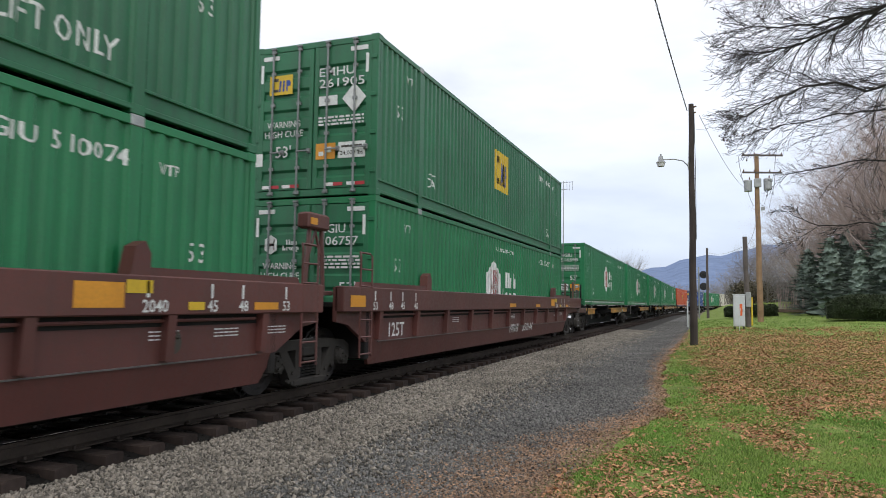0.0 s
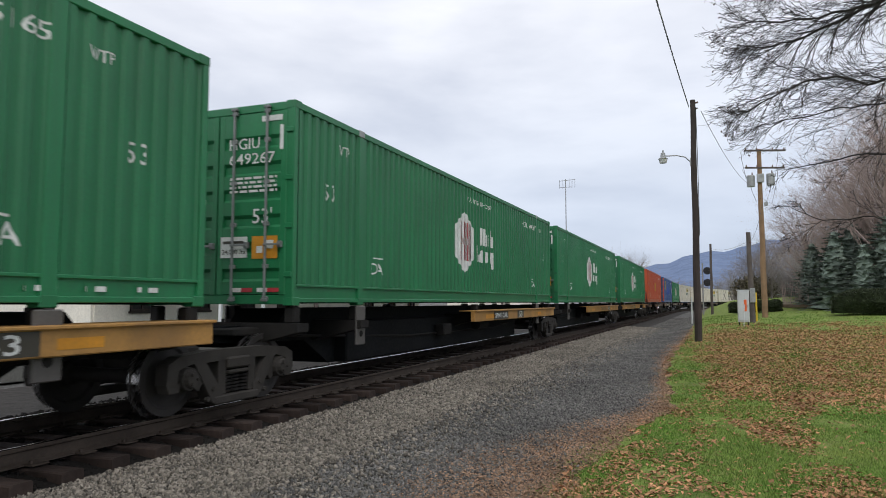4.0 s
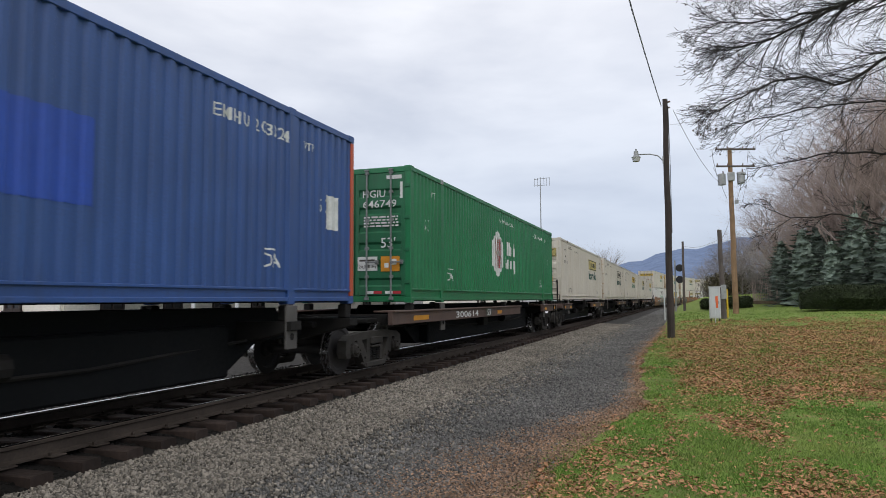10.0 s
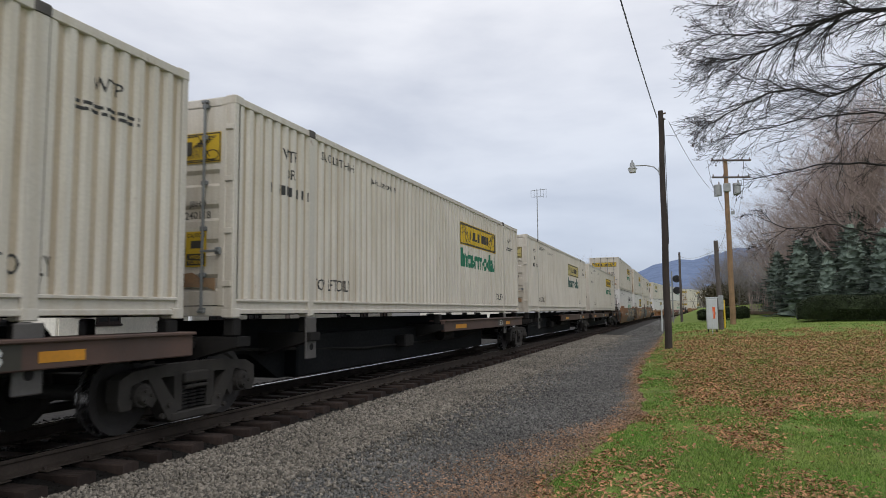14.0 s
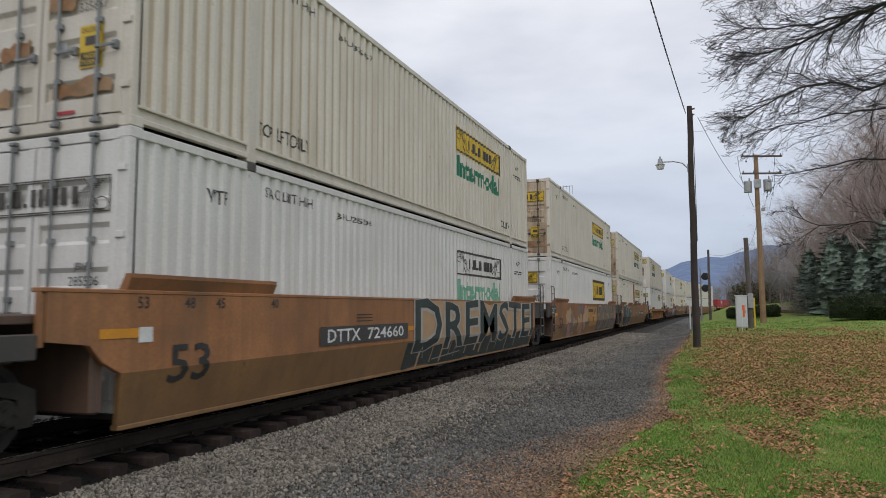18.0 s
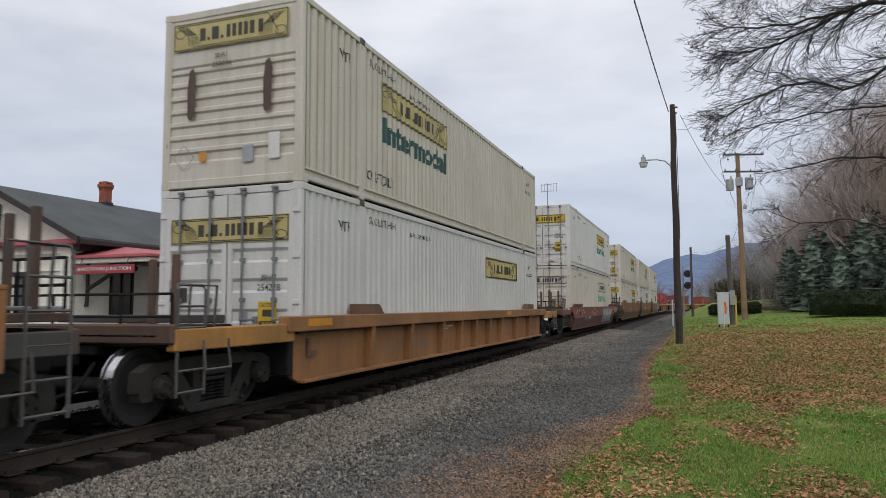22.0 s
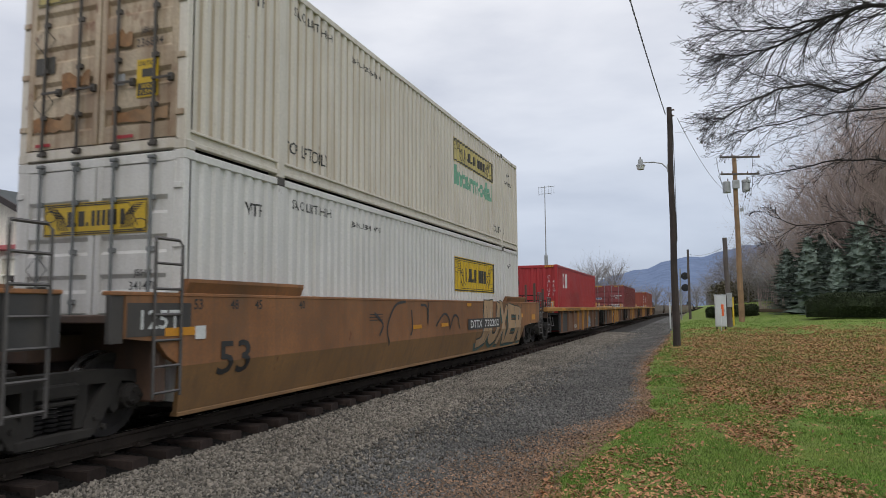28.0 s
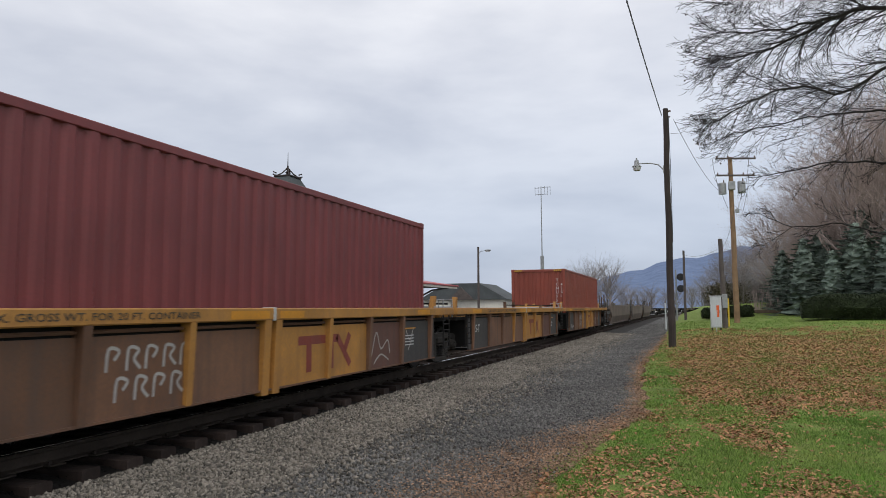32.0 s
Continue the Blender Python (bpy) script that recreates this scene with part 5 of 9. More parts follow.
            part("air_tank", Shape().tube([(-0.6, sy * (lw + 0.95), zt + 0.2), (0.5, sy * (lw + 0.95), zt + 0.2)], 0.16, 12), CHORD, car)
            grab = [(1.3, yb + sy * 0.45, zt), (1.3, yb + sy * 0.45, zt + 0.42), (0.95, yb + sy * 0.45, zt + 0.42), (0.95, yb + sy * 0.45, zt)]
            part("grab_iron", Shape().tube(grab, 0.018, 6), GALV, car)
    on = (lambda u, v: Vector((xo + (0.004 if style == "smooth" else -0.146 if style == "deep" else -0.086), u, v)))
    on_ch = (lambda u, v: Vector((xo + 0.040, u, v)))

    def put(words, hgt, u, v, mat, width=None, where=on):
        decal("lettering", shift2(lettering(words, hgt, width), u, v), mat, car, where)

    def bars(rects, mat, where=on, name="reflector"):
        for q in rects if name in ("reflector", "placard", "number_field") else (rects,):
            decal(name, slab2(list(q) if isinstance(q, list) else [q]), mat, car, where)
    rng = random.Random(int(s * 10))
    if extra:
        extra(car, lw, top, put, bars, on, on_ch, xo)
    return car


def spine_car(label, s, paint, beams, ends, number="", ladders=False, group="spine cars"):
    car = riding(thing("spine_car", label, "rail car", group), s)
    h = 16.154 / 2
    reach = [e[1] - 0.1 if e[0] == "joint" else e[1] + 1.2 for e in ends]
    sill = Shape().prism([(-reach[0] + 0.3, 0.98), (-h + 0.9, 0.98), (-h + 1.1, 1.21), (h - 1.1, 1.21), (h - 0.9, 0.98), (reach[1] - 0.3, 0.98), (reach[1] - 0.3, 0.76), (h - 1.6, 0.70), (h - 2.4, 0.27), (-h + 2.4, 0.27), (-h + 1.6, 0.70), (-reach[0] + 0.3, 0.76)], -0.46, 0.46)
    sill.box(-0.7, 0.7, -h + 2.6, h - 2.6, 0.27, 0.98, 0.03)
    part("centre_sill", sill, BLACK_SILL, car)
    for y in (-h + 0.15, -h + LIFT, 0.0, h - LIFT, h - 0.15):
        arm = Shape().prism([(-1.38, 1.02), (1.38, 1.02), (1.38, 0.90), (0.4, 0.66), (-0.4, 0.66), (-1.38, 0.90)], y - 0.14, y + 0.14, "xz")
        part("cross_arm", arm, STEEL_D, car)
        for sg in (-1, 1):
            pd = part("pedestal", Shape().box(*sorted((sg * 1.12, sg * 1.28)), y - 0.09, y + 0.09, 1.02, 1.255, 0.02), STEEL_D, car)
            if abs(abs(y) - h + LIFT) < 0.1:
                part("pedestal_plate", Shape().box(*sorted((sg * 1.27, sg * 1.31)), y - 0.15, y + 0.15, 0.62, 1.25, 0.012), IRON, pd)
                part("slot", Shape().disc((sg * 1.31, y, 0.80), 0, 0.055, 0.05, -0.006, 0.006, 10), STEEL_D, pd)
    for a, b in beams:
        for sg in (-1, 1):
            bm_ = Shape().box(*sorted((sg * 1.40, sg * 1.30)), a - h, b - h, 0.84, 1.10, 0.012).box(*sorted((sg * 1.45, sg * 1.0)), a - h, b - h, 1.08, 1.115, 0.008)
            beam = part("side_beam", bm_, paint, car)
            n = max(2, int((b - a) / 1.5))
            for i in range(n):
                y = a - h + (b - a) * (i + 0.5) / n
                part("bracket", Shape().prism([(sg * 0.4, 0.75), (sg * 0.4, 0.95), (sg * 1.3, 1.06), (sg * 1.3, 0.88)], y - 0.05, y + 0.05, "xz"), STEEL_D, car)
        w_ = b - a
        for q in ((a - h + w_ * 0.1, 0.90, a - h + min(w_ * 0.25, w_ * 0.1 + 0.9), 1.0), (a - h + w_ * 0.72, 0.90, a - h + w_ * 0.72 + 0.5, 1.0)):
            decal("reflector", slab2([q]), DECAL_O, car, lambda u, v: Vector((1.404, u, v)))
        if w_ > 4:
            at53 = a - h + w_ * (0.44 if number == "SPINE CAR" else 0.60)
            if number == "SPINE CAR":
                decal("number_field", slab2([(at53 - 2.3, 0.86, at53 - 0.95, 1.07)]), DECAL_BK, car, lambda u, v: Vector((1.404, u, v)))
                decal("lettering", shift2(lettering(number, 0.13, 1.15), at53 - 2.2, 0.90), DECAL_W, car, lambda u, v: Vector((1.408, u, v)))
            elif number:
                decal("lettering", shift2(lettering(number, 0.16, 1.9), a - h + w_ * 0.36, 0.88), DECAL_W if paint == SPINE_R else DECAL_BK, car, lambda u, v: Vector((1.404, u, v)))
            decal("number_field", slab2([(at53, 0.86, at53 + 0.7, 1.07)]), DECAL_BK, car, lambda u, v: Vector((1.404, u, v)))
            decal("lettering", shift2(lettering("53", 0.17, 0.34), at53 + 0.18, 0.88), DECAL_W, car, lambda u, v: Vector((1.408, u, v)))
    for sy, (kind, at), r in ((-1, ends[0], reach[0]), (1, ends[1], reach[1])):
        part("end_deck", Shape().box(-0.75, 0.75, *sorted((sy * (h - 0.4), sy * (r - 0.25))), 0.86, 0.96, 0.02), STEEL_D, car)
        if kind == "coupler":
            coupler(car, sy * (r - 0.35), sy)
            part("end_sill", Shape().box(-1.42, 1.42, *sorted((sy * (r - 0.35), sy * (r - 0.2))), 0.92, 1.12, 0.02), SPINE_R, car)
            ladder(car, 1.42, sy * (r - 0.35) - (0.45 if sy > 0 else 0), 0.3, 1.1, STEEL_D, 0.45, 3)
            railing(car, [(1.3, sy * (r - 0.3), 1.1), (0.6, sy * (r - 0.28), 1.1), (-0.4, sy * (r - 0.28), 1.1)], 0.42, STEEL_D)
            part("stand_pole", Shape().tube([(1.2, sy * (r - 0.3), 1.0), (1.2, sy * (r - 0.3), 2.2)], 0.035, 6).tube([(0.75, sy * (r - 0.3), 1.0), (0.75, sy * (r - 0.3), 2.05)], 0.03, 6), STEEL_D, car)
            if sy < 0:
                brake_wheel(car, 0.5, -r + 0.45, 1.45, STEEL_D)
            truck(car, sy * at)
        elif sy > 0:
            truck(car, at)
        if sy > 0:
            part("brake_cylinder", Shape().tube([(0.82, 1.2, 0.72), (0.82, 2.0, 0.72)], 0.13, 10).box(0.69, 0.95, -1.4, -0.9, 0.55, 0.82, 0.03), STEEL_D, car)
            part("brake_pipe", Shape().tube([(0.6, -h + 1, 0.80), (0.74, -3, 0.62), (0.74, 3, 0.60), (0.6, h - 1, 0.80)], 0.025, 5), STEEL_D, car)
    return car

# ---- the train, car by car (metres along it, measured to the end nearest the viewer) ----
UP = 0.28          # floor of a well over the rail
DECK = 1.262       # top of the spine cars' pedestals
HALF = 16.154 / 2


def marks_tall(car, lw, top, put, bars, on, on_ch, xo):
    """Size marks and notices of the oxide-red wells."""
    for u, wd in ((6.05, "2040"), (7.0, "45"), (7.55, "48"), (8.45, "53"), (-8.5, "53"), (-7.9, "48"), (-7.4, "45"), (-6.8, "40")):
        put(wd, 0.13, u, top - 0.35, DECAL_W, None, on_ch)
        bars([(u + 0.05, top - 0.2, u + 0.09, top - 0.04)], DECAL_W, on_ch, "size_bar")
    bars([(5.25, top - 0.30, 5.82, top - 0.06), (7.85, top - 0.33, 8.35, top - 0.24), (3.0, top - 0.32, 3.55, top - 0.24), (-0.1, top - 0.32, 0.55, top - 0.22), (-lw - 0.9, top - 0.3, -lw - 0.4, top - 0.12)], DECAL_O, on_ch)
    bars([(5.84, top - 0.16, 6.18, top - 0.03), (6.7, top - 0.33, 6.95, top - 0.24)], DECAL_Y, on_ch)
    for u in (lw - 2.1, lw - 1.1, lw - 0.1, -lw + 4.0, 0.45):
        bars([(u + q * 0.09, top - 0.56 - k * 0.04, u + q * 0.09 + 0.075, top - 0.545 - k * 0.04) for k in range(3) for q in range(5)], DECAL_W, on, "small_print")
    put("125T", 0.25, -lw + 0.75, 0.70, DECAL_W)
    put("53", 0.26, -1.6, 0.72, DECAL_W)
    bent = lambda u, v: Vector((xo - 0.084 - 0.08 * max(0.0, (0.64 - v) / 0.38), u, v))
    for wd, u, wide in (("WRWK", 0.30, 1.07), ("350144", 1.80, 1.24)):
        decal("lettering", shift2(lettering(wd, 0.24, wide), u, 0.48), DECAL_W, car, bent, across=(0.64,))
    decal("drain_hole", poly2([(lw - 1.72 + 0.10 * math.cos(k * 0.63), 0.86 + 0.13 * math.sin(k * 0.63)) for k in range(10)]), DECAL_BK, car, on)


def marks_brown(number, tag=None, num_at=-4.7, cap53=True):
    def go(car, lw, top, put, bars, on, on_ch, xo):
        for q in ((0.04, 0.92, 0.50, 1.0), (4.5, 0.92, 4.95, 1.0), (-1.62, 0.92, -1.15, 1.0), (1.9, 1.37, 2.25, 1.45), (lw - 0.85, 1.02, lw - 0.5, 1.14), (-lw - 0.15, 1.05, -lw + 0.45, 1.14)):
            decal("reflector", slab2([q]), DECAL_O, car, on_side(0.004))
        decal("lettering", shift2(lettering("53", 0.40, 0.62), -lw + 0.75, 0.56), DECAL_K, car, on_side(0.005), across=(CREASE,))
        if cap53:
            decal("number_field", slab2([(-lw - 0.68, 1.06, -lw + 0.25, 1.40)]), WELL_SOOT, car, on_side(0.003))
            put("125T", 0.20, -lw - 0.5, 1.13, DECAL_W, 0.58, on_side(0.007))
        if num_at is None:
            tag(car, lw, xo)
            return
        decal("number_field", slab2([(num_at, 0.79, num_at + 3.05, 1.06)]), WELL_SOOT, car, on_side(0.014))
        put("DTTX", 0.19, num_at + 0.2, 0.83, DECAL_W, 1.0, on_side(0.018))
        put(number, 0.19, num_at + 1.45, 0.83, DECAL_W, 1.4, on_side(0.018))
        for u, wd in ((-lw + 0.3, "53"), (-lw + 0.95, "48"), (-lw + 1.45, "45"), (-lw + 2.5, "40"), (5.75, "40"), (6.55, "45"), (7.05, "48"), (7.6, "53")):
            put(wd, 0.12, u, top - 0.17, DECAL_K)
        put("20", 0.11, 5.76, top - 0.31, DECAL_K)
        for u in (-3.6, 3.6, 7.0):
            decal("small_print", slab2([(u, 1.22 - k * 0.05, u + 0.55, 1.235 - k * 0.05) for k in range(3)]), DECAL_K, car, on_side(0.003))
        decal("placard", slab2([(-lw + 0.32, 1.0, -lw + 0.5, 1.15)]), DECAL_W, car, on_side(0.006))
        if tag:
            tag(car, lw, xo)
    return go


def tag_a(car, lw, xo):
    """Dark tall letters over tan, with drips."""
    rng = random.Random(3)
    spray(car, "graffiti_field", [wavy(-1.2, 7.9, 0.52, 1.46, rng, 0.07)], GRAF["sand"], 0.003)
    spray(car, "graffiti_field", [wavy(-1.6, 7.8, 0.18, 0.62, rng, 0.07)], GRAF["pine"], 0.005)
    spray(car, "graffiti_letters", [bend_words("DREMSTEI", -1.35, 7.9, 0.46, 1.50, 0.05, 0.03)], GRAF["silver"], 0.007)
    spray(car, "graffiti_letters", [bend_words("DREMSTEI", -1.30, 7.88, 0.48, 1.49, 0.014, 0.03)], GRAF["pine"], 0.010)
    drips = [stroke2([(u, 0.62), (u - 0.03, 0.42), (u - 0.05, 0.16 + rng.random() * 0.2)], rng.uniform(0.03, 0.10)) for u in (-0.9, -0.25, 0.3, 0.75, 1.1, 1.8, 2.5, 2.9, 3.6, 4.2, 5.1, 6.0)]
    spray(car, "graffiti_drip", drips, GRAF["sand"], 0.008)
    spray(car, "graffiti_line", [stroke2([(-1.0, 0.38), (-0.85, 0.58), (-0.72, 0.36)], 0.02), stroke2([(-0.2, 0.3), (1.4, 0.38)], 0.018)], GRAF["silver"], 0.011)


def tag_b(car, lw, xo):
    """Big taupe blocks edged in black and teal, pink behind."""
    rng = random.Random(7)
    for i in range(34):
        u, z, k = rng.uniform(-6.4, -1.2), rng.uniform(0.35, 1.3), rng.uniform(0.16, 0.42)
        q = [(u + k * (1 + 0.4 * rng.random()) * math.cos(a * 1.05 + i), max(0.22, min(1.46, z + 0.7 * k * (1 + 0.5 * rng.random()) * math.sin(a * 1.05 + i)))) for a in range(6)]
        spray(car, "graffiti_block", [poly2(q)], GRAF[("sand", "taupe", "rose", "sand", "grey")[i % 5]], 0.003 + 0.0003 * i)
    decal("paint_patch", slab2([(-1.4, 0.5, 1.25, 1.38)]), CHORD, car, on_side(0.002), across=(CREASE,))
    spray(car, "faded_mark", [stroke2([(-1.2, 1.2), (0.1, 1.2)], 0.14), stroke2([(0.0, 0.7), (0.75, 1.28)], 0.16)], SPINE_R, 0.004)
    spray(car, "graffiti_line", [stroke2([(-0.2, 0.95), (0.35, 1.0), (0.7, 1.12), (0.9, 0.98), (0.5, 0.9)], 0.03)], GRAF["white"], 0.006)
    spray(car, "graffiti_field", [wavy(1.25, 7.9, 0.22, 1.40, rng, 0.09)], GRAF["taupe"], 0.003)
    spray(car, "graffiti_field", [poly2([(u, 0.75), (u + 0.3, 1.25), (u + 0.5, 0.8)]) for u in (1.2, 3.0, 5.0, 7.4)], GRAF["rose"], 0.005)
    for i, (ch, u0, u1) in enumerate((("K", 1.5, 3.4), ("R", 3.55, 5.2), ("H", 5.4, 7.4))):
        w = u1 - u0
        spray(car, "graffiti_shadow", [bend_words(ch, u0 - 0.16, u1 - 0.12, 0.20, 1.38, 0.05, 0.04)], GRAF["teal"], 0.005)
        spray(car, "graffiti_outline", [bend_words(ch, u0 - 0.06, u1 + 0.06, 0.24, 1.48, 0.075, 0.04)], GRAF["black"], 0.008)
        spray(car, "graffiti_letter", [bend_words(ch, u0, u1, 0.29, 1.44, 0.05, 0.04)], GRAF["taupe"], 0.011)
        spray(car, "graffiti_line", [stroke2(curvy([(u0 - 0.2, 0.3), (u0 - 0.12, 0.8), (u0 - 0.26, 1.3)]), 0.06), stroke2([(u0 + 0.3 * w, 0.28), (u0 + 0.42 * w, 0.52), (u0 + 0.6 * w, 0.30)], 0.05)], GRAF["teal"], 0.013)
        spray(car, "graffiti_block", [poly2([(u0 + 0.42 * w, 0.30), (u0 + 0.46 * w, 0.52), (u0 + 0.58 * w, 0.50), (u0 + 0.56 * w, 0.28)])], GRAF["rose"], 0.014)
        spray(car, "graffiti_line", [stroke2([(u0 + 0.1 * w, 0.55 + 0.2 * q), (u0 + 0.35 * w, 0.58 + 0.2 * q)], 0.012) for q in range(4)], GRAF["grey"], 0.014)
    spray(car, "graffiti_block", [poly2([(u, z), (u + 0.42, z + 0.02), (u + 0.42, z + 0.1), (u, z + 0.09)]) for u, z in ((1.45, 0.94), (4.46, 0.92), (6.2, 0.95), (2.05, 1.36))], DECAL_O, 0.012)


def tag_c(car, lw, xo):
    """A dark green bulging form edged in white; a pale blue outline farther along."""
    rng = random.Random(12)
    for cu, cv, ru, rv in ((-6.6, 0.82, 1.1, 0.62), (-5.2, 0.78, 0.8, 0.60), (-4.15, 0.72, 0.85, 0.56)):
        b_ = bubble(cu, cv, ru, rv, rng)
        spray(car, "graffiti_outline", [stroke2(b_ + b_[:2], 0.06)], GRAF["white"], 0.008)
        spray(car, "graffiti_block", [poly2(b_)], GRAF["pine"], 0.005)
    leaf = [(-3.75, 1.12), (-3.5, 1.36), (-3.3, 1.32), (-3.25, 1.1), (-3.42, 1.02), (-3.5, 1.18)]
    drop = [(-3.3, 0.75), (-3.42, 0.98), (-3.2, 1.1), (-2.92, 0.98), (-3.02, 0.82), (-3.15, 0.72)]
    for q in (leaf, drop):
        spray(car, "graffiti_block", [poly2(curvy(q, True))], GRAF["pine"], 0.010)
        spray(car, "graffiti_outline", [stroke2(curvy(q, True), 0.04)], GRAF["white"], 0.012)
    spray(car, "graffiti_line", [stroke2([(-4.1, 0.35), (-3.75, 0.9)], 0.04), stroke2([(-4.0, 0.45), (-3.85, 0.5), (-3.95, 0.35), (-3.8, 0.32)], 0.03), stroke2([(-3.72, 0.5), (-3.7, 0.34), (-3.55, 0.36)], 0.03)], GRAF["white"], 0.013)
    for u0, u1 in ((-1.7, -0.75), (-0.75, 0.2), (0.2, 1.2), (1.15, 1.9)):
        b_ = bubble((u0 + u1) / 2, 0.92, (u1 - u0) * 0.52, 0.52, rng, wob=0.16)
        spray(car, "graffiti_outline", [stroke2(b_ + b_[:2], 0.035)], GRAF["cyan"], 0.004)
        c = (u0 + u1) / 2
        spray(car, "graffiti_line", [stroke2([(c - 0.2, 1.1), (c + 0.05, 0.8), (c + 0.2, 1.2)], 0.03)], GRAF["cyan"], 0.005)
    spray(car, "graffiti_line", [stroke2([(1.5 + i * 0.2, 0.62), (1.56 + i * 0.2, 0.76), (1.64 + i * 0.2, 0.6)], 0.018) for i in range(4)], GRAF["silver"], 0.004)


def tag_d(car, lw, xo):
    """Black looping scrawl and pale pointed forms."""
    rng = random.Random(21)
    loops = [[(-2.75, 0.66), (-2.85, 1.0), (-2.5, 1.38), (-2.0, 1.46)], [(-1.7, 1.3), (-1.65, 0.95), (-1.75, 0.8)], [(-1.2, 1.4), (-0.85, 1.35), (-0.8, 1.0), (-0.75, 1.45)], [(-0.3, 0.95), (0.2, 1.2), (0.55, 1.1), (0.6, 0.9)], [(0.6, 0.85), (0.9, 1.15), (1.2, 1.1), (1.3, 0.85)], [(-3.4, 1.25), (-3.05, 1.05), (-3.2, 0.85)]]
    spray(car, "graffiti_line", [stroke2(curvy(q), 0.05) for q in loops], GRAF["black"], 0.004)
    for k, ch in enumerate("JUXER"):
        u0, u1 = 2.8 + k * 1.0, 3.85 + k * 1.0
        spray(car, "graffiti_shadow", [bend_words(ch, u0 - 0.12, u1 + 0.02, 0.20, 1.36, 0.05, 0.06, 0.12, k)], GRAF["teal"], 0.004)
        spray(car, "graffiti_outline", [bend_words(ch, u0 - 0.03, u1 + 0.03, 0.26, 1.48, 0.075, 0.06, 0.12, k)], GRAF["pine"], 0.006)
        spray(car, "graffiti_letter", [bend_words(ch, u0, u1, 0.29, 1.45, 0.045, 0.06, 0.12, k)], GRAF["sand"], 0.009)
    shine = [stroke2(curvy([(u, 0.4 + 0.1 * (i % 3)), (u + 0.12, 0.8), (u + 0.05, 1.3)]), 0.03) for i, u in enumerate((3.2, 3.9, 4.5, 5.2, 5.9, 6.7, 7.3))]
    spray(car, "graffiti_line", shine, GRAF["silver"], 0.010)
    cracks = [stroke2([(u, 0.3), (u + 0.25, 0.75), (u + 0.1, 1.4)], 0.025) for u in (3.5, 4.6, 5.7, 6.6)]
    spray(car, "graffiti_outline", cracks, GRAF["pine"], 0.011)


def marks_maroon(car, lw, top, put, bars, on, on_ch, xo):
    decal("number_field", slab2([(-5.05, 0.56, -2.95, 0.76)]), WELL_SOOT, car, on_side(0.003), across=(CREASE,))
    put("DTTX", 0.15, -4.95, 0.59, DECAL_W, 0.6, on_side(0.007))
    put("890608", 0.15, -3.85, 0.59, DECAL_W, 0.85, on_side(0.007))
    for q in ((-5.51, 0.92, -5.06, 1.0), (-2.61, 0.92, -2.13, 1.0), (-0.6, 0.92, -0.2, 1.0), (1.5, 0.92, 1.8, 1.0), (-lw + 0.4, 0.92, -lw + 0.8, 1.0)):
        decal("reflector", slab2([q]), DECAL_O, car, on_side(0.004))
    for u, wd in ((-7.6, "48"), (-6.95, "45"), (-6.15, "40")):
        put(wd, 0.12, u, top - 0.2, DECAL_W, None, on_side(0.004))
        decal("size_bar", slab2([(u - 0.07, top - 0.26, u - 0.045, top - 0.06)]), DECAL_W, car, on_side(0.004))
    put("20", 0.12, -6.13, top - 0.36, DECAL_W, None, on_side(0.004))
    part("tie_bracket", Shape().box(xo, xo + 0.03, -6.69, -6.4, 0.85, 1.0, 0.01), WELL_SOOT, car)
    part("tie_bracket", Shape().box(xo, xo + 0.03, -0.6, -0.1, 1.02, 1.1, 0.01), WELL_SOOT, car)
    for u, v in ((-5.8, 1.08), (-2.0, 0.9), (-1.6, 0.84), (-1.5, 1.1)):
        decal("small_print", slab2([(u, v - k * 0.04, u + 0.45, v + 0.014 - k * 0.04) for k in range(2)]), DECAL_W, car, on_side(0.003))
    spray(car, "graffiti_line", [stroke2([(-4.95 + i * 0.3, 0.98), (-4.85 + i * 0.3, 1.14), (-4.75 + i * 0.3, 1.0), (-4.7 + i * 0.3, 1.12)], 0.025) for i in range(5)], WELL_UMBER, 0.003)
    decal("reflector", slab2([(lw + 0.02, 0.86, lw + 0.62, 1.12)]), DECAL_O, car, on_side(0.006))
    put("53", 0.17, lw - 1.35, 0.98, DECAL_W, None, on_side(0.006))
    decal("size_bar", slab2([(lw - 1.02, 0.94, lw - 0.985, 1.16)]), DECAL_W, car, on_side(0.006))
    decal("placard", slab2([(lw + 1.0, 0.92, lw + 1.2, 1.12)]), DECAL_W, car, on_side(0.006))
    decal("placard", slab2([(lw - 2.0, 0.84, lw - 1.8, 1.06)]), DECAL_W, car, on_side(0.006))
    part("tie_bracket", Shape().box(xo, xo + 0.04, lw - 0.75, lw - 0.40, 0.86, 0.95, 0.01), WELL_SOOT, car)
    ring = [(-2.35 + 0.14 * math.cos(k * 0.5), 0.72 + 0.14 * math.sin(k * 0.5)) for k in range(14)]
    spray(car, "chalk_ring", [stroke2(ring, 0.012)], DECAL_W, 0.003)
    rng = random.Random(33)
    spray(car, "graffiti_field", [wavy(2.2, 6.6, 0.3, 1.12, rng, 0.05)], GRAF["sky"], 0.003)
    for i in range(5):
        u = 2.5 + i * 0.8
        q = bubble(u + 0.35, 0.78, 0.42, 0.36, rng)
        spray(car, "graffiti_outline", [stroke2(q + q[:2], 0.05)], WELL_SOOT, 0.006)
        spray(car, "graffiti_block", [poly2(q)], GRAF["silver"], 0.005)


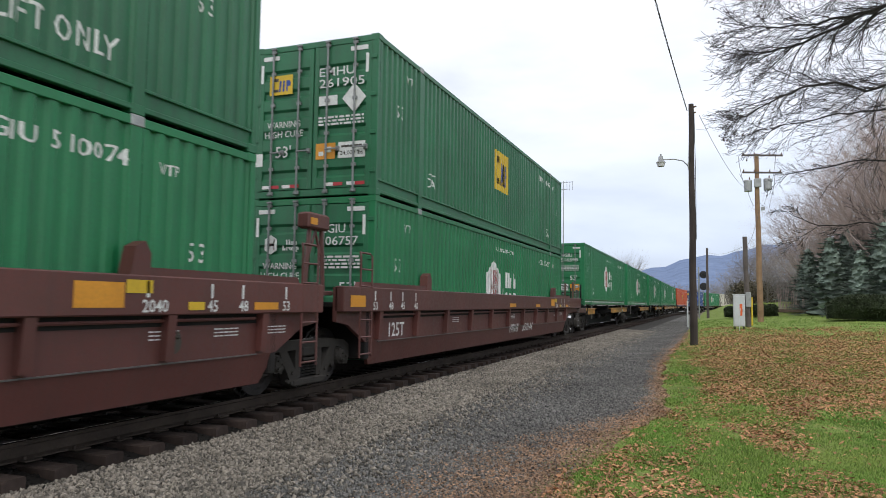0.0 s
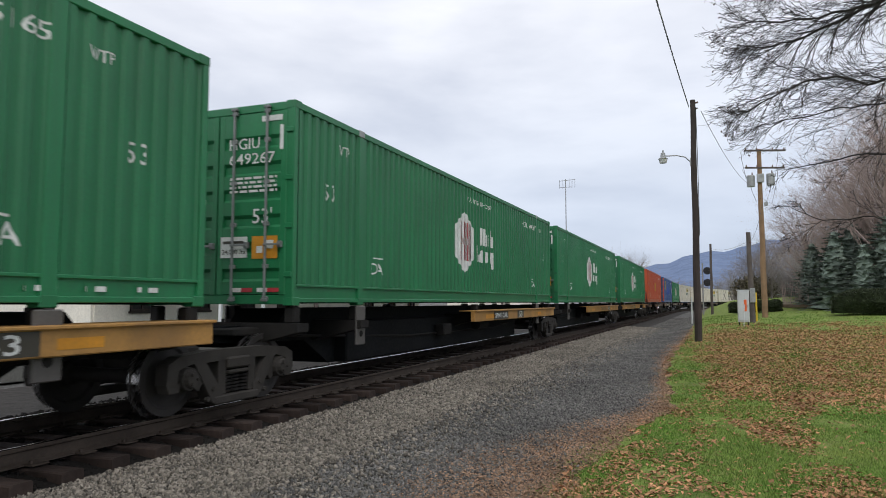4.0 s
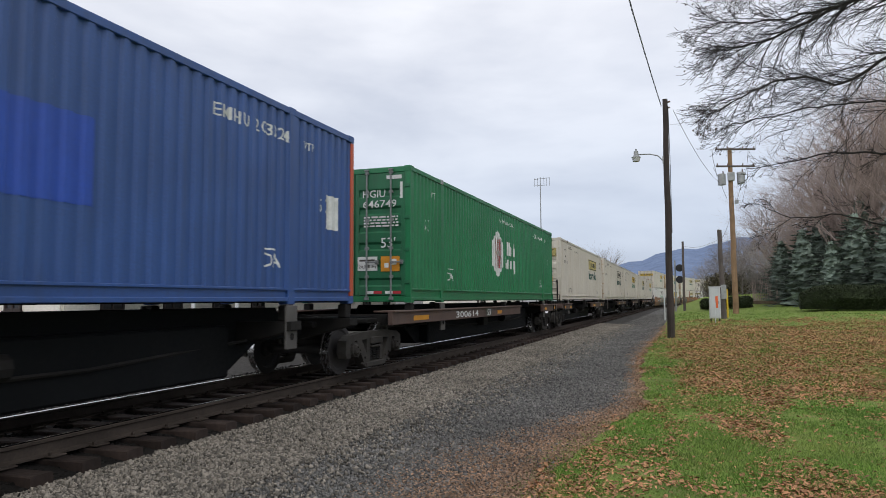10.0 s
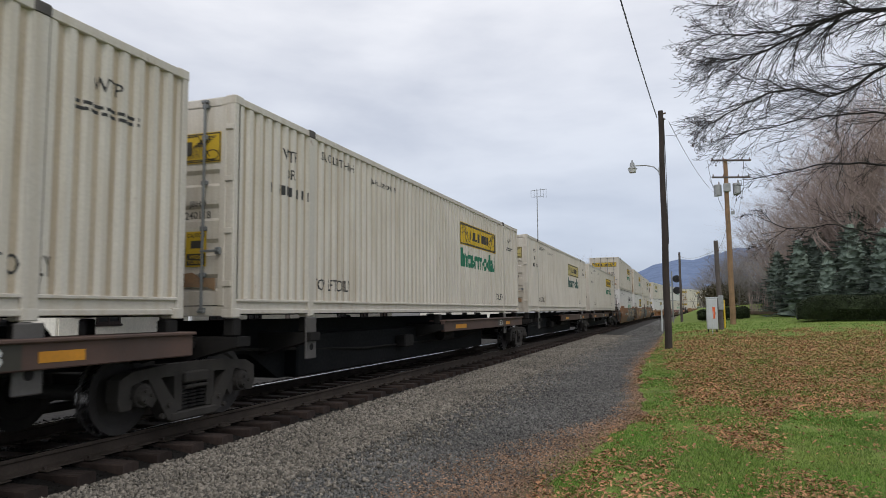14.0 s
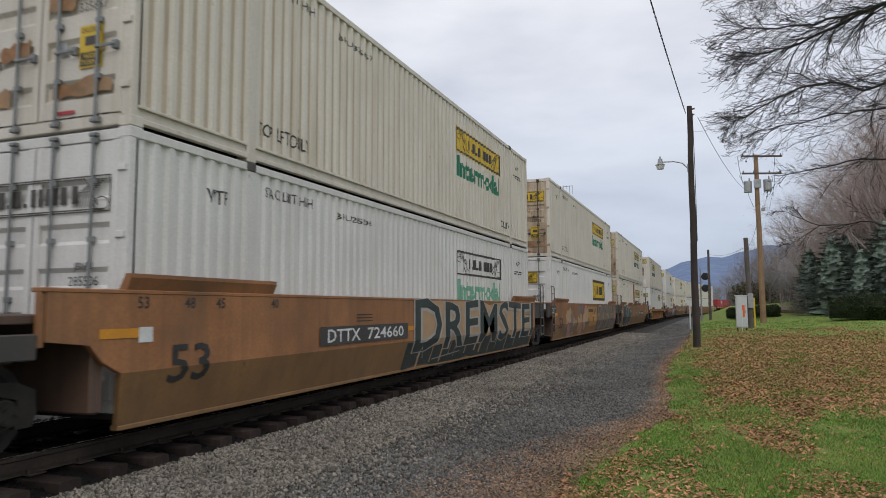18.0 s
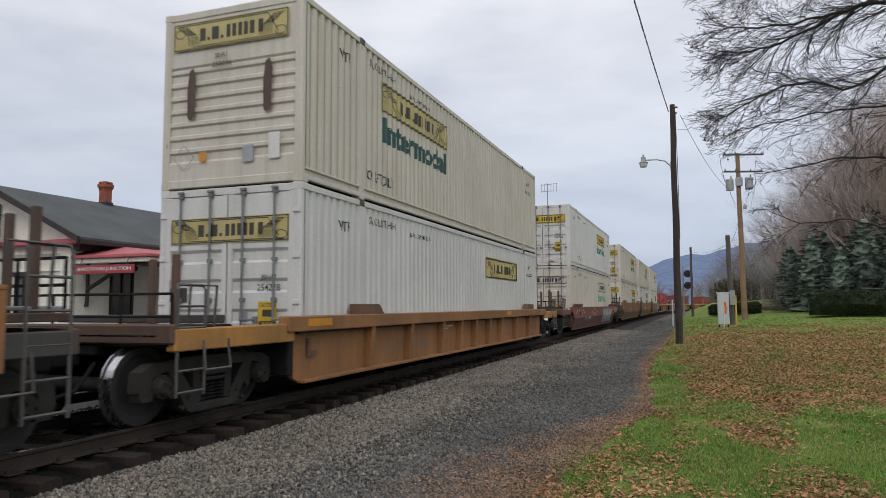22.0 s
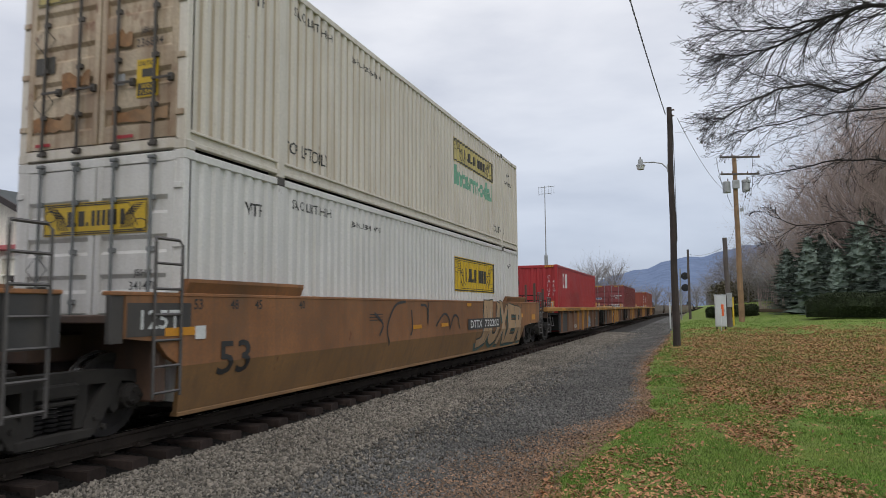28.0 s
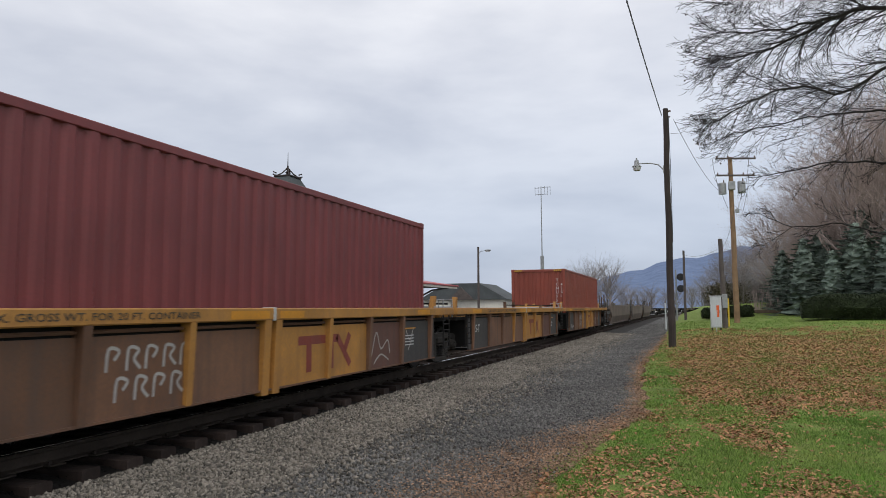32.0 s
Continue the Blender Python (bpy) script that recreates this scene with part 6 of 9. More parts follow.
def marks_deep(car, lw, top, put, bars, on, on_ch, xo):
    put("DTTX", 0.14, -5.12, 0.5, GRAF["taupe"], 0.8)
    put("456845", 0.14, -3.95, 0.5, GRAF["taupe"], 0.85)
    part("corner_bracket", Shape().box(xo - 0.15, xo - 0.11, -7.96, -7.89, 0.66, 0.86).box(xo - 0.15, xo - 0.11, -7.96, -7.7, 0.60, 0.67), WELL_RUST, car)
    decal("small_print", slab2([(-2.1, 0.85, -1.4, 0.87), (-2.1, 0.8, -1.7, 0.82)]), DECAL_W, car, on)
    for q in ((-8.2, top - 0.15, -7.5, top - 0.04), (3.0, top - 0.14, 3.5, top - 0.04)):
        decal("reflector", slab2([q]), DECAL_O, car, lambda u, v: Vector((xo + 0.033, u, v)))


def marks_forty(tag):
    def go(car, lw, top, put, bars, on, on_ch, xo):
        on_in = (lambda u, v: Vector((xo - 0.055, u, v)))
        put("52,200 LBS. MAX. GROSS WT. FOR 20 FT. CONTAINER", 0.085, -4.9, top - 0.12, DECAL_BK, 3.4, on_ch)
        for q in ((-0.95, top - 0.13, -0.12, top - 0.03), (0.12, top - 0.13, 0.75, top - 0.03), (-lw + 0.1, top - 0.13, -lw + 0.9, top - 0.03), (lw - 1.2, top - 0.13, lw - 0.5, top - 0.03)):
            decal("reflector", slab2([q]), DECAL_O, car, on_ch)
        for k in range(4):
            decal("small_print", slab2([(4.75, 0.78 - k * 0.06, 5.2, 0.8 - k * 0.06)]), DECAL_W, car, on_in)
        decal("small_print", slab2([(4.75, 0.92, 5.3, 0.945)]), DECAL_O, car, on_in)
        put("DTTX", 0.17, -3.0 - (2.4 if tag == 2 else 0), 0.36, DECAL_W, 0.45, on_in) if tag not in (1, 3) else put("125-T", 0.2, -lw + 0.4, 0.7, DECAL_W, None, on_in)
        put("741106", 0.17, -2.45 - (2.4 if tag == 2 else 0), 0.36, DECAL_W, 0.5, on_in) if tag not in (1, 3) else None
        lay = lambda lift: (lambda u, v: Vector((xo - 0.058 + lift, u, v)))
        if tag == 0:
            put("40", 0.3, 0.45, 0.62, GRAF["black"], 0.6, on_in)
            q = [(1.72, 0.30), (1.95, 0.62), (2.1, 0.86), (2.35, 0.93), (2.6, 0.82), (2.85, 0.7), (2.9, 0.5), (2.8, 0.42), (2.92, 0.30)]
            spray(car, "graffiti_block", [poly2(q)], GRAF["sky"], 0.002, lay)
            spray(car, "graffiti_outline", [stroke2(q, 0.03), stroke2([(1.75, 0.42), (2.2, 0.55), (2.8, 0.42)], 0.025), stroke2([(2.2, 0.32), (2.22, 0.48)], 0.02)], GRAF["black"], 0.004, lay)
        if tag == 1:
            smear = [(-1.52, 0.62), (-1.0, 0.60), (-0.72, 0.70), (-0.62, 0.86), (-0.95, 0.82), (-1.15, 0.95), (-1.5, 0.90)]
            spray(car, "paint_smear", [poly2(smear)], GRAF["white"], 0.002, lay)
            for k_, z in enumerate(([(0, 0.2), (0.05, 0), (0.1, 0.22)], [(0, 0), (0.06, 0.22), (0.12, 0)], [(0, 0.22), (0, 0), (0.1, 0.02)], [(0.1, 0.2), (0, 0.12), (0.1, 0)], [(0, 0), (0.02, 0.2), (0.1, 0.14), (0.02, 0.1), (0.11, 0)])):
                spray(car, "graffiti_line", [stroke2([(-0.88 + k_ * 0.13 + a, 0.80 + b * 1.1) for a, b in z], 0.028)], GRAF["white"], 0.004, lay)
            spray(car, "graffiti_line", [stroke2(curvy([(-0.92, 0.72), (-0.5, 0.80), (-0.25, 0.70)]), 0.03)], GRAF["white"], 0.004, lay)
        if tag in (1, 3):
            spray(car, "brand_mark", [slab2([(0.75, 0.80, 1.95, 0.93)]), slab2([(0.98, 0.40, 1.13, 0.80)]), slab2([(1.67, 0.40, 1.81, 0.80)]), stroke2([(1.92, 0.90), (2.38, 0.42)], 0.12), stroke2([(2.2, 0.68), (2.36, 0.92)], 0.12)], GRAF["red"], 0.002, lay)
            spray(car, "brand_mark", [stroke2([(1.88, 0.92), (2.12, 0.66), (1.9, 0.4)], 0.05)], WELL_SOOT, 0.004, lay)
        if tag == 2:
            for row, n_ in ((0.72, 5), (0.42, 4)):
                for i in range(n_):
                    u = -2.75 + i * 0.26 + (0.12 if n_ == 4 else 0)
                    z = [(u + 0.2 * rr, row + 0.22 * ss) for rr, ss in ((0, 0), (0.15, 1), (0.8, 0.9), (0.5, 0.5), (0.95, 0.05))][: 4 + i % 2]
                    spray(car, "graffiti_line", [stroke2(curvy(z), 0.035)], GRAF["silver"], 0.003, lay)
            spray(car, "brand_mark", [slab2([(0.75, 0.80, 1.95, 0.93)]), slab2([(0.98, 0.40, 1.13, 0.80)]), slab2([(1.67, 0.40, 1.81, 0.80)]), stroke2([(1.92, 0.90), (2.38, 0.42)], 0.12), stroke2([(2.2, 0.68), (2.36, 0.92)], 0.12)], GRAF["red"], 0.002, lay)
            spray(car, "graffiti_line", [stroke2(curvy(z), 0.03) for z in ([(3.15, 0.35), (3.4, 0.9), (3.6, 0.6), (3.9, 0.75), (4.0, 0.5)], [(3.3, 0.35), (3.6, 0.5), (3.95, 0.38)], [(4.8, 0.9), (5.0, 0.7), (5.2, 0.95)], [(4.9, 0.5), (5.1, 0.7)])], GRAF["silver"], 0.003, lay)
    return go


def load(s, z, *args, **kw):
    return riding(container(*args, **kw), s, z)


JOIN, COUP = "joint", "coupler"
OXIDE, BROWN = "oxide-red steel well car with white size marks", "weathered orange-brown well car with graffiti"
T_GREEN, T_JB = "green corrugated container with a white six-sided logo", "off-white corrugated container with a yellow name panel"
T_JBW = "clean white corrugated container with a yellow name panel"

# a pair of oxide wells with green containers stacked two high
well_car(OXIDE, -0.73, 16.154, WELL_MAROON, "ribbed", ((JOIN, 9.7), (JOIN, 9.78)), extra=marks_tall)
load(-0.73, UP, T_GREEN + ", in a well", GREEN, "hexa", number="HGIU 510074", logo="hexa", seed=1, door_paint=GREEN_D)
load(-0.73, UP + C_H, "green corrugated container stacked on another", GREEN_D, "hexa", number="EMHU 258113", logo="sq_green", seed=3)
well_car(OXIDE, 18.83, 16.154, WELL_MAROON, "ribbed", ((JOIN, 9.78), (COUP, 10.05)), extra=marks_tall)
load(18.83, UP, T_GREEN + ", in a well", GREEN, "hexa", number="HGIU 506757", logo="hexa", seed=5, door_paint=GREEN_D)
load(18.83, UP + C_H, "dull green container with a yellow square logo, stacked", GREEN_D, "hexa", number="EMHU 261905", logo="sq_green", seed=7)

# the brake stand at the joint of the oxide pair
stand = riding(thing("brake_stand", "rusty red hand-brake stand at the joint of the wells", "brake stand"), 9.0)
for y in (-0.16, 0.16):
    part("post", Shape().tube([(1.18, y * 1.6, 1.45), (1.18, y, 2.45)], 0.035, 6), WELL_MAROON, stand)
    part("brace", Shape().tube([(1.18, y, 2.0), (1.18, -y * 0.2, 2.42)], 0.022, 5), WELL_MAROON, stand)
part("gear_box", Shape().box(1.04, 1.26, -0.30, 0.30, 2.38, 2.62, 0.03), WELL_MAROON, stand)
part("reflector", Shape().box(1.262, 1.268, -0.26, -0.08, 2.44, 2.54), DECAL_O, stand, "orange reflector")
part("foot_bar", Shape().box(0.9, 1.28, -0.4, 0.4, 1.40, 1.47, 0.012), WELL_MAROON, stand)

# spine cars with single containers
SPINES = [  # middle, ends, beams, paint, number
    (40.36, ((COUP, 7.68), (JOIN, 8.8)), ((0.1, 2.3), (9.0, 16.1)), SPINE, "TTAX 653538"),
    (58.05, ((JOIN, 8.93), (JOIN, 8.96)), ((9.0, 16.2),), SPINE, "TTAX 653538"),
    (75.98, ((JOIN, 8.96), (JOIN, 8.7)), ((7.5, 16.2),), SPINE, "SPINE CAR"),
    (93.40, ((JOIN, 8.7), (JOIN, 9.2)), ((6.0, 16.2),), SPINE, "TTAX 653936"),
    (111.77, ((JOIN, 9.2), (COUP, 7.2)), ((0.5, 10.6), (14.0, 16.6)), SPINE, "TTAX 653936"),
    (130.60, ((COUP, 7.68), (JOIN, 10.5)), ((0.2, 2.4), (7.0, 17.0)), SPINE_R, "300614"),
    (151.40, ((JOIN, 10.3), (JOIN, 9.4)), ((-0.6, 9.5),), SPINE_R, "300614"),
    (170.20, ((JOIN, 9.4), (COUP, 7.2)), ((-1.2, 9.6), (13.5, 16.6)), SPINE_R, "300614"),
    (188.58, ((COUP, 7.68), (JOIN, 8.8)), ((0.0, 2.4), (10.0, 16.2)), SPINE_R, ""),
    (206.15, ((JOIN, 8.8), (JOIN, 8.55)), ((9.0, 16.2),), SPINE_R, ""),
    (223.20, ((JOIN, 8.55), (JOIN, 8.85)), ((8.0, 16.2),), SPINE_R, ""),
    (240.97, ((JOIN, 8.85), (JOIN, 8.85)), ((7.0, 16.2),), SPINE_R, ""),
    (258.75, ((JOIN, 8.85), (COUP, 7.2)), ((0.3, 10.0), (14.0, 16.4)), SPINE_R, ""),
]
for mid, ends_, beams_, paint_, num_ in SPINES:
    spine_car("black spine car with %s side beams" % ("yellow" if paint_ == SPINE else "rust-brown"), mid, paint_, beams_, ends_, num_)
for i, (mid, num_) in enumerate(((40.36, "HGIU 516598"), (58.05, "HGIU 515165"), (75.98, "HGIU 649267"), (93.40, "HGIU 650413"), (111.77, "HGIU 641341"))):
    load(mid, DECK, T_GREEN, GREEN, "hexa", number=num_, logo="hexa", seed=10 + i + (i > 0), door_paint=GREEN_D if i > 2 else GREEN)
load(130.60, DECK, "orange corrugated container with a yellow square logo", ORANGE, "hexa", number="EMHU 200245", logo="sq_orange", seed=21)
load(151.40, DECK, "blue corrugated container with orange posts and grimy doors", BLUE, "ribs", number="EMHU 203324", logo="sq_blue", seed=22, door_paint=BLUE_D, post_paint=ORANGE)
load(170.20, DECK, T_GREEN, GREEN, "hexa", number="HGIU 646749", logo="hexa", seed=23, door_paint=GREEN_D)
for i, (mid, num_, lg, pt) in enumerate(((188.58, "JBHU 239246", "plf", CREAM), (206.15, "JBHU 243535", "plf", CREAM), (223.20, "JBHU 240118", "ply", CREAM), (240.97, "JBHU 241570", "plf", CREAM), (258.75, "JBHU 310340", "ply", CREAM))):
    load(mid, DECK, T_JB, pt, "ribs", number=num_, logo=lg, seed=30 + i, door_paint=CREAM_D if i == 1 else pt, rod=BLACK_ROD if i < 2 else GREY_ROD)

# well cars with off-white containers stacked two high
DEEP, MAR = "single rust-orange well car with ribbed sides", "faded maroon well car with smooth sides"
STACKS = [  # middle, ends, paint, style, marks, label, lower (paint, logo, number), upper
    (279.75, ((COUP, 10.05), (JOIN, 9.74)), WELL_BROWN, "smooth", marks_brown("724660", tag_a, cap53=False), BROWN, (WHITE, "plw", "JBHU 285506"), (CREAM, "ply", "JBHU 325657")),
    (299.25, ((JOIN, 9.74), (JOIN, 9.70)), WELL_BROWN, "smooth", marks_brown("724660", tag_b, None), BROWN, (WHITE, "plb", "JBHU 283361"), (CREAM, "ply", "JBHU 377755")),
    (318.64, ((JOIN, 9.70), (COUP, 10.05)), WELL_BROWN, "smooth", marks_brown("724660", tag_c, 2.1), BROWN, (CREAM, "plf", "JBHU 244224"), (CREAM, "plf", "JBHU 254641")),
    (341.91, ((COUP, 9.75), (COUP, 9.9)), WELL_ORANGE, "deep", marks_deep, DEEP, (WHITE, "pln", "JBHU 254228"), (CREAM, "plfr", "JBHU 250036")),
    (365.52, ((COUP, 10.05), (COUP, 10.05)), WELL_ROSE, "smooth", marks_maroon, MAR, (CREAM, "plw", "JBHU 283567"), (WHITE, "ply", "JBHU 329778")),
    (388.88, ((COUP, 10.05), (JOIN, 9.67)), WELL_BROWN, "smooth", marks_brown("732202", None, cap53=False), BROWN.replace(" with graffiti", ""), (CREAM, "ply", "JBHU 308410"), (CREAM, "ply", "JBHU 308156")),
    (408.10, ((JOIN, 9.67), (JOIN, 9.55)), WELL_BROWN, "smooth", marks_brown("732202", None, cap53=False), BROWN.replace(" with graffiti", ""), (WHITE, "ply", "JBHU 331267"), (CREAM, "plg", "JBHU 236634")),
    (427.15, ((JOIN, 9.55), (COUP, 10.05)), WELL_BROWN, "smooth", marks_brown("732202", tag_d, 1.95), BROWN, (WHITE, "plb", "JBHU 341470"), (CREAM, "plg", "JBHU 236834")),
]
for i, (mid, ends_, paint_, style_, marks_, lab_, low_, up_) in enumerate(STACKS):
    # low_paint: a darker tone for the side below its fold
    well_car(lab_, mid, 16.154, paint_, style_, ends_, top=1.19 if style_ == "deep" else 1.21 if paint_ == WELL_ROSE else 1.50, extra=marks_,
             low_paint=WELL_UMBER if paint_ == WELL_ROSE else WELL_TAN, plates=((-3.9, -1.9), (-0.7, 1.2), (2.2, 4.2)) if i == 2 else ())
    for k, (pt, lg, num_) in enumerate((low_, up_)):
        grimy = (k == 1 and i in (1, 2, 7)) or i == 2
        rusty = i in (1, 2, 6, 7) and k == 1
        nm = T_JBW if pt == WHITE else T_JB
        if lg == "plw":
            nm = "off-white corrugated container with an outlined name panel"
        c = load(mid, UP + k * C_H, nm + (", stacked on another" if k else ", in a well"), pt, "ribs", number=num_, logo=lg, seed=60 + 2 * i + k,
                 door=not lg.endswith("r"), door_paint=CREAM_D if grimy else pt, rod=BLACK_ROD if rusty else GREY_ROD,
                 patch=(8.55, 0.26, 9.35, 2.76) if (i, k) == (2, 0) else None)
        if (i, k) == (6, 1):
            rs = random.Random(5)
            pr = side_profile(True)
            spots = []
            for q in range(22):
                cu, cv, r = rs.uniform(8.9, 11.6), rs.gauss(1.35, 0.25), rs.uniform(0.03, 0.13)
                spots.append([(cu + r * (1 + rs.uniform(-0.3, 0.3)) * math.cos(a * 0.79), cv + 1.5 * r * math.sin(a * 0.79)) for a in range(8)])
            decal("rust_spots", poly2(*spots), SPINE_R, c, lambda u, v: Vector((C_W / 2 - 0.012 + fold_at(pr, u - HALF) + 0.006, u - HALF, v)), [y + HALF for run in pr for y, _ in run])

# the articulated set for forty-foot boxes: three loaded wells, two empty
YB, RB, SB = WELL_ORANGE, WELL_RUST, WELL_SOOT
FORTY_BAYS = ((SB, RB, RB, RB, RB, RB, RB, SB), (SB, RB, RB, RB, CHORD, CHORD, WELL_UMBER, SB))
FORTY = "low articulated well car with a yellow top chord"
for i, mid in enumerate((448.50, 463.80, 479.15, 494.50, 509.94)):
    ends_ = ((COUP, 8.1) if i == 0 else (JOIN, 7.66), (COUP, 8.1) if i == 4 else (JOIN, 7.66))
    well_car(FORTY + (", empty" if i in (1, 3) else ""), mid, 12.192, WELL_RUST, "rib40", ends_, top=1.33, extra=marks_forty((0, 1, 2, 3, 2)[i]), chord_paint=CHORD, bays=FORTY_BAYS[min(i, 1)])
load(448.50, UP, "bright red corrugated container with white letters", RED, "iso", long=False, door=False, number="CAIU 787884 9", logo="letters", seed=90)
load(479.15, UP, "maroon corrugated container with white door lettering", MAROON, "iso", long=False, door=True, number="GAOU 664096", logo="doorlogo", seed=91)
load(509.94, UP, "brick-red corrugated container with plain sides", BROWNRED, "iso", long=False, door=False, number="TCNU 552071", logo="blank", seed=92)

# empty cars at the end of the train
for i, mid in enumerate((531.3, 550.7, 570.1)):
    well_car("empty grey-brown well car", mid, 16.154, WELL_GREY, "smooth", ((COUP, 10.05) if i == 0 else (JOIN, 9.7), (COUP, 10.05) if i == 2 else (JOIN, 9.7)))
for i in range(8):
    mid = 591.0 + i * 17.9
    spine_car("empty black spine car", mid, SPINE_R, ((0.5, 9.0),), ((COUP, 7.68) if i == 0 else (JOIN, 8.95), (JOIN, 8.95)))


def motions():
    """The train rolls past; its wheels turn."""
    times = [i * 1.0 for i in range(33)]
    for ob, s, z in RIDING:
        rows = []
        for t in times:
            x, y, a = along(s - travelled(t))
            rows.append((t, pose(x, y, RAIL_Z + z, 0, 0, a)))
        walk(ob, rows)
    first = WHEELS[0]
    rows = []
    for i in range(32 * FPS + 1):
        t = i / FPS
        rows.append((t, pose(0, first.location.y, WHEEL_R, math.degrees(travelled(t) / WHEEL_R) % 360.0)))
    walk(first, rows)
    second = next(w for w in WHEELS if abs(w.location.y - first.location.y) > 1)
    walk(second, [(t, Matrix.Translation((0, 1.78, 0)) @ m) for t, m in rows])
    acts = {}
    for w in (first, second):
        acts[round(w.matrix_basis.translation.y, 1)] = (w.animation_data.action, w.animation_data.action_slot)
    for w in WHEELS:
        if w in (first, second):
            continue
        w.rotation_mode = "QUATERNION"
        d = w.animation_data_create()
        d.action, d.action_slot = acts[round(w.location.y, 1)]

# ---- ground, ballast and track ----


def land(x, y):
    """Height of the ground."""
    rise = 0.55 * smoothstep(14, 46, y) * smoothstep(-3.2, 0.5, x)
    rise += 1.5 * smoothstep(44, 105, y) * smoothstep(-1, 5, x) + 0.3 * smoothstep(3, 9, x) * smoothstep(25, 48, y)
    return rise + 0.03 * noise.noise((x * 0.35, y * 0.35, 0)) * smoothstep(-2.5, -1, x) - 0.02


EDGE_Y = (4.0, 6.1, 8.4, 10.2, 11.7, 14.3, 17.2, 20.5, 25.5, 32.0, 48.0)
EDGE_X = (-1.42, -1.40, -1.33, -1.02, -0.82, -1.04, -1.24, -1.40, -1.37, -1.20, -1.25)


def ground_material():
    m = bpy.data.materials.new("lawn_and_gravel")
    m.use_nodes = True
    n, l = m.node_tree.nodes, m.node_tree.links
    b = n["Principled BSDF"]
    b.inputs["Roughness"].default_value = 0.95
    b.inputs["Specular IOR Level"].default_value = 0.2
    co = n.new("ShaderNodeTexCoord").outputs["Object"]
    sp = n.new("ShaderNodeSeparateXYZ")
    l.new(co, sp.inputs[0])

    def tex(scale, detail=5):
        t = n.new("ShaderNodeTexNoise")
        t.inputs["Scale"].default_value, t.inputs["Detail"].default_value = scale, detail
        l.new(co, t.inputs["Vector"])
        return t.outputs[0]

    def ramp(fac, *stops):
        r = n.new("ShaderNodeValToRGB")
        e = r.color_ramp.elements
        e[0].position, e[0].color = stops[0][0], (*stops[0][1], 1)
        e[1].position, e[1].color = stops[-1][0], (*stops[-1][1], 1)
        for p, c in stops[1:-1]:
            q = e.new(p)
            q.color = (*c, 1)
        l.new(fac, r.inputs[0])
        return r.outputs[0]

    def mix(f, a, c, kind="RGBA"):
        x = n.new("ShaderNodeMix")
        x.data_type = "RGBA"
        l.new(f, x.inputs[0])
        l.new(a, x.inputs[6])
        l.new(c, x.inputs[7])
        return x.outputs[2]

    def math_(op, a, c):
        x = n.new("ShaderNodeMath")
        x.operation = op
        for i, v in enumerate((a, c)):
            if isinstance(v, float):
                x.inputs[i].default_value = v
            else:
                l.new(v, x.inputs[i])
        return x.outputs[0]
    W, K = (1, 1, 1), (0, 0, 0)
    grass = ramp(tex(1.3), (0.25, (0.11, 0.17, 0.037)), (0.5, (0.175, 0.262, 0.049)), (0.75, (0.255, 0.31, 0.092)))
    thatch = ramp(tex(38, 8), (0.35, (0.26, 0.175, 0.10)), (0.65, (0.13, 0.18, 0.04)))
    grass = mix(ramp(tex(6, 8), (0.42, K), (0.75, (0.75,) * 3)), grass, thatch)
    stone = n.new("ShaderNodeTexVoronoi")
    stone.inputs["Scale"].default_value = 55
    l.new(co, stone.inputs["Vector"])
    s_col = ramp(stone.outputs["Color"], (0.0, (0.045, 0.045, 0.044)), (0.5, (0.120, 0.119, 0.114)), (1.0, (0.27, 0.265, 0.255)))
    dirt = ramp(tex(11, 8), (0.3, (0.12, 0.083, 0.058)), (0.7, (0.22, 0.155, 0.11)))
    gravel = mix(ramp(tex(0.8, 7), (0.55, K), (0.75, (0.6,) * 3)), s_col, dirt)
    bank = ramp(math_("DIVIDE", sp.outputs["Y"], 50.0), *[(y / 50, (x + 2,) * 3) for x, y in zip(EDGE_X, EDGE_Y)])
    off = math_("SUBTRACT", math_("ADD", sp.outputs["X"], 2.0), bank)
    edge = math_("ADD", off, math_("MULTIPLY", math_("SUBTRACT", tex(2.4, 6), 0.5), 0.7))
    border = ramp(math_("ADD", edge, 1.2), (0.0, K), (0.8, W))
    mixed = mix(border, gravel, mix(ramp(tex(2.2, 7), (0.4, K), (0.6, W)), gravel, dirt))
    lawn = ramp(math_("MULTIPLY", math_("ADD", edge, 0.26), 4.0), (0.0, K), (1.0, W))
    col = mix(lawn, mixed, grass)
    l.new(col, b.inputs["Base Color"])
    bp = n.new("ShaderNodeBump")
    bp.inputs["Strength"].default_value, bp.inputs["Distance"].default_value = 0.7, 0.03
    l.new(stone.outputs["Distance"], bp.inputs["Height"])
    l.new(bp.outputs[0], b.inputs["Normal"])
    return m


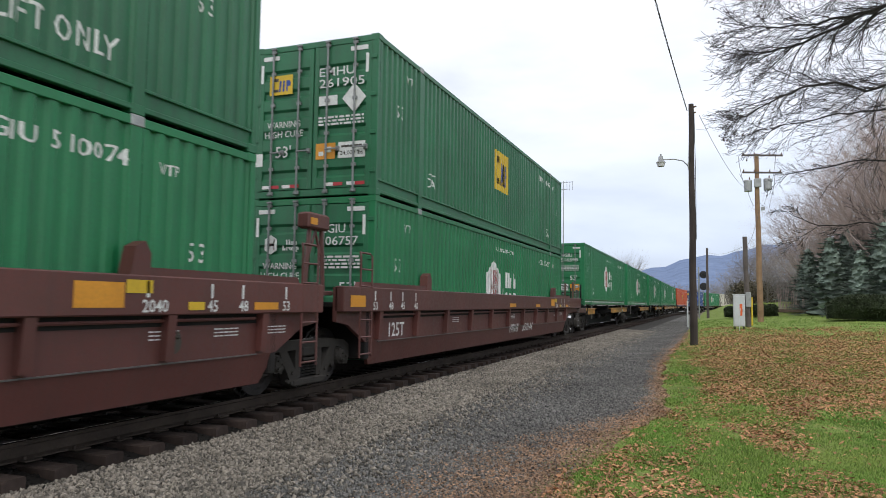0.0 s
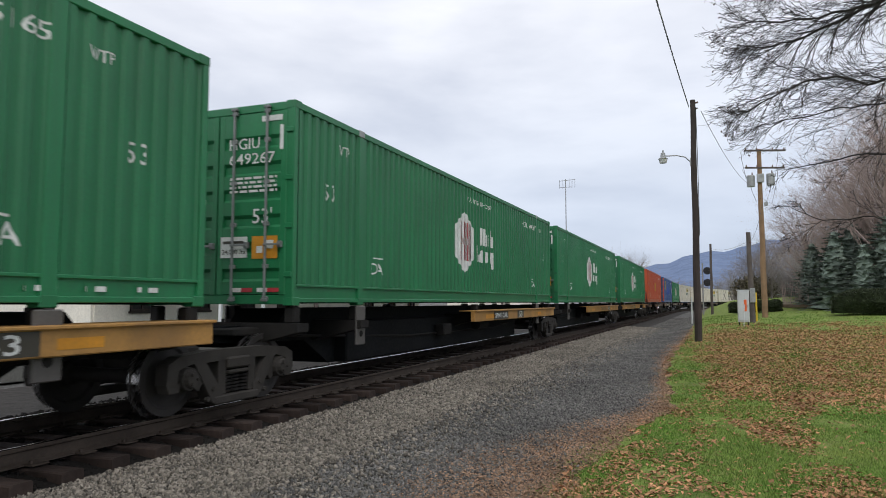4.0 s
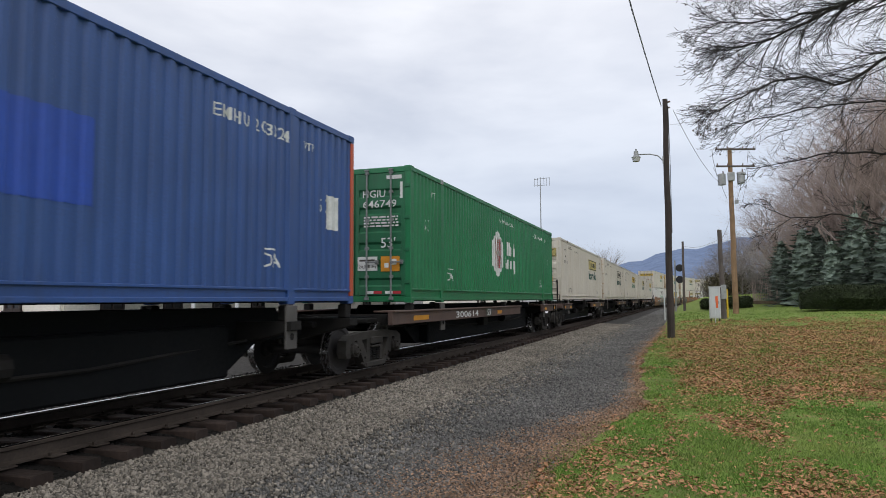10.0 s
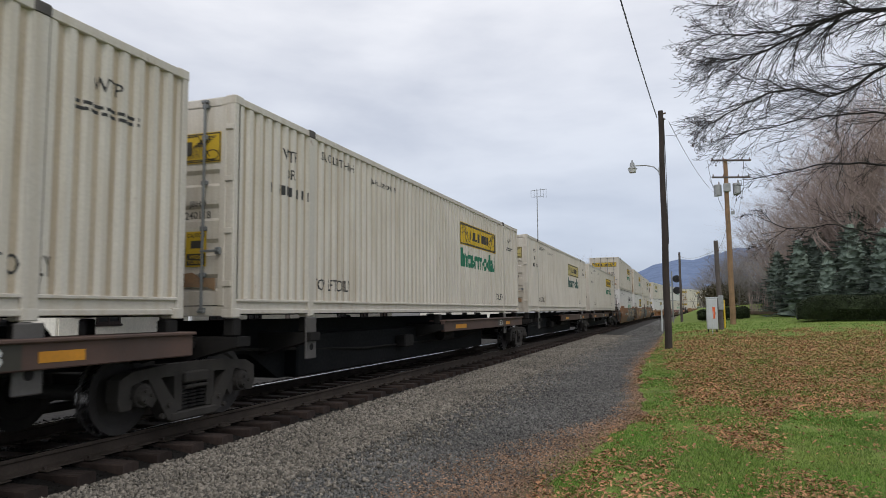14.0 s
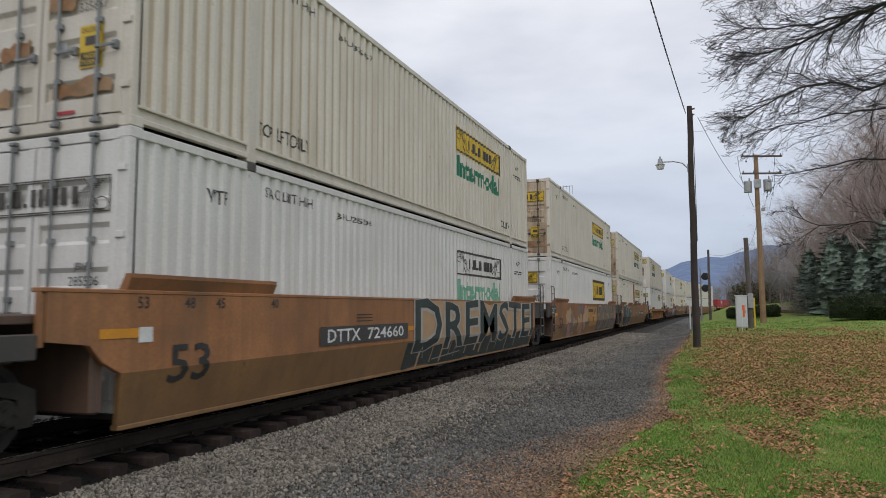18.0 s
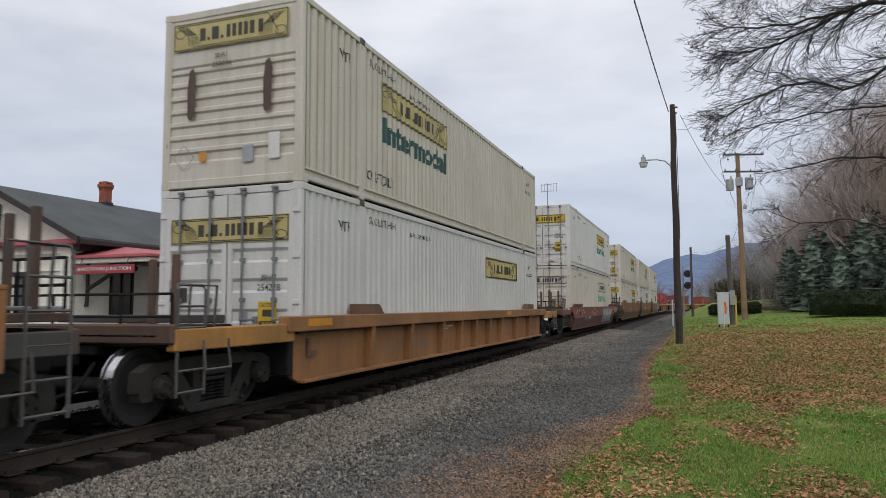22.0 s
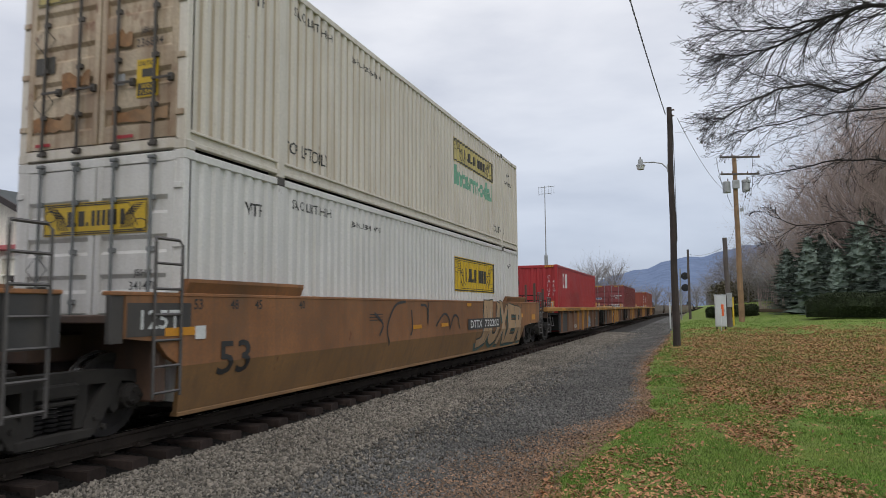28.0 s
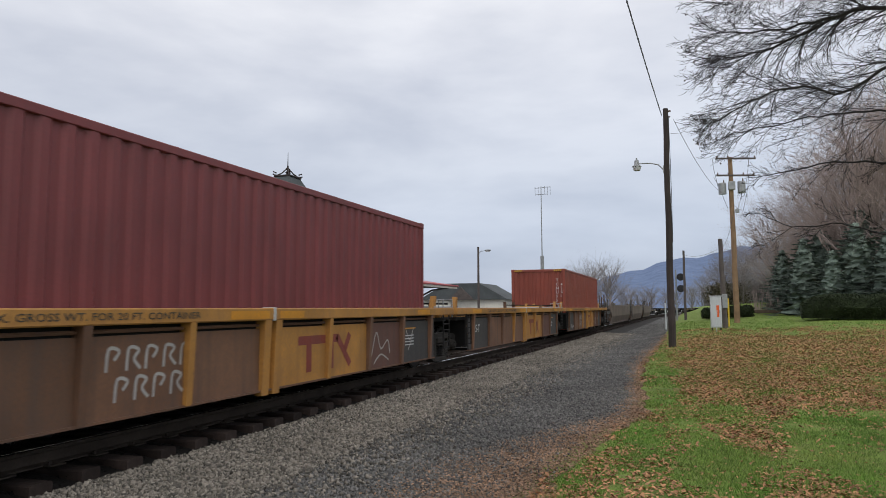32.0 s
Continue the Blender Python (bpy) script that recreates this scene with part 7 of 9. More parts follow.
def ground():
    xs = [-2500, -1200, -600, -300, -150, -80, -50, -30, -20, -14] + [-10 + i * 0.5 for i in range(61)] + [24, 30, 40, 60, 90, 150, 300, 600, 1200, 2500]
    ys = [-1500, -600, -200, -80, -30, -12, -4] + [i * 0.6 for i in range(120)] + [76, 82, 90, 100, 120, 150, 200, 300, 500, 900, 1600, 3000]
    sh = Shape()
    sh.v = [(x, y, land(x, y)) for y in ys for x in xs]
    k = len(xs)
    sh.f = [(j * k + i, j * k + i + 1, (j + 1) * k + i + 1, (j + 1) * k + i) for j in range(len(ys) - 1) for i in range(k - 1)]
    me = sh.mesh("ground")
    ob = part("ground", me, ground_material(), smooth=True)
    return tagged(ob, "lawn with fallen leaves beside a grey gravel strip", "ground", kind="structure")


ground()

# bed colour is kept dark to paint the shade in gaps between stones
BALLAST = material("ballast_stone_bed", (0.060, 0.056, 0.051), 0.95, vary=0.5, grain=26, bump=1.0, patch=5, blotch=(0.05, 0.045, 0.042), spec=0.2)
STONE = material("crushed_stone", (0.235, 0.218, 0.188), 0.9, vary=0.3, grain=40, bump=0.3, patch=0.6, island=0.65, spec=0.25)
# oil black, darkened further to hold the shade under the cars
CRIB = material("oily_ballast", (0.014, 0.013, 0.012), 0.9, vary=0.35, grain=40, bump=0.3, patch=4, island=0.5, spec=0.15)
GRIT = material("dark_grit", (0.158, 0.158, 0.153), 0.9, vary=0.3, grain=40, bump=0.2, patch=0.5, island=0.6, spec=0.25)


def path_points(s0, s1, straight=6.0, bent=3.0):
    out, s = [], s0
    while s < s1:
        out.append(s)
        s += straight if s < BEND_AT - straight else bent
    return out + [s1]


def swept(profile, s0, s1, closed=False):
    """A profile (offset to the right, height) carried along the track."""
    rings = []
    for s in path_points(s0, s1):
        x, y, a = along(s)
        c, sn = math.cos(radians(a)), math.sin(radians(a))
        rings.append([(x + o * c, y + o * sn, z) for o, z in profile])
    return Shape().skin(rings, caps=closed, closed=closed)


tie_top = RAIL_Z - 0.175
# strip reaches past the tie ends to paint in the cars' shade
oil = part("oily_ballast", swept([(-1.6, tie_top - 0.047), (-0.9, tie_top - 0.054), (0.7, tie_top - 0.054), (0.95, tie_top - 0.066), (1.22, tie_top - 0.10), (1.42, tie_top - 0.118)], -40, 430), CRIB, smooth=True)
tagged(oil, "ballast between the rails, black with oil and painted shade", "ballast", kind="structure")
bed = part("ballast_bed", swept([(-7.5, -0.03), (-3.0, 0.0), (-1.75, tie_top - 0.05), (-0.9, tie_top - 0.06), (0.7, tie_top - 0.06), (1.0, tie_top - 0.08), (1.35, tie_top - 0.13), (1.75, tie_top - 0.135), (2.4, -0.01), (3.4, -0.05)], -40, 430), BALLAST, smooth=True)
tagged(bed, "grey crushed-stone ballast bed under the rails", "ballast", kind="structure")

track = thing("railway_track", "railway track with worn bright rails on wooden ties", "track")
track["kind"] = "structure"
for g in (-0.7525, 0.7525):
    head = [(-0.036, -0.010), (-0.026, -0.002), (-0.012, 0.003), (0.0, 0.004), (0.012, 0.003), (0.026, -0.002), (0.036, -0.010), (0.036, -0.035), (0.010, -0.05), (0.009, -0.14), (0.07, -0.155), (0.07, -0.17), (-0.07, -0.17), (-0.07, -0.155), (-0.009, -0.14), (-0.010, -0.05), (-0.036, -0.035)]
    me = swept([(g + a, RAIL_Z - 0.004 + z) for a, z in head], -40, 430, True).mesh("rail")
    me.materials.append(RAILSIDE)
    me.materials.append(RAILHEAD)
    for p in me.polygons:
        if p.normal.z > 0.93 and p.center.z > RAIL_Z - 0.02:
            p.material_index = 1
    part("rail", me, RAILSIDE, track)
TIES = []
for k in range(3):
    rs = random.Random(k)
    t_ = Shape()
    n_ = 7
    rings = []
    for i in range(n_):
        x = -1.3 + 2.6 * i / (n_ - 1)
        a, b_ = 0.112 + rs.uniform(-0.008, 0.006), 0.112 + rs.uniform(-0.008, 0.006)
        zt = -rs.uniform(0, 0.012)
        rings.append([(x, -a, -0.17), (x, -a, zt - 0.012), (x, -a + 0.014, zt), (x, b_ - 0.014, zt), (x, b_, zt - 0.012), (x, b_, -0.17)])
    TIES.append(t_.skin(rings).mesh("tie"))
rs = random.Random(4)
s = 1.5
far_ties = Shape()
plates = Shape()
count = 0
while s < 420:
    x, y, a = along(s)
    if count < 300:
        part("tie", TIES[count % 3], TIE, track, m=pose(x + rs.uniform(-0.05, 0.05), y, tie_top + rs.uniform(-0.008, 0.004), 0, 0, a + rs.uniform(-1.2, 1.2)))
        for g in (-0.7525, 0.7525):
            plates.box(x + g - 0.17, x + g + 0.17, y - 0.09, y + 0.09, tie_top, tie_top + 0.016, 0.004)
            for dx, dy in ((-0.1, 0.05), (0.1, -0.05)):
                plates.box(x + g + dx - 0.014, x + g + dx + 0.014, y + dy - 0.014, y + dy + 0.014, tie_top + 0.014, tie_top + 0.045)
    else:
        m = pose(x, y, tie_top, 0, 0, a)
        c = [m @ Vector(p) for p in ((-1.3, -0.11, -0.1), (1.3, -0.11, -0.1), (1.3, 0.11, -0.1), (-1.3, 0.11, -0.1), (-1.3, -0.11, 0), (1.3, -0.11, 0), (1.3, 0.11, 0), (-1.3, 0.11, 0))]
        far_ties.add(c, [(4, 5, 6, 7), (0, 1, 5, 4), (1, 2, 6, 5), (2, 3, 7, 6), (3, 0, 4, 7)])
    count += 1
    s += 0.535
part("far_ties", far_ties, TIE, track)["kind"] = "stuff"
part("tie_plates", plates, RAILSIDE, track)["kind"] = "stuff"


def mesh_np(name, verts, faces):
    """A mesh of equal faces from arrays."""
    me = bpy.data.meshes.new(name)
    k = faces.shape[1]
    me.vertices.add(len(verts))
    me.vertices.foreach_set("co", verts.astype(np.float32).ravel())
    me.loops.add(faces.size)
    me.loops.foreach_set("vertex_index", faces.astype(np.int32).ravel())
    me.polygons.add(len(faces))
    me.polygons.foreach_set("loop_start", np.arange(0, faces.size, k, dtype=np.int32))
    me.update(calc_edges=True)
    me.validate()
    return me


OCTA_V = np.array([(1.2, 0, 0), (-1.2, 0, 0), (0, 1, 0), (0, -1, 0), (0, 0, 0.75), (0, 0, -0.75)], float)
OCTA_F = np.array([(0, 2, 4), (2, 1, 4), (1, 3, 4), (3, 0, 4), (2, 0, 5), (1, 2, 5), (3, 1, 5), (0, 3, 5)])
TETRA_V = np.array([(1, 1, 1), (1, -1, -1), (-1, 1, -1), (-1, -1, 1)], float)
TETRA_F = np.array([(0, 1, 2), (0, 3, 1), (0, 2, 3), (1, 3, 2)])


def stones(name, where, size, mat, label, seed, fine=False):
    """Angular stones: where is an array of places, size the half width of each."""
    rg = np.random.default_rng(seed)
    n = len(where)
    V, F = (TETRA_V, TETRA_F) if fine else (OCTA_V, OCTA_F)
    k = len(V)
    v = V[None] + rg.uniform(-0.42, 0.42, (n, k, 3))
    v *= (size[:, None] * rg.uniform(0.65, 1.35, (n, 3)))[:, None, :]
    q = rg.normal(size=(n, 4)) * (1, 0.6, 0.6, 1)
    q /= np.linalg.norm(q, axis=1, keepdims=True)
    w, x, y, z = q.T
    R = np.stack([1 - 2 * (y * y + z * z), 2 * (x * y - z * w), 2 * (x * z + y * w), 2 * (x * y + z * w), 1 - 2 * (x * x + z * z), 2 * (y * z - x * w), 2 * (x * z - y * w), 2 * (y * z + x * w), 1 - 2 * (x * x + y * y)], 1).reshape(n, 3, 3)
    v = np.einsum("nij,nkj->nki", R, v) + where[:, None, :]
    f = (F[None] + k * np.arange(n)[:, None, None]).reshape(-1, 3)
    ob = part(name, mesh_np(name, v.reshape(-1, 3), f), mat)
    return tagged(ob, label, "gravel", kind="stuff")


def bed_height(x):
    o = x - TRACK_X
    return np.interp(o, [-7.5, -3.0, -1.75, -0.9, 0.7, 1.0, 1.35, 1.75, 2.4, 3.4, 6], [-0.03, 0.0, tie_top - 0.05, tie_top - 0.06, tie_top - 0.06, tie_top - 0.08, tie_top - 0.13, tie_top - 0.135, -0.01, -0.02, -0.02])


rg = np.random.default_rng(11)


def spread(n, x0, x1, y0, y1, power=1.6):
    """Places in a strip, thinner with the distance."""
    y = y0 + (y1 - y0) * rg.random(n) ** power
    return np.stack([rg.uniform(x0, x1, n), y, np.zeros(n)], 1)


p = spread(112000, TRACK_X + 1.34, -3.75, 3.2, 46, 1.8)
p[:, 0] += np.where(rg.random(len(p)) < 0.15, rg.uniform(0, 1.2, len(p)), 0)
p[:, 2] = bed_height(p[:, 0]) + rg.uniform(0.0, 0.030, len(p))
stones("ballast_stones", p, rg.uniform(0.010, 0.024, len(p)) * (1 + p[:, 1] / 50), STONE, "loose grey ballast stones beside the track", 1)
p = spread(11000, TRACK_X - 2.6, TRACK_X + 1.5, 3.0, 34, 1.8)
p[:, 2] = bed_height(p[:, 0]) + 0.002
stones("crib_stones", p, rg.uniform(0.018, 0.036, len(p)), CRIB, "dark ballast stones between the ties", 2)
p = spread(90000, -3.95, -0.9, 4.2, 44, 1.8)
far = spread(26000, -3.95, -1.0, 15, 75, 1.3)
p = np.concatenate([p, far])
p = p[p[:, 0] < np.interp(p[:, 1], EDGE_Y, EDGE_X) + 0.05 - rg.random(len(p)) * np.interp(p[:, 1], [4, 7.5, 8.6, 10, 12, 14], [1.3, 1.25, 0.9, 0.6, 0.3, 0.1])]
p[:, 2] = [land(x, y) + 0.002 for x, y in p[:, :2]]
stones("gravel_grit", p, rg.uniform(0.006, 0.015, len(p)) * (1 + p[:, 1] / 40), GRIT, "fine dark gravel of the trackside lane", 3, True)

# ---- lawn and leaves ----
GRASS = material("grass_blades", (0.135, 0.27, 0.045), 0.75, vary=0.3, grain=3, bump=0, patch=0.7, island=0.5, second=(0.215, 0.285, 0.07), spec=0.25)
LEAF = material("fallen_leaves", (0.44, 0.235, 0.125), 0.75, vary=0.3, grain=20, bump=0.1, patch=1, island=0.5, spec=0.2)
LITTER = material("crumbled_leaf_litter", (0.31, 0.205, 0.137), 0.85, vary=0.3, grain=20, bump=0.1, patch=1, island=0.6, spec=0.2)


def lawn_edge(y):
    return float(np.interp(y, EDGE_Y, EDGE_X)) + 0.05 * math.sin(y * 2.3 + 1) + 0.03 * math.sin(y * 7.0)


def grass():
    rs_ = np.random.default_rng(5)
    V = []
    for count_, y0, y1, wid, hgt in ((100000, 4.6, 12, 0.0042, 0.030), (70000, 12, 26, 0.008, 0.036), (22000, 26, 60, 0.018, 0.05)):
        y = y0 + (y1 - y0) * rs_.random(count_)
        x = -1.55 + (y * 0.27 + 2.4) * rs_.random(count_)
        for px, py, a, b, c in zip(x, y, rs_.random(count_), rs_.random(count_), rs_.random(count_)):
            d = px - lawn_edge(py)
            if d < -0.12 * a or d < 0.25 and b > 0.3 + 2.4 * max(d, 0):
                continue
            tuft = noise.noise((px * 1.1, py * 0.9, 3))
            if tuft < -0.2 and b < 0.75:
                continue
            z = land(px, py) - 0.004
            t = a * 6.283
            dx, dy = wid * math.cos(t), wid * math.sin(t)
            h = hgt * (0.5 + b) * (1.0 + 0.8 * max(tuft, -0.4))
            V += [(px - dx, py - dy, z), (px + dx, py + dy, z), (px + h * 1.6 * (c - 0.5) + dy, py + h * 1.4 * (a - 0.5), z + h)]
    V = np.array(V)
    ob = part("grass", mesh_np("grass", V, np.arange(len(V)).reshape(-1, 3)), GRASS)
    tagged(ob, "short green lawn grass, uneven and damp", "grass", kind="stuff")


# drifts of leaves and bare green spots on the lawn: place, half widths, weight
DRIFTS = ((0.45, 14.6, 0.7, 1.5, 0.5), (0.7, 9.8, 0.35, 1.2, 0.75), (0.95, 7.2, 0.35, 1.1, 0.6), (2.6, 14.8, 1.2, 1.8, 0.5), (-0.55, 11.3, 0.3, 0.5, 0.7), (1.15, 12.4, 0.3, 0.8, 0.6), (0.35, 6.9, 0.35, 0.35, 0.3),
          (0.2, 8.4, 0.45, 1.0, -0.6), (0.74, 12.9, 0.28, 0.8, -0.5), (1.8, 11.0, 0.6, 1.6, -0.9), (4.1, 18.4, 0.5, 1.2, -0.9), (-0.8, 13.6, 0.35, 1.8, -0.6), (1.6, 8.4, 0.3, 0.9, -0.3))


def leaf_cover(x, y):
    """How thickly leaves lie at a place."""
    d = x - lawn_edge(y)
    if d < 0:
        return 0.0
    yw = y + 3.4 * noise.noise((x * 0.45, y * 0.12, 5)) + 1.6 * noise.noise((x * 1.3, y * 0.4, 8))
    c = 0.98 * smoothstep(11.0, 15.0, yw) * smoothstep(0.5, 1.6, d) * (1 - smoothstep(27, 42, y)) + 0.13
    for cx_, cy_, rx_, ry_, k in DRIFTS:
        q = ((x - cx_) / rx_) ** 2 + ((y - cy_) / ry_) ** 2
        if q < 6:
            c += k * math.exp(-q)
    c += 0.75 * noise.noise((x * 0.8, y * 0.4, 7)) + 0.6 * noise.noise((x * 2.6, y * 1.7, 2))
    return max(0.035, min(1.0, c))


def leaves():
    rs_ = random.Random(9)
    V, F = [], []
    ring = ((1.15, 0.0), (0.35, 0.6), (-0.5, 0.5), (-0.95, 0.0), (-0.5, -0.5), (0.35, -0.6))
    for _ in range(190000):
        y = 4.6 + 37 * rs_.random() ** 1.5
        x = -1.6 + (y * 0.27 + 2.6) * rs_.random()
        if rs_.random() > leaf_cover(x, y):
            continue
        z = land(x, y) + rs_.uniform(0.004, 0.024)
        r = rs_.uniform(0.012, 0.035) * (0.80 + y / 60)
        a, tx, ty = rs_.uniform(0, 6.28), rs_.gauss(0, 0.28), rs_.gauss(0, 0.28)
        curl = rs_.uniform(-0.3, 0.9)
        wide = rs_.uniform(0.5, 1.1)
        o = len(V)
        for u, w in ring:
            w *= wide
            X, Y = r * (u * math.cos(a) - w * math.sin(a)), r * (u * math.sin(a) + w * math.cos(a))
            V.append((x + X, y + Y, z + tx * X + ty * Y + curl * abs(w) * r))
        F += [(o, o + 1, o + 2), (o, o + 2, o + 3), (o, o + 3, o + 4), (o, o + 4, o + 5)]
    ob = part("fallen_leaves", mesh_np("fallen_leaves", np.array(V), np.array(F)), LEAF)
    tagged(ob, "dry brown fallen leaves scattered over the lawn", "leaves", kind="stuff")


def litter():
    """Crumbs of leaf and earth along the edge between the gravel and the lawn."""
    rg_ = np.random.default_rng(21)
    n = 90000
    y = 4.4 + 34 * rg_.random(n) ** 2.6
    wide = np.interp(y, [4, 7.5, 8.6, 10, 12, 14, 18, 24, 40], [1.3, 1.25, 0.95, 0.65, 0.4, 0.28, 0.3, 0.45, 0.5])
    d = -wide * rg_.random(n) ** 0.95 * rg_.uniform(0.5, 1.35, n) + 0.18
    x = np.array([lawn_edge(q) for q in y]) + d
    r = rg_.uniform(0.005, 0.015, n) * (1 + y / 30)
    a = rg_.uniform(0, 6.28, n)
    c, s_ = np.cos(a) * r, np.sin(a) * r
    z = rg_.uniform(0.004, 0.018, n) + np.array([land(*q) for q in zip(x, y)])
    t = rg_.normal(0, 0.35, (n, 3)) * r[:, None]
    P = np.stack([np.stack([x + c, y + s_, z + t[:, 0]], 1), np.stack([x - 0.7 * s_, y + 0.7 * c, z + t[:, 1]], 1), np.stack([x - c, y - s_, z + t[:, 2]], 1), np.stack([x + 0.6 * s_, y - 0.6 * c, z], 1)], 1)
    ob = part("leaf_litter", mesh_np("leaf_litter", P.reshape(-1, 3), np.arange(4 * n).reshape(-1, 4)), LITTER)
    tagged(ob, "brown crumbled leaf litter along the gravel's edge", "leaves", kind="stuff")


grass()
leaves()
litter()

# ---- poles, wires, signal, cabinet ----
POLE_DARK = material("creosoted_pole", (0.048, 0.036, 0.031), 0.85, vary=0.35, grain=14, bump=0.4, patch=2, streak=0.3, dirt=(0.09, 0.07, 0.06))
POLE_TAN = material("tan_pole_wood", (0.29, 0.18, 0.10), 0.85, vary=0.25, grain=14, bump=0.35, patch=2, streak=0.4, dirt=(0.16, 0.10, 0.06))
POLE_GREY = material("weathered_pole_wood", (0.115, 0.095, 0.085), 0.85, vary=0.3, grain=14, bump=0.35, patch=2)
CABINET = material("pale_grey_cabinet", (0.55, 0.57, 0.58), 0.45, vary=0.08, grain=30, bump=0.04, streak=0.2, dirt=(0.3, 0.29, 0.27), patch=2)
BLACK = material("black_enamel", (0.018, 0.018, 0.02), 0.5, vary=0.2, bump=0.05)
WIRE = material("black_wire", (0.02, 0.02, 0.022), 0.6, vary=0.1, bump=0)
GLASS_LENS = material("lamp_glass", (0.55, 0.56, 0.55), 0.25, vary=0.1, bump=0)
YELLOW_POST = material("yellow_plastic", (0.62, 0.42, 0.03), 0.5, vary=0.1, bump=0.02)
ORANGE_TAPE = material("orange_plastic", (0.75, 0.13, 0.03), 0.5, vary=0.1, bump=0.02)
PORCELAIN = material("brown_porcelain", (0.10, 0.05, 0.035), 0.3, vary=0.1, bump=0)


def round_pole(th, r0, r1, h, mat, lean=(0, 0), name="pole"):
    n = 9
    pts = [(lean[0] * (i / n) + 0.012 * math.sin(i * 1.7), lean[1] * (i / n), -0.3 + (h + 0.3) * i / n) for i in range(n + 1)]
    return part(name, Shape().tube(pts, [r0 + (r1 - r0) * i / n for i in range(n + 1)], 14), mat, th, smooth=False)


lp = place(thing("street_lamp", "dark wooden pole with a curved-arm street lamp", "street lamp"), -0.62, 28.2, land(-0.5, 28.2))
H1 = 9.46 - land(-0.5, 28.2)
round_pole(lp, 0.145, 0.098, H1, POLE_DARK, (0.02, 0))
az = 7.30 - land(-0.5, 28.2)
part("lamp_arm", Shape().tube([(-0.1, 0, az - 0.28), (-0.3, -0.02, az - 0.06), (-0.6, -0.04, az + 0.02), (-1.0, -0.05, az + 0.03), (-1.08, -0.05, az + 0.03)], 0.025, 6).box(-0.13, -0.08, -0.05, 0.05, az - 0.4, az - 0.1, 0.01), GALV, lp)
hd = part("lamp_head", Shape().disc((-1.12, -0.05, az), 2, 0.10, 0.085, -0.02, 0.16, 12).disc((-1.12, -0.05, az), 2, 0.19, 0.12, -0.08, -0.02, 14).disc((-1.12, -0.05, az), 2, 0.035, 0.03, 0.16, 0.26, 8), GALV, lp, "grey metal lamp head")
part("lens", Shape().disc((-1.12, -0.05, az), 2, 0.13, 0.17, -0.24, -0.08, 14), GLASS_LENS, hd)
part("insulator", Shape().tube([(0.1, 0, H1 - 0.12), (0.22, 0, H1 - 0.10)], 0.035, 8).tube([(0.12, 0, H1 - 0.35), (0.2, 0, H1 - 0.33)], 0.03, 8), PORCELAIN, lp)
part("cable_riser", Shape().tube([(0.13, -0.06, H1 - 0.3), (0.15, -0.06, az - 0.2), (0.15, -0.07, 4.0)], 0.012, 4), WIRE, lp)

up = place(thing("utility_pole", "tan wooden utility pole with two crossarms and transformers", "utility pole"), 3.15, 52.0, land(3.1, 52))
H2 = 12.15 - land(3.1, 52)
round_pole(up, 0.20, 0.14, H2, POLE_TAN, (-0.05, 0))
for z, w_ in ((H2 - 0.12, 1.35), (H2 - 1.32, 1.3)):
    arm = part("crossarm", Shape().box(-w_, w_, -0.16, -0.06, z - 0.06, z + 0.06, 0.01), POLE_GREY, up, m=pose(0, 0, 0, 0, 1.5, 12))
    for x in (-w_ + 0.1, -0.5, 0.5, w_ - 0.1):
        part("insulator", Shape().disc((x, -0.11, z), 2, 0.045, 0.035, 0.06, 0.2, 8), PORCELAIN, arm)
for x, zt in ((-0.62, 0.0), (0.62, 0.05)):
    t_ = part("transformer", Shape().disc((x, -0.1, H2 - 2.6 + zt), 2, 0.26, 0.26, 0, 0.72, 16).disc((x, -0.1, H2 - 2.6 + zt), 2, 0.28, 0.24, 0.70, 0.78, 16), GALV, up, "grey cylindrical transformer")
    part("bushing", Shape().disc((x + 0.1, -0.1, H2 - 1.82 + zt), 2, 0.05, 0.03, 0, 0.22, 8), PORCELAIN, t_)
for k_, (x, x2, z0, z1) in enumerate(((-1.2, -0.62, -0.1, -1.8), (1.15, 0.66, -0.1, -1.75), (-1.15, -0.5, -1.35, -1.8), (-0.62, 0.0, -2.65, -3.4), (0.62, 0.05, -2.6, -3.4), (1.1, 0.2, -1.4, -3.6))):
    mid = (x + x2) / 2
    part("jumper_cable", Shape().tube([(x, -0.14, H2 + z0), (x + 0.1 * (x2 - x), -0.2, H2 + z0 * 0.6 + z1 * 0.4), (mid, -0.22, H2 + min(z0, z1) - 0.25), (x2, -0.15, H2 + z1)], 0.014, 4), WIRE, up)
part("fuse_box", Shape().box(-0.25, 0.22, -0.3, -0.14, H2 - 2.35, H2 - 1.75, 0.03).box(0.16, 0.42, -0.2, 0.0, H2 - 3.95, H2 - 3.7, 0.03), GALV, up)

sp_ = place(thing("utility_pole", "short weathered wooden service pole with meter box", "utility pole"), 1.92, 42.0, land(1.92, 42))
H3 = 5.5 - land(2.2, 42)
round_pole(sp_, 0.15, 0.12, H3, POLE_GREY, (-0.10, 0))
part("meter_box", Shape().box(-0.12, 0.16, -0.28, -0.12, 1.1, 1.9, 0.02), GALV, sp_)
part("insulator", Shape().tube([(-0.1, 0, H3 - 0.6), (0.02, -0.12, H3 - 0.55)], 0.05, 8), PORCELAIN, sp_)

tp = place(thing("utility_pole", "thin dark wooden pole with one small crossarm", "utility pole"), -0.25, 69.0, land(-0.2, 69))
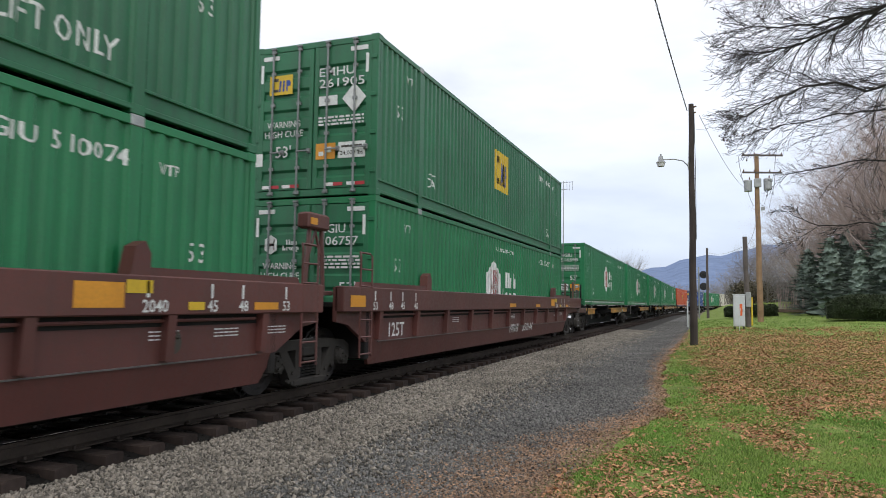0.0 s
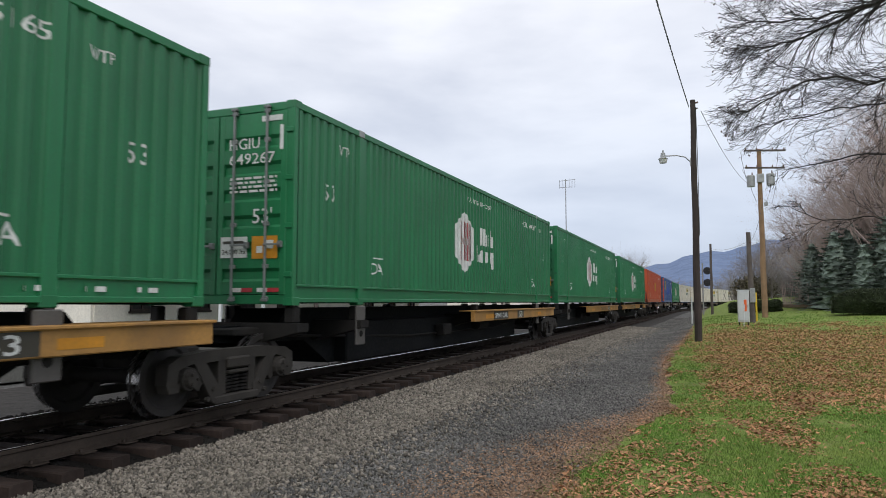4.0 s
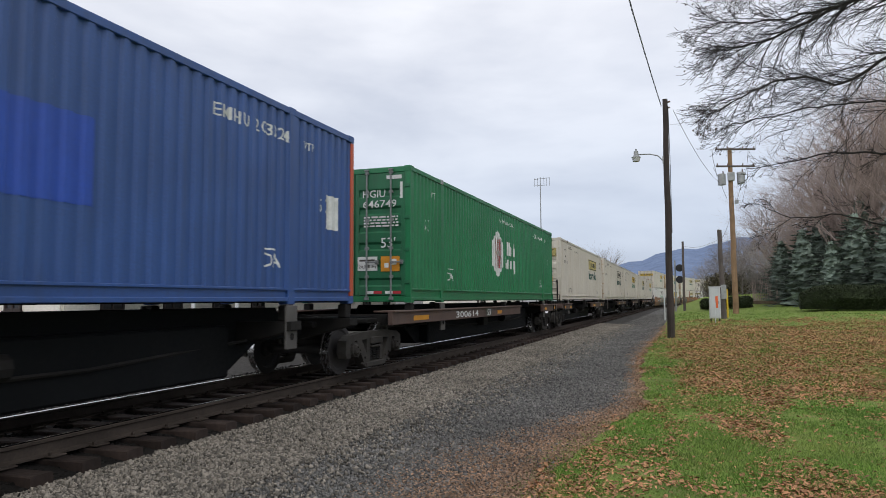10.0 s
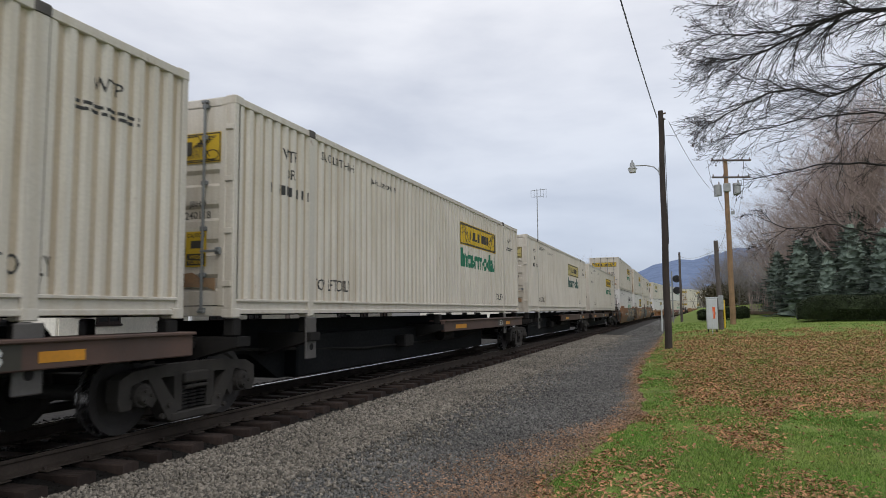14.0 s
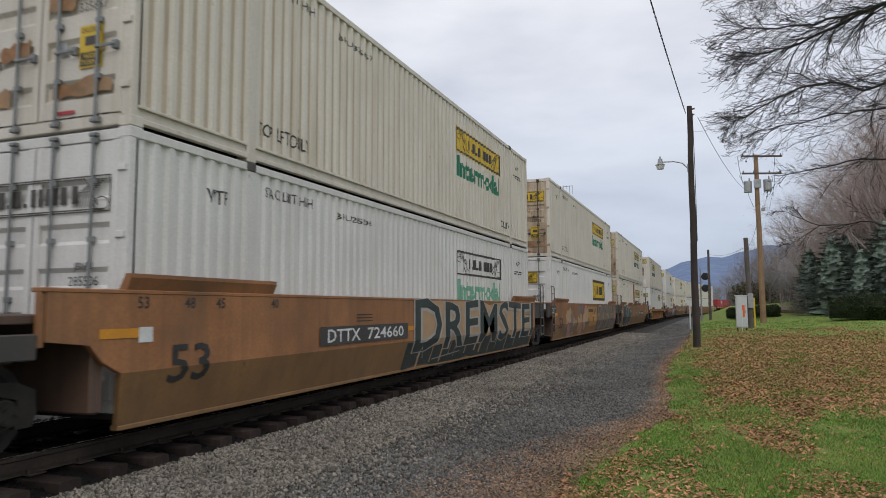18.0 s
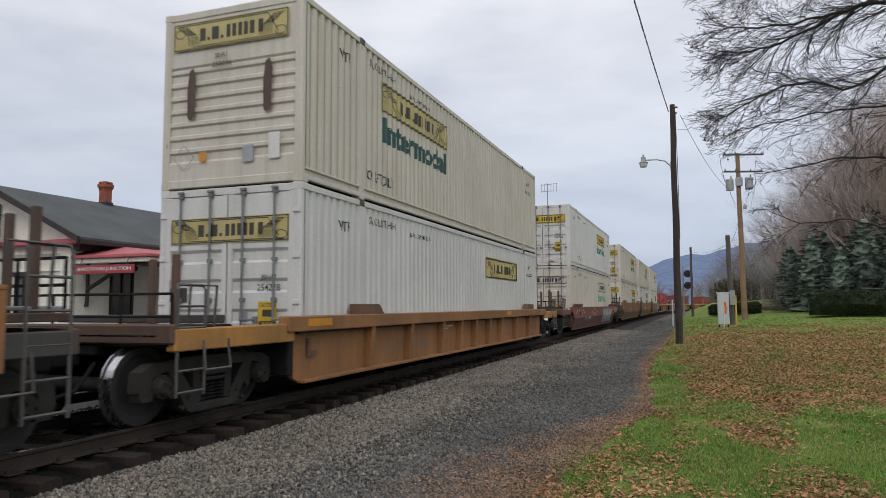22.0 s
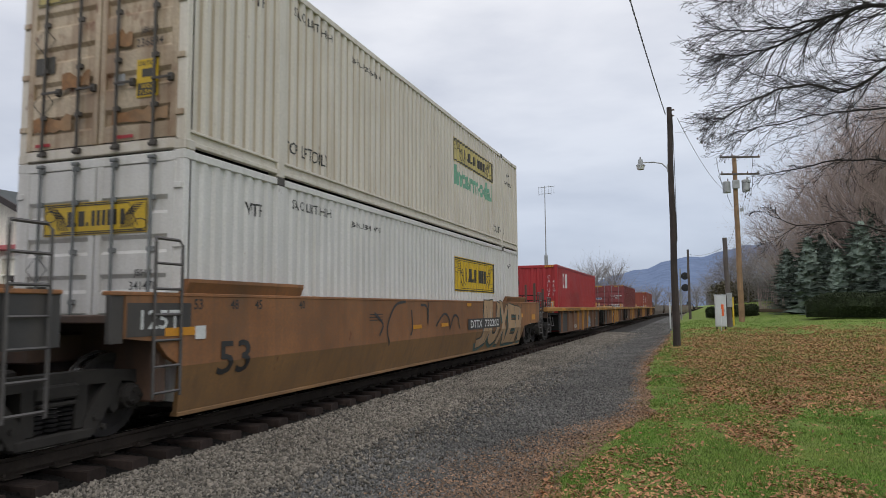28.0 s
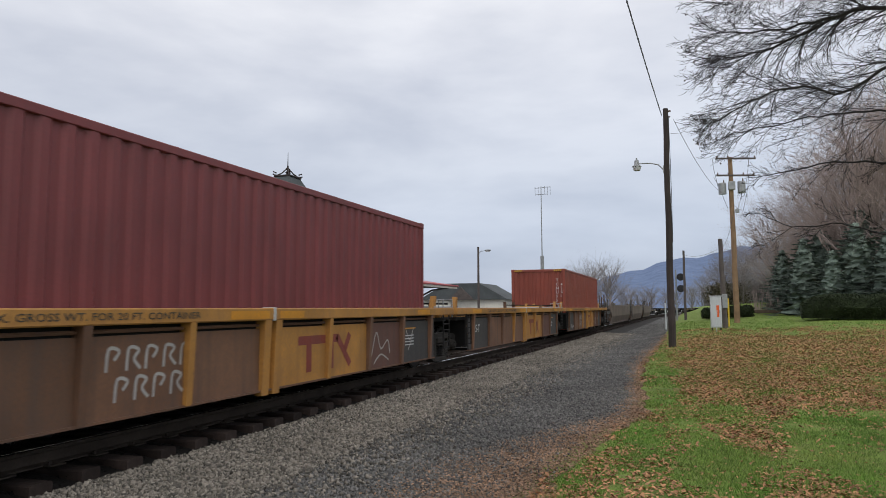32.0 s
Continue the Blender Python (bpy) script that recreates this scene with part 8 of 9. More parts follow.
round_pole(tp, 0.13, 0.10, 7.0 - land(-0.2, 69), POLE_GREY)


def wire(name, a, b, sag, r=0.012, label="thin black overhead wire"):
    a, b = Vector(a), Vector(b)
    pts = [a.lerp(b, i / 14) - Vector((0, 0, sag * 4 * (i / 14) * (1 - i / 14))) for i in range(15)]
    tagged(part(name, Shape().tube(pts, r, 5), WIRE), label, "wire", "overhead wires")


a_, b_ = Vector((-0.74, 28.2, 9.2)), Vector((-2.35, -18, 10.9))
cable = Shape()
for k_ in range(2):
    pts = []
    for i in range(241):
        u = i / 240
        w_ = 2 * math.pi * 46.3 * u / 0.55 + math.pi * k_
        pts.append(a_.lerp(b_, u) + Vector((0.016 * math.cos(w_), 0, 0.016 * math.sin(w_) - 0.9 * 4 * u * (1 - u))))
    cable.tube(pts, 0.011, 4)
tagged(part("overhead_wire", cable, WIRE), "twisted black service cable overhead", "wire", "overhead wires")
wire("overhead_wire", (-0.30, 28.2, 9.0), (2.6, 52.0, 9.6), 0.5, 0.010)
wire("overhead_wire", (1.82, 42.0, 4.9), (3.2, 52.0, 8.3), 0.5, 0.012)
wire("overhead_wire", (1.82, 42.0, 5.0), (-0.2, 69.0, 6.6), 0.3, 0.009)

cab = place(thing("utility_cabinet", "pale grey metal utility cabinet on legs in the lawn", "cabinet"), 1.34, 38.5, land(1.4, 38.5))
part("body", Shape().box(-0.27, 0.27, -0.2, 0.2, 0.16, 1.75, 0.02).box(-0.30, 0.30, -0.23, 0.23, 1.74, 1.79, 0.01), CABINET, cab)
dr = part("door", Shape().box(-0.24, 0.24, -0.225, -0.2, 0.24, 1.68, 0.01), CABINET, cab)
part("handle", Shape().box(0.14, 0.19, -0.26, -0.22, 0.9, 1.05, 0.01), GALV, dr)
for x in (-0.23, 0.18):
    for y in (-0.16, 0.11):
        part("leg", Shape().box(x, x + 0.05, y, y + 0.05, -0.05, 0.17), STEEL_D, cab)
mk = place(thing("marker_stake", "white stake with orange plastic flag by the cabinet", "marker"), 1.28, 36.8, land(1.3, 36.8))
part("stake", Shape().tube([(0, 0, -0.1), (0.02, 0, 0.55), (0.06, 0.0, 1.1)], 0.022, 6), CABINET, mk)
part("flag", Shape().box(0.03, 0.15, -0.015, 0.015, 0.75, 1.32, 0.01), ORANGE_TAPE, mk, "orange plastic sleeve")
yp = place(thing("marker_post", "yellow plastic marker post beside the pole", "marker"), 2.22, 44.0, land(2.2, 44))
part("post", Shape().tube([(0, 0, -0.1), (0.0, 0, 1.65)], 0.05, 8), YELLOW_POST, yp)
wp = place(thing("marker_post", "thin white marker post at the gravel's edge", "marker"), -1.35, 46.0, 0.2)
part("post", Shape().tube([(0, 0, -0.2), (0.0, 0, 1.75)], 0.045, 8), CABINET, wp)

sg = place(thing("railway_signal", "silver signal mast with black round signal heads", "signal"), -1.1, 76.0, 0.4)
part("mast", Shape().tube([(0, 0, -0.4), (0, 0, 5.2)], 0.07, 8), GALV, sg)
part("ladder", Shape().tube([(-0.35, 0.2, 0), (-0.35, 0.1, 4.6)], 0.02, 5).tube([(-0.7, 0.2, 0), (-0.7, 0.1, 4.6)], 0.02, 5), GALV, sg)
for i in range(14):
    part("rung", Shape().tube([(-0.7, 0.15, 0.3 + i * 0.31), (-0.35, 0.15, 0.3 + i * 0.31)], 0.018, 4), GALV, sg)
part("cage", Shape().box(-0.75, 0.1, -0.2, 0.3, 3.0, 3.05).box(-0.75, -0.7, -0.2, 0.3, 3.0, 4.0).box(-0.75, 0.1, 0.27, 0.3, 3.9, 3.95), GALV, sg)
for z in (3.2, 4.4):
    h_ = part("signal_head", Shape().disc((0.45, -0.25, z), 1, 0.38, 0.38, 0, 0.05, 20).box(0.25, 0.65, -0.18, 0.12, z - 0.3, z + 0.3, 0.04), BLACK, sg, "round black target plate")
    for k in range(3):
        part("hood", Shape().disc((0.45 + 0.2 * math.cos(k * 2.09 + 0.5), -0.25, z + 0.2 * math.sin(k * 2.09 + 0.5)), 1, 0.09, 0.09, -0.22, 0, 8), BLACK, h_)

am = place(thing("radio_mast", "slim grey radio mast with a small antenna array", "mast"), -16.85, 85.0, 0.6)
part("mast", Shape().tube([(0, 0, 0), (0, 0, 7.5)], 0.22, 8).tube([(0, 0, 7.5), (0, 0, 16.2)], [0.075, 0.05], 6), GALV, am)
part("antenna", Shape().tube([(-0.8, 0, 16.0), (1.2, 0, 16.1)], 0.03, 4).tube([(-0.7, 0, 15.2), (0.8, 0, 15.2)], 0.03, 4), GALV, am)
for x, z in ((-0.75, 15.6), (-0.35, 15.6), (0.45, 15.7), (0.8, 15.6), (1.15, 15.6)):
    part("element", Shape().tube([(x, 0, z - 0.55), (x, 0, z + 0.55)], 0.022, 4), GALV, am)

# ---- the station across the line ----
WALLP = material("cream_painted_brick", (0.80, 0.77, 0.67), 0.8, vary=0.1, grain=12, bump=0.08, streak=0.14, dirt=(0.45, 0.41, 0.34), patch=1.2)
ROOFS = material("slate_grey_shingle", (0.085, 0.095, 0.096), 0.85, vary=0.25, grain=9, bump=0.4, patch=0.8, streak=0.3, dirt=(0.05, 0.055, 0.055))
REDTRIM = material("faded_red_trim", (0.47, 0.115, 0.12), 0.6, vary=0.15, grain=20, bump=0.06, patch=2)
DARKTRIM = material("dark_brown_trim", (0.030, 0.020, 0.017), 0.6, vary=0.2, grain=20, bump=0.06, patch=2)
BRICK = material("red_chimney_brick", (0.31, 0.095, 0.055), 0.85, vary=0.3, grain=16, bump=0.3, patch=4)
PANE = material("dim_window_glass", (0.035, 0.038, 0.042), 0.12, vary=0.1, bump=0, spec=0.8)
BLIND = material("pale_window_blind", (0.50, 0.46, 0.30), 0.7, vary=0.15, bump=0.02)
# canopy shade is put into this dark colour, which also cuts bounced light
SOFFIT = material("shade_dark_soffit", (0.10, 0.095, 0.085), 0.85, vary=0.25, grain=12, bump=0.15, patch=2)
PLATFORM = material("platform_concrete", (0.22, 0.215, 0.20), 0.85, vary=0.25, grain=20, bump=0.15, patch=1)
SIGNRED = material("red_sign_board", (0.30, 0.035, 0.045), 0.5, vary=0.1, bump=0.03)
SIGNWHITE = material("white_sign_board", (0.66, 0.68, 0.68), 0.5, vary=0.06, bump=0.02)
SIGNBLUE = material("blue_sign_board", (0.03, 0.13, 0.34), 0.5, vary=0.06, bump=0.02)

pf = part("platform", Shape().box(-22, -13.2, 4, 64, 0.02, 0.50, 0.02), PLATFORM)
tagged(pf, "concrete station platform across the line", "platform", kind="structure")
XF, XB, XR = -20.0, -27.4, -23.7     # front wall, back wall, ridge
Y0, Y1 = 18.1, 47.5                  # near gable, far hip
Z0, ZE, ZR = 0.5, 4.07, 6.12         # platform, eaves, ridge
st = thing("station_building", "cream brick railway station with slate roof and tower", "building")
part("wall", Shape().box(XF - 0.3, XF, Y0, Y1 - 1, Z0, ZE), WALLP, st)
part("wall", Shape().box(XB, XB + 0.3, Y0, Y1 - 1, Z0, ZE), WALLP, st)
part("wall", Shape().prism([(XB + 0.3, Z0), (XF - 0.3, Z0), (XF - 0.3, ZE), (XF - 0.1, ZE), (XR, ZR - 0.25), (XB + 0.1, ZE), (XB + 0.3, ZE)], Y0, Y0 + 0.3, "xz"), WALLP, st)
part("wall", Shape().box(XB + 0.3, XF - 0.3, Y1 - 1.3, Y1 - 1.0, Z0, ZE), WALLP, st)
for xe, sgn in ((XF + 0.75, 1), (XB - 0.75, -1)):
    ze = ZE - 0.05
    t_ = 0.12
    o = [(xe, Y0 - 0.55, ze), (xe, Y1, ze), (XR, Y1 - 4.2, ZR), (XR, Y0 - 0.55, ZR)]
    part("roof", Shape().skin([[Vector(q) for q in o], [Vector(q) - Vector((0, 0, t_)) for q in o]]), ROOFS, st)
o = [(XF + 0.75, Y1, ZE - 0.05), (XB - 0.75, Y1, ZE - 0.05), (XR, Y1 - 4.2, ZR)]
part("roof", Shape().skin([[Vector(q) for q in o], [Vector(q) - Vector((0, 0, 0.12)) for q in o]]), ROOFS, st)
part("eave_trim", Shape().box(XF + 0.55, XF + 0.80, Y0 - 0.5, Y1, ZE - 0.28, ZE - 0.10, 0.02).box(XF, XF + 0.3, Y0 - 0.1, Y1 - 1, ZE - 0.45, ZE - 0.15), DARKTRIM, st)
for sgn, xe in ((1, XF + 0.75), (-1, XB - 0.75)):
    part("barge_board", Shape().prism([(xe, ZE - 0.22), (xe, ZE - 0.02), (XR, ZR + 0.05), (XR, ZR - 0.2)], Y0 - 0.62, Y0 - 0.52, "xz"), DARKTRIM, st)
part("gable_cornice", Shape().box(XB - 0.6, XF + 0.6, Y0 - 0.45, Y0, ZE - 0.25, ZE - 0.08, 0.03), REDTRIM, st)
part("gable_band", Shape().box(XB, XF, Y0 - 0.12, Y0, ZE - 0.55, ZE - 0.42, 0.02).box(XB, XF, Y0 - 0.10, Y0, ZE - 1.15, ZE - 1.08, 0.02), WALLP, st)
for x in (XF - 0.3, XF - 3.4, XF - 6.9):
    part("pilaster", Shape().box(x - 0.25, x + 0.25, Y0 - 0.12, Y0, Z0, ZE - 0.55, 0.02), WALLP, st)


def window(cx, cy, z0, z1, w, face, blind=False):
    """A sash window with dark lintel and sill; face: 'x' looks to the line, 'y' to the viewer's end."""
    wn_ = Shape()
    T = (lambda u, d, z: (cx + d, cy + u, z)) if face == "x" else (lambda u, d, z: (cx + u, cy - d, z))

    def bx(u0, u1, d0, d1, a, b):
        p, q = T(u0, d0, a), T(u1, d1, b)
        return (*sorted((p[0], q[0])), *sorted((p[1], q[1])), a, b)
    fr_ = Shape()
    for a in ((-w / 2, -w / 2 + 0.09), (w / 2 - 0.09, w / 2), (-0.035, 0.035)):
        fr_.box(*bx(a[0], a[1], 0.0, 0.07, z0, z1))
    zm = (z0 + z1) / 2
    for a in ((z0, z0 + 0.08), (zm - 0.035, zm + 0.035), (z1 - 0.08, z1)):
        fr_.box(*bx(-w / 2, w / 2, 0.005, 0.065, *a))
    f = part("window", fr_, DARKTRIM, st, "dark-framed sash window")
    part("lintel", Shape().box(*bx(-w / 2 - 0.13, w / 2 + 0.13, 0, 0.13, z1, z1 + 0.17), 0.02), DARKTRIM, f)
    part("sill", Shape().box(*bx(-w / 2 - 0.08, w / 2 + 0.08, 0, 0.11, z0 - 0.09, z0), 0.02), DARKTRIM, f)
    for u in (-1, 1):
        for k, (a, b) in enumerate(((z0 + 0.08, zm - 0.035), (zm + 0.035, z1 - 0.08))):
            part("pane", Shape().box(*bx(*sorted((u * 0.035, u * (w / 2 - 0.09))), 0.012, 0.022, a, b)), BLIND if blind and k else PANE, f)


for y in (20.2, 23.4, 26.5, 29.4, 38.6, 41.8, 45.0):
    window(XF, y, Z0 + (0.1 if int(y) % 3 == 0 else 0.8), Z0 + 2.55, 1.1, "x")
window(XF - 2.3, Y0, 1.35, 2.75, 0.8, "y")
window(XF - 5.3, Y0, 1.35, 2.75, 0.8, "y")
for y, r_, zt in ((22.9, 0.185, 7.05), (26.95, 0.185, 6.65)):
    c_ = part("chimney", Shape().box(XR - r_, XR + r_, y - r_, y + r_, ZR - 0.4, zt - 0.3, 0.02), BRICK, st, "red brick chimney")
    part("chimney_cap", Shape().box(XR - r_ - 0.025, XR + r_ + 0.025, y - r_ - 0.025, y + r_ + 0.025, zt - 0.34, zt - 0.26, 0.02).box(XR - r_ - 0.055, XR + r_ + 0.055, y - r_ - 0.055, y + r_ + 0.055, zt - 0.26, zt - 0.1, 0.02).box(XR - r_ - 0.02, XR + r_ + 0.02, y - r_ - 0.02, y + r_ + 0.02, zt - 0.1, zt, 0.02), BRICK, c_)
    part("flashing", Shape().box(XR - r_ - 0.05, XR + r_ + 0.05, y - r_ - 0.05, y + r_ + 0.05, ZR - 0.3, ZR + 0.05, 0.02), DARKTRIM, c_)
# platform canopy
XC = -16.7
for o in ([(XC, Y0 - 0.1, 3.42), (XC, 51.0, 3.42), (XF + 0.02, 49.0, 3.96), (XF + 0.02, Y0 + 1.9, 3.96)], [(XC, Y0 - 0.1, 3.42), (XF + 0.02, Y0 + 1.9, 3.96), (XF + 0.02, Y0 + 0.1, 3.52), (XF + 0.02, Y0 - 0.1, 3.42)]):
    part("canopy_roof", Shape().skin([[Vector(q) for q in o], [Vector(q) - Vector((0, 0, 0.05)) for q in o]]), REDTRIM, st, "faded red sloping canopy roof")
part("canopy_edge", Shape().box(XC - 0.02, XC + 0.06, Y0 - 0.15, 51.0, 3.32, 3.43, 0.02), REDTRIM, st)
part("canopy_edge", Shape().box(XF, XC - 0.02, Y0 - 0.17, Y0 - 0.07, 3.32, 3.44, 0.02), REDTRIM, st)
part("canopy_fascia", Shape().box(XC - 0.12, XC - 0.02, Y0 - 0.05, 50.9, 3.16, 3.32, 0.02), WALLP, st)
part("canopy_fascia", Shape().box(XF, XC - 0.12, Y0 - 0.06, Y0 + 0.04, 3.16, 3.32, 0.02), WALLP, st)
part("canopy_ceiling", Shape().box(XF, XC - 0.12, Y0 + 0.04, 50.8, 3.26, 3.30), SOFFIT, st, "dark boarded underside of the canopy")
for y in (18.6, 22.6, 26.6, 30.8, 37.2, 41.4, 45.6, 49.8):
    br = Shape().tube([(XF + 0.02, y, 1.7), (XF + 0.1, y, 2.3), (XF + 1.6, y, 3.05), (XC - 0.3, y, 3.24)], 0.07, 6)
    br.tube([(XF + 0.08, y, 1.7), (XF + 0.08, y, 3.24)], 0.06, 6)
    part("canopy_bracket", br, DARKTRIM, st)
# tower
TX0, TX1, TY0, TY1 = -23.15, -20.0 + 0.06, 32.25, 36.5
part("tower_wall", Shape().box(TX0, TX1, TY0, TY1, 3.6, 7.6, 0.01), WALLP, st)
part("tower_base", Shape().box(TX0 - 0.06, TX1 + 0.08, TY0 - 0.06, TY1 + 0.06, 3.9, 4.33, 0.02), REDTRIM, st)
cx, cy = (TX0 + TX1) / 2, (TY0 + TY1) / 2
hx, hy = (TX1 - TX0) / 2 + 0.46, (TY1 - TY0) / 2 + 0.46
rings = []
for z, k in ((7.52, 1.0), (7.66, 1.0), (7.74, 0.94), (8.05, 0.68), (8.35, 0.50), (8.75, 0.34), (9.22, 0.22)):
    ax, ay = hx * k, hy * k
    rings.append([(cx - ax, cy - ay, z), (cx + ax, cy - ay, z), (cx + ax, cy + ay, z), (cx - ax, cy + ay, z)])
part("tower_roof", Shape().skin(rings), ROOFS, st)
part("tower_cornice", Shape().box(TX0 - 0.3, TX1 + 0.3, TY0 - 0.3, TY1 + 0.3, 7.36, 7.53, 0.03), DARKTRIM, st)
cr = Shape().box(cx - 0.54, cx + 0.54, cy - 0.64, cy + 0.64, 9.18, 9.28, 0.02)
for k in range(4):
    dx, dy = ((-0.5, -0.58), (0.5, -0.58), (0.5, 0.58), (-0.5, 0.58))[k]
    cr.tube([(cx + dx * 0.85, cy + dy * 0.85, 9.42), (cx + dx * 1.1, cy + dy * 1.1, 9.50), (cx + dx * 1.12, cy + dy * 1.12, 9.32), (cx + dx * 0.8, cy + dy * 0.8, 9.30), (cx + dx * 0.45, cy + dy * 0.45, 9.45), (cx + dx * 0.12, cy + dy * 0.12, 9.7), (cx, cy, 9.85)], 0.04, 5)
cr.tube([(cx, cy, 9.2), (cx, cy, 9.9)], 0.05, 6).tube([(cx, cy, 9.9), (cx, cy, 10.7)], [0.03, 0.010], 6)
cr.disc((cx, cy, 9.5), 2, 0.16, 0.05, 0, 0.12, 8)
part("roof_cresting", cr, DARKTRIM, st, "dark wrought-iron cresting with spire")
window(-21.31, TY0, 4.75, 6.78, 0.98, "y", True)
window(TX1, 34.7, 4.85, 6.8, 0.98, "x", True)
part("downpipe", Shape().tube([(TX0 + 0.2, TY0 - 0.3, 7.5), (TX0 + 0.2, TY0 - 0.3, 7.3), (TX0 + 0.46, TY0 - 0.07, 6.95), (TX0 + 0.46, TY0 - 0.07, 4.9)], 0.05, 6), DARKTRIM, st)

sgn_ = thing("station_sign", "red board with white station name under the canopy", "sign")
part("board", Shape().box(XF + 0.3, XC - 0.42, Y0 - 0.32, Y0 - 0.24, 2.78, 3.07, 0.01), SIGNRED, sgn_)
decal("lettering", shift2(lettering("LEWISTOWN JUNCTION", 0.15, 2.35), XF + 0.42, 2.85), SIGNWHITE, sgn_, lambda u, v: Vector((u, Y0 - 0.325, v)))
part("hanger", Shape().tube([(XF + 0.5, Y0 - 0.28, 3.05), (XF + 0.5, Y0 - 0.1, 3.34)], 0.015, 4).tube([(XC - 0.8, Y0 - 0.28, 3.05), (XC - 0.8, Y0 - 0.1, 3.34)], 0.015, 4), DARKTRIM, sgn_)
ps = place(thing("platform_sign", "white and blue platform name sign on two posts", "sign"), -15.0, 18.47, 0.5, 90)
part("board", Shape().box(0.0, 2.4, -0.03, 0.03, 1.88, 2.24, 0.01), SIGNWHITE, ps)
part("blue_panel", Shape().prism([(1.78, 2.24), (1.95, 1.88), (2.4, 1.88), (2.4, 2.24)], -0.04, -0.02, "xz"), SIGNBLUE, ps)
decal("lettering", shift2(lettering("Lewistown, PA", 0.15, 1.2), 0.32, 1.98), GALV, ps, lambda u, v: Vector((u, -0.035, v)))
for x in (0.05, 2.35):
    part("post", Shape().box(x - 0.05, x + 0.05, -0.05, 0.05, 0, 2.26, 0.01), SIGNWHITE, ps)
for y, h_, arm_ in ((24.2, 5.55, 1.0), (50.5, 5.8, 1.0)):
    l_ = place(thing("platform_lamp", "grey platform lamp post with a short arm", "street lamp", "platform lamps"), -14.9, y, 0.5)
    part("pole", Shape().tube([(0, 0, 0), (0, 0, h_)], [0.10, 0.075], 8), POLE_GREY, l_)
    part("lamp_arm", Shape().tube([(0, 0, h_ - 0.55), (0.2, 0.05, h_ - 0.32), (0.55, 0.1, h_ - 0.28)], 0.025, 5), GALV, l_)
    hd = part("lamp_head", Shape().box(0.5, 0.95, 0.02, 0.2, h_ - 0.32, h_ - 0.2, 0.04), GALV, l_)
    part("lens", Shape().box(0.55, 0.9, 0.04, 0.18, h_ - 0.36, h_ - 0.315, 0.01), GLASS_LENS, hd)

# a small house and sheds far beyond the platform
hs = place(thing("house", "small grey-roofed house beyond the station", "house"), -30.0, 98.0, 0.0)
part("wall", Shape().box(-6, 6, -4, 4, 0, 3.0), WALLP, hs)
part("roof", Shape().prism([(-6.6, 2.9), (6.6, 2.9), (2.5, 5.2), (-2.5, 5.2)], -4.6, 4.6, "xz"), ROOFS, hs)
part("gable", Shape().prism([(-1.8, 2.9), (1.8, 2.9), (0, 4.6)], -5.2, -4.0, "xz"), POLE_GREY, hs)
sd = place(thing("shed", "low flat-roofed grey shed beyond the station", "shed"), -24.0, 105.0, 0.0)
part("wall", Shape().box(-5, 5, -3, 3, 0, 2.6), CABINET, sd)
part("roof", Shape().box(-5.3, 5.3, -3.3, 3.3, 2.6, 2.8, 0.02), ROOFS, sd)

# ---- trees, hedges, hills ----
BARK = material("dark_bark", (0.027, 0.023, 0.021), 0.9, vary=0.35, grain=14, bump=0.5, patch=3)
TWIG = material("grey_twigs", (0.29, 0.26, 0.24), 0.9, vary=0.3, grain=8, bump=0.1, patch=0.4, objects=0.3)
TWIG_R = material("reddish_twigs", (0.42, 0.33, 0.295), 0.9, vary=0.3, grain=8, bump=0.1, patch=0.4, objects=0.25)
NEEDLE = material("blue_green_needles", (0.205, 0.26, 0.22), 0.85, vary=0.35, grain=6, bump=0, patch=1.2, island=0.4, objects=0.2, spec=0.2)
HEDGE = material("dark_yew_leaves", (0.036, 0.050, 0.024), 0.85, vary=0.4, grain=14, bump=0.1, patch=2, island=0.5, spec=0.2)
SHRUB = material("olive_shrub_leaves", (0.14, 0.125, 0.085), 0.9, vary=0.4, grain=14, bump=0.1, patch=2, island=0.5, spec=0.2)
# the haze of distance is put into the ridge's blue base colour
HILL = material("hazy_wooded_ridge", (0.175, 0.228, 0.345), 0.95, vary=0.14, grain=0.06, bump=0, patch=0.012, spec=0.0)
DRYLEAF = material("clinging_dry_leaves", (0.05, 0.03, 0.022), 0.9, vary=0.3, bump=0, patch=2)


def branch(sh, rng, p, d, length, r, depth, droop, sides, tips=None, keep=1.0, split=3):
    """A crooked tapering branch that forks, down to fine twigs."""
    n = 5 if depth > 1 else 4
    pts, rad = [p.copy()], [r]
    d = d.normalized()
    for i in range(n):
        d = (d + Vector((rng.gauss(0, 0.13), rng.gauss(0, 0.13), rng.gauss(0, 0.11) - droop))).normalized()
        p = p + d * (length / n)
        pts.append(p.copy())
        rad.append(r * (1 - 0.8 * (i + 1) / n) + 0.0012)
        if depth > 0 and i > 0:
            for _ in range(split if i > 1 else split - 1):
                if rng.random() > keep:
                    continue
                side = Vector((rng.gauss(0, 1), rng.gauss(0, 1), rng.gauss(0, 0.8) + 0.1))
                nd = (d * 1.15 + side.normalized() * 0.85).normalized()
                branch(sh, rng, p, nd, length * rng.uniform(0.42, 0.68), max(0.0024, rad[-1] * 0.6), depth - 1, droop * 0.9, 3, tips, keep, split)
    sh.tube(pts, rad, sides, caps=False)
    if depth == 0 and tips is not None:
        tips.append(pts[-1])


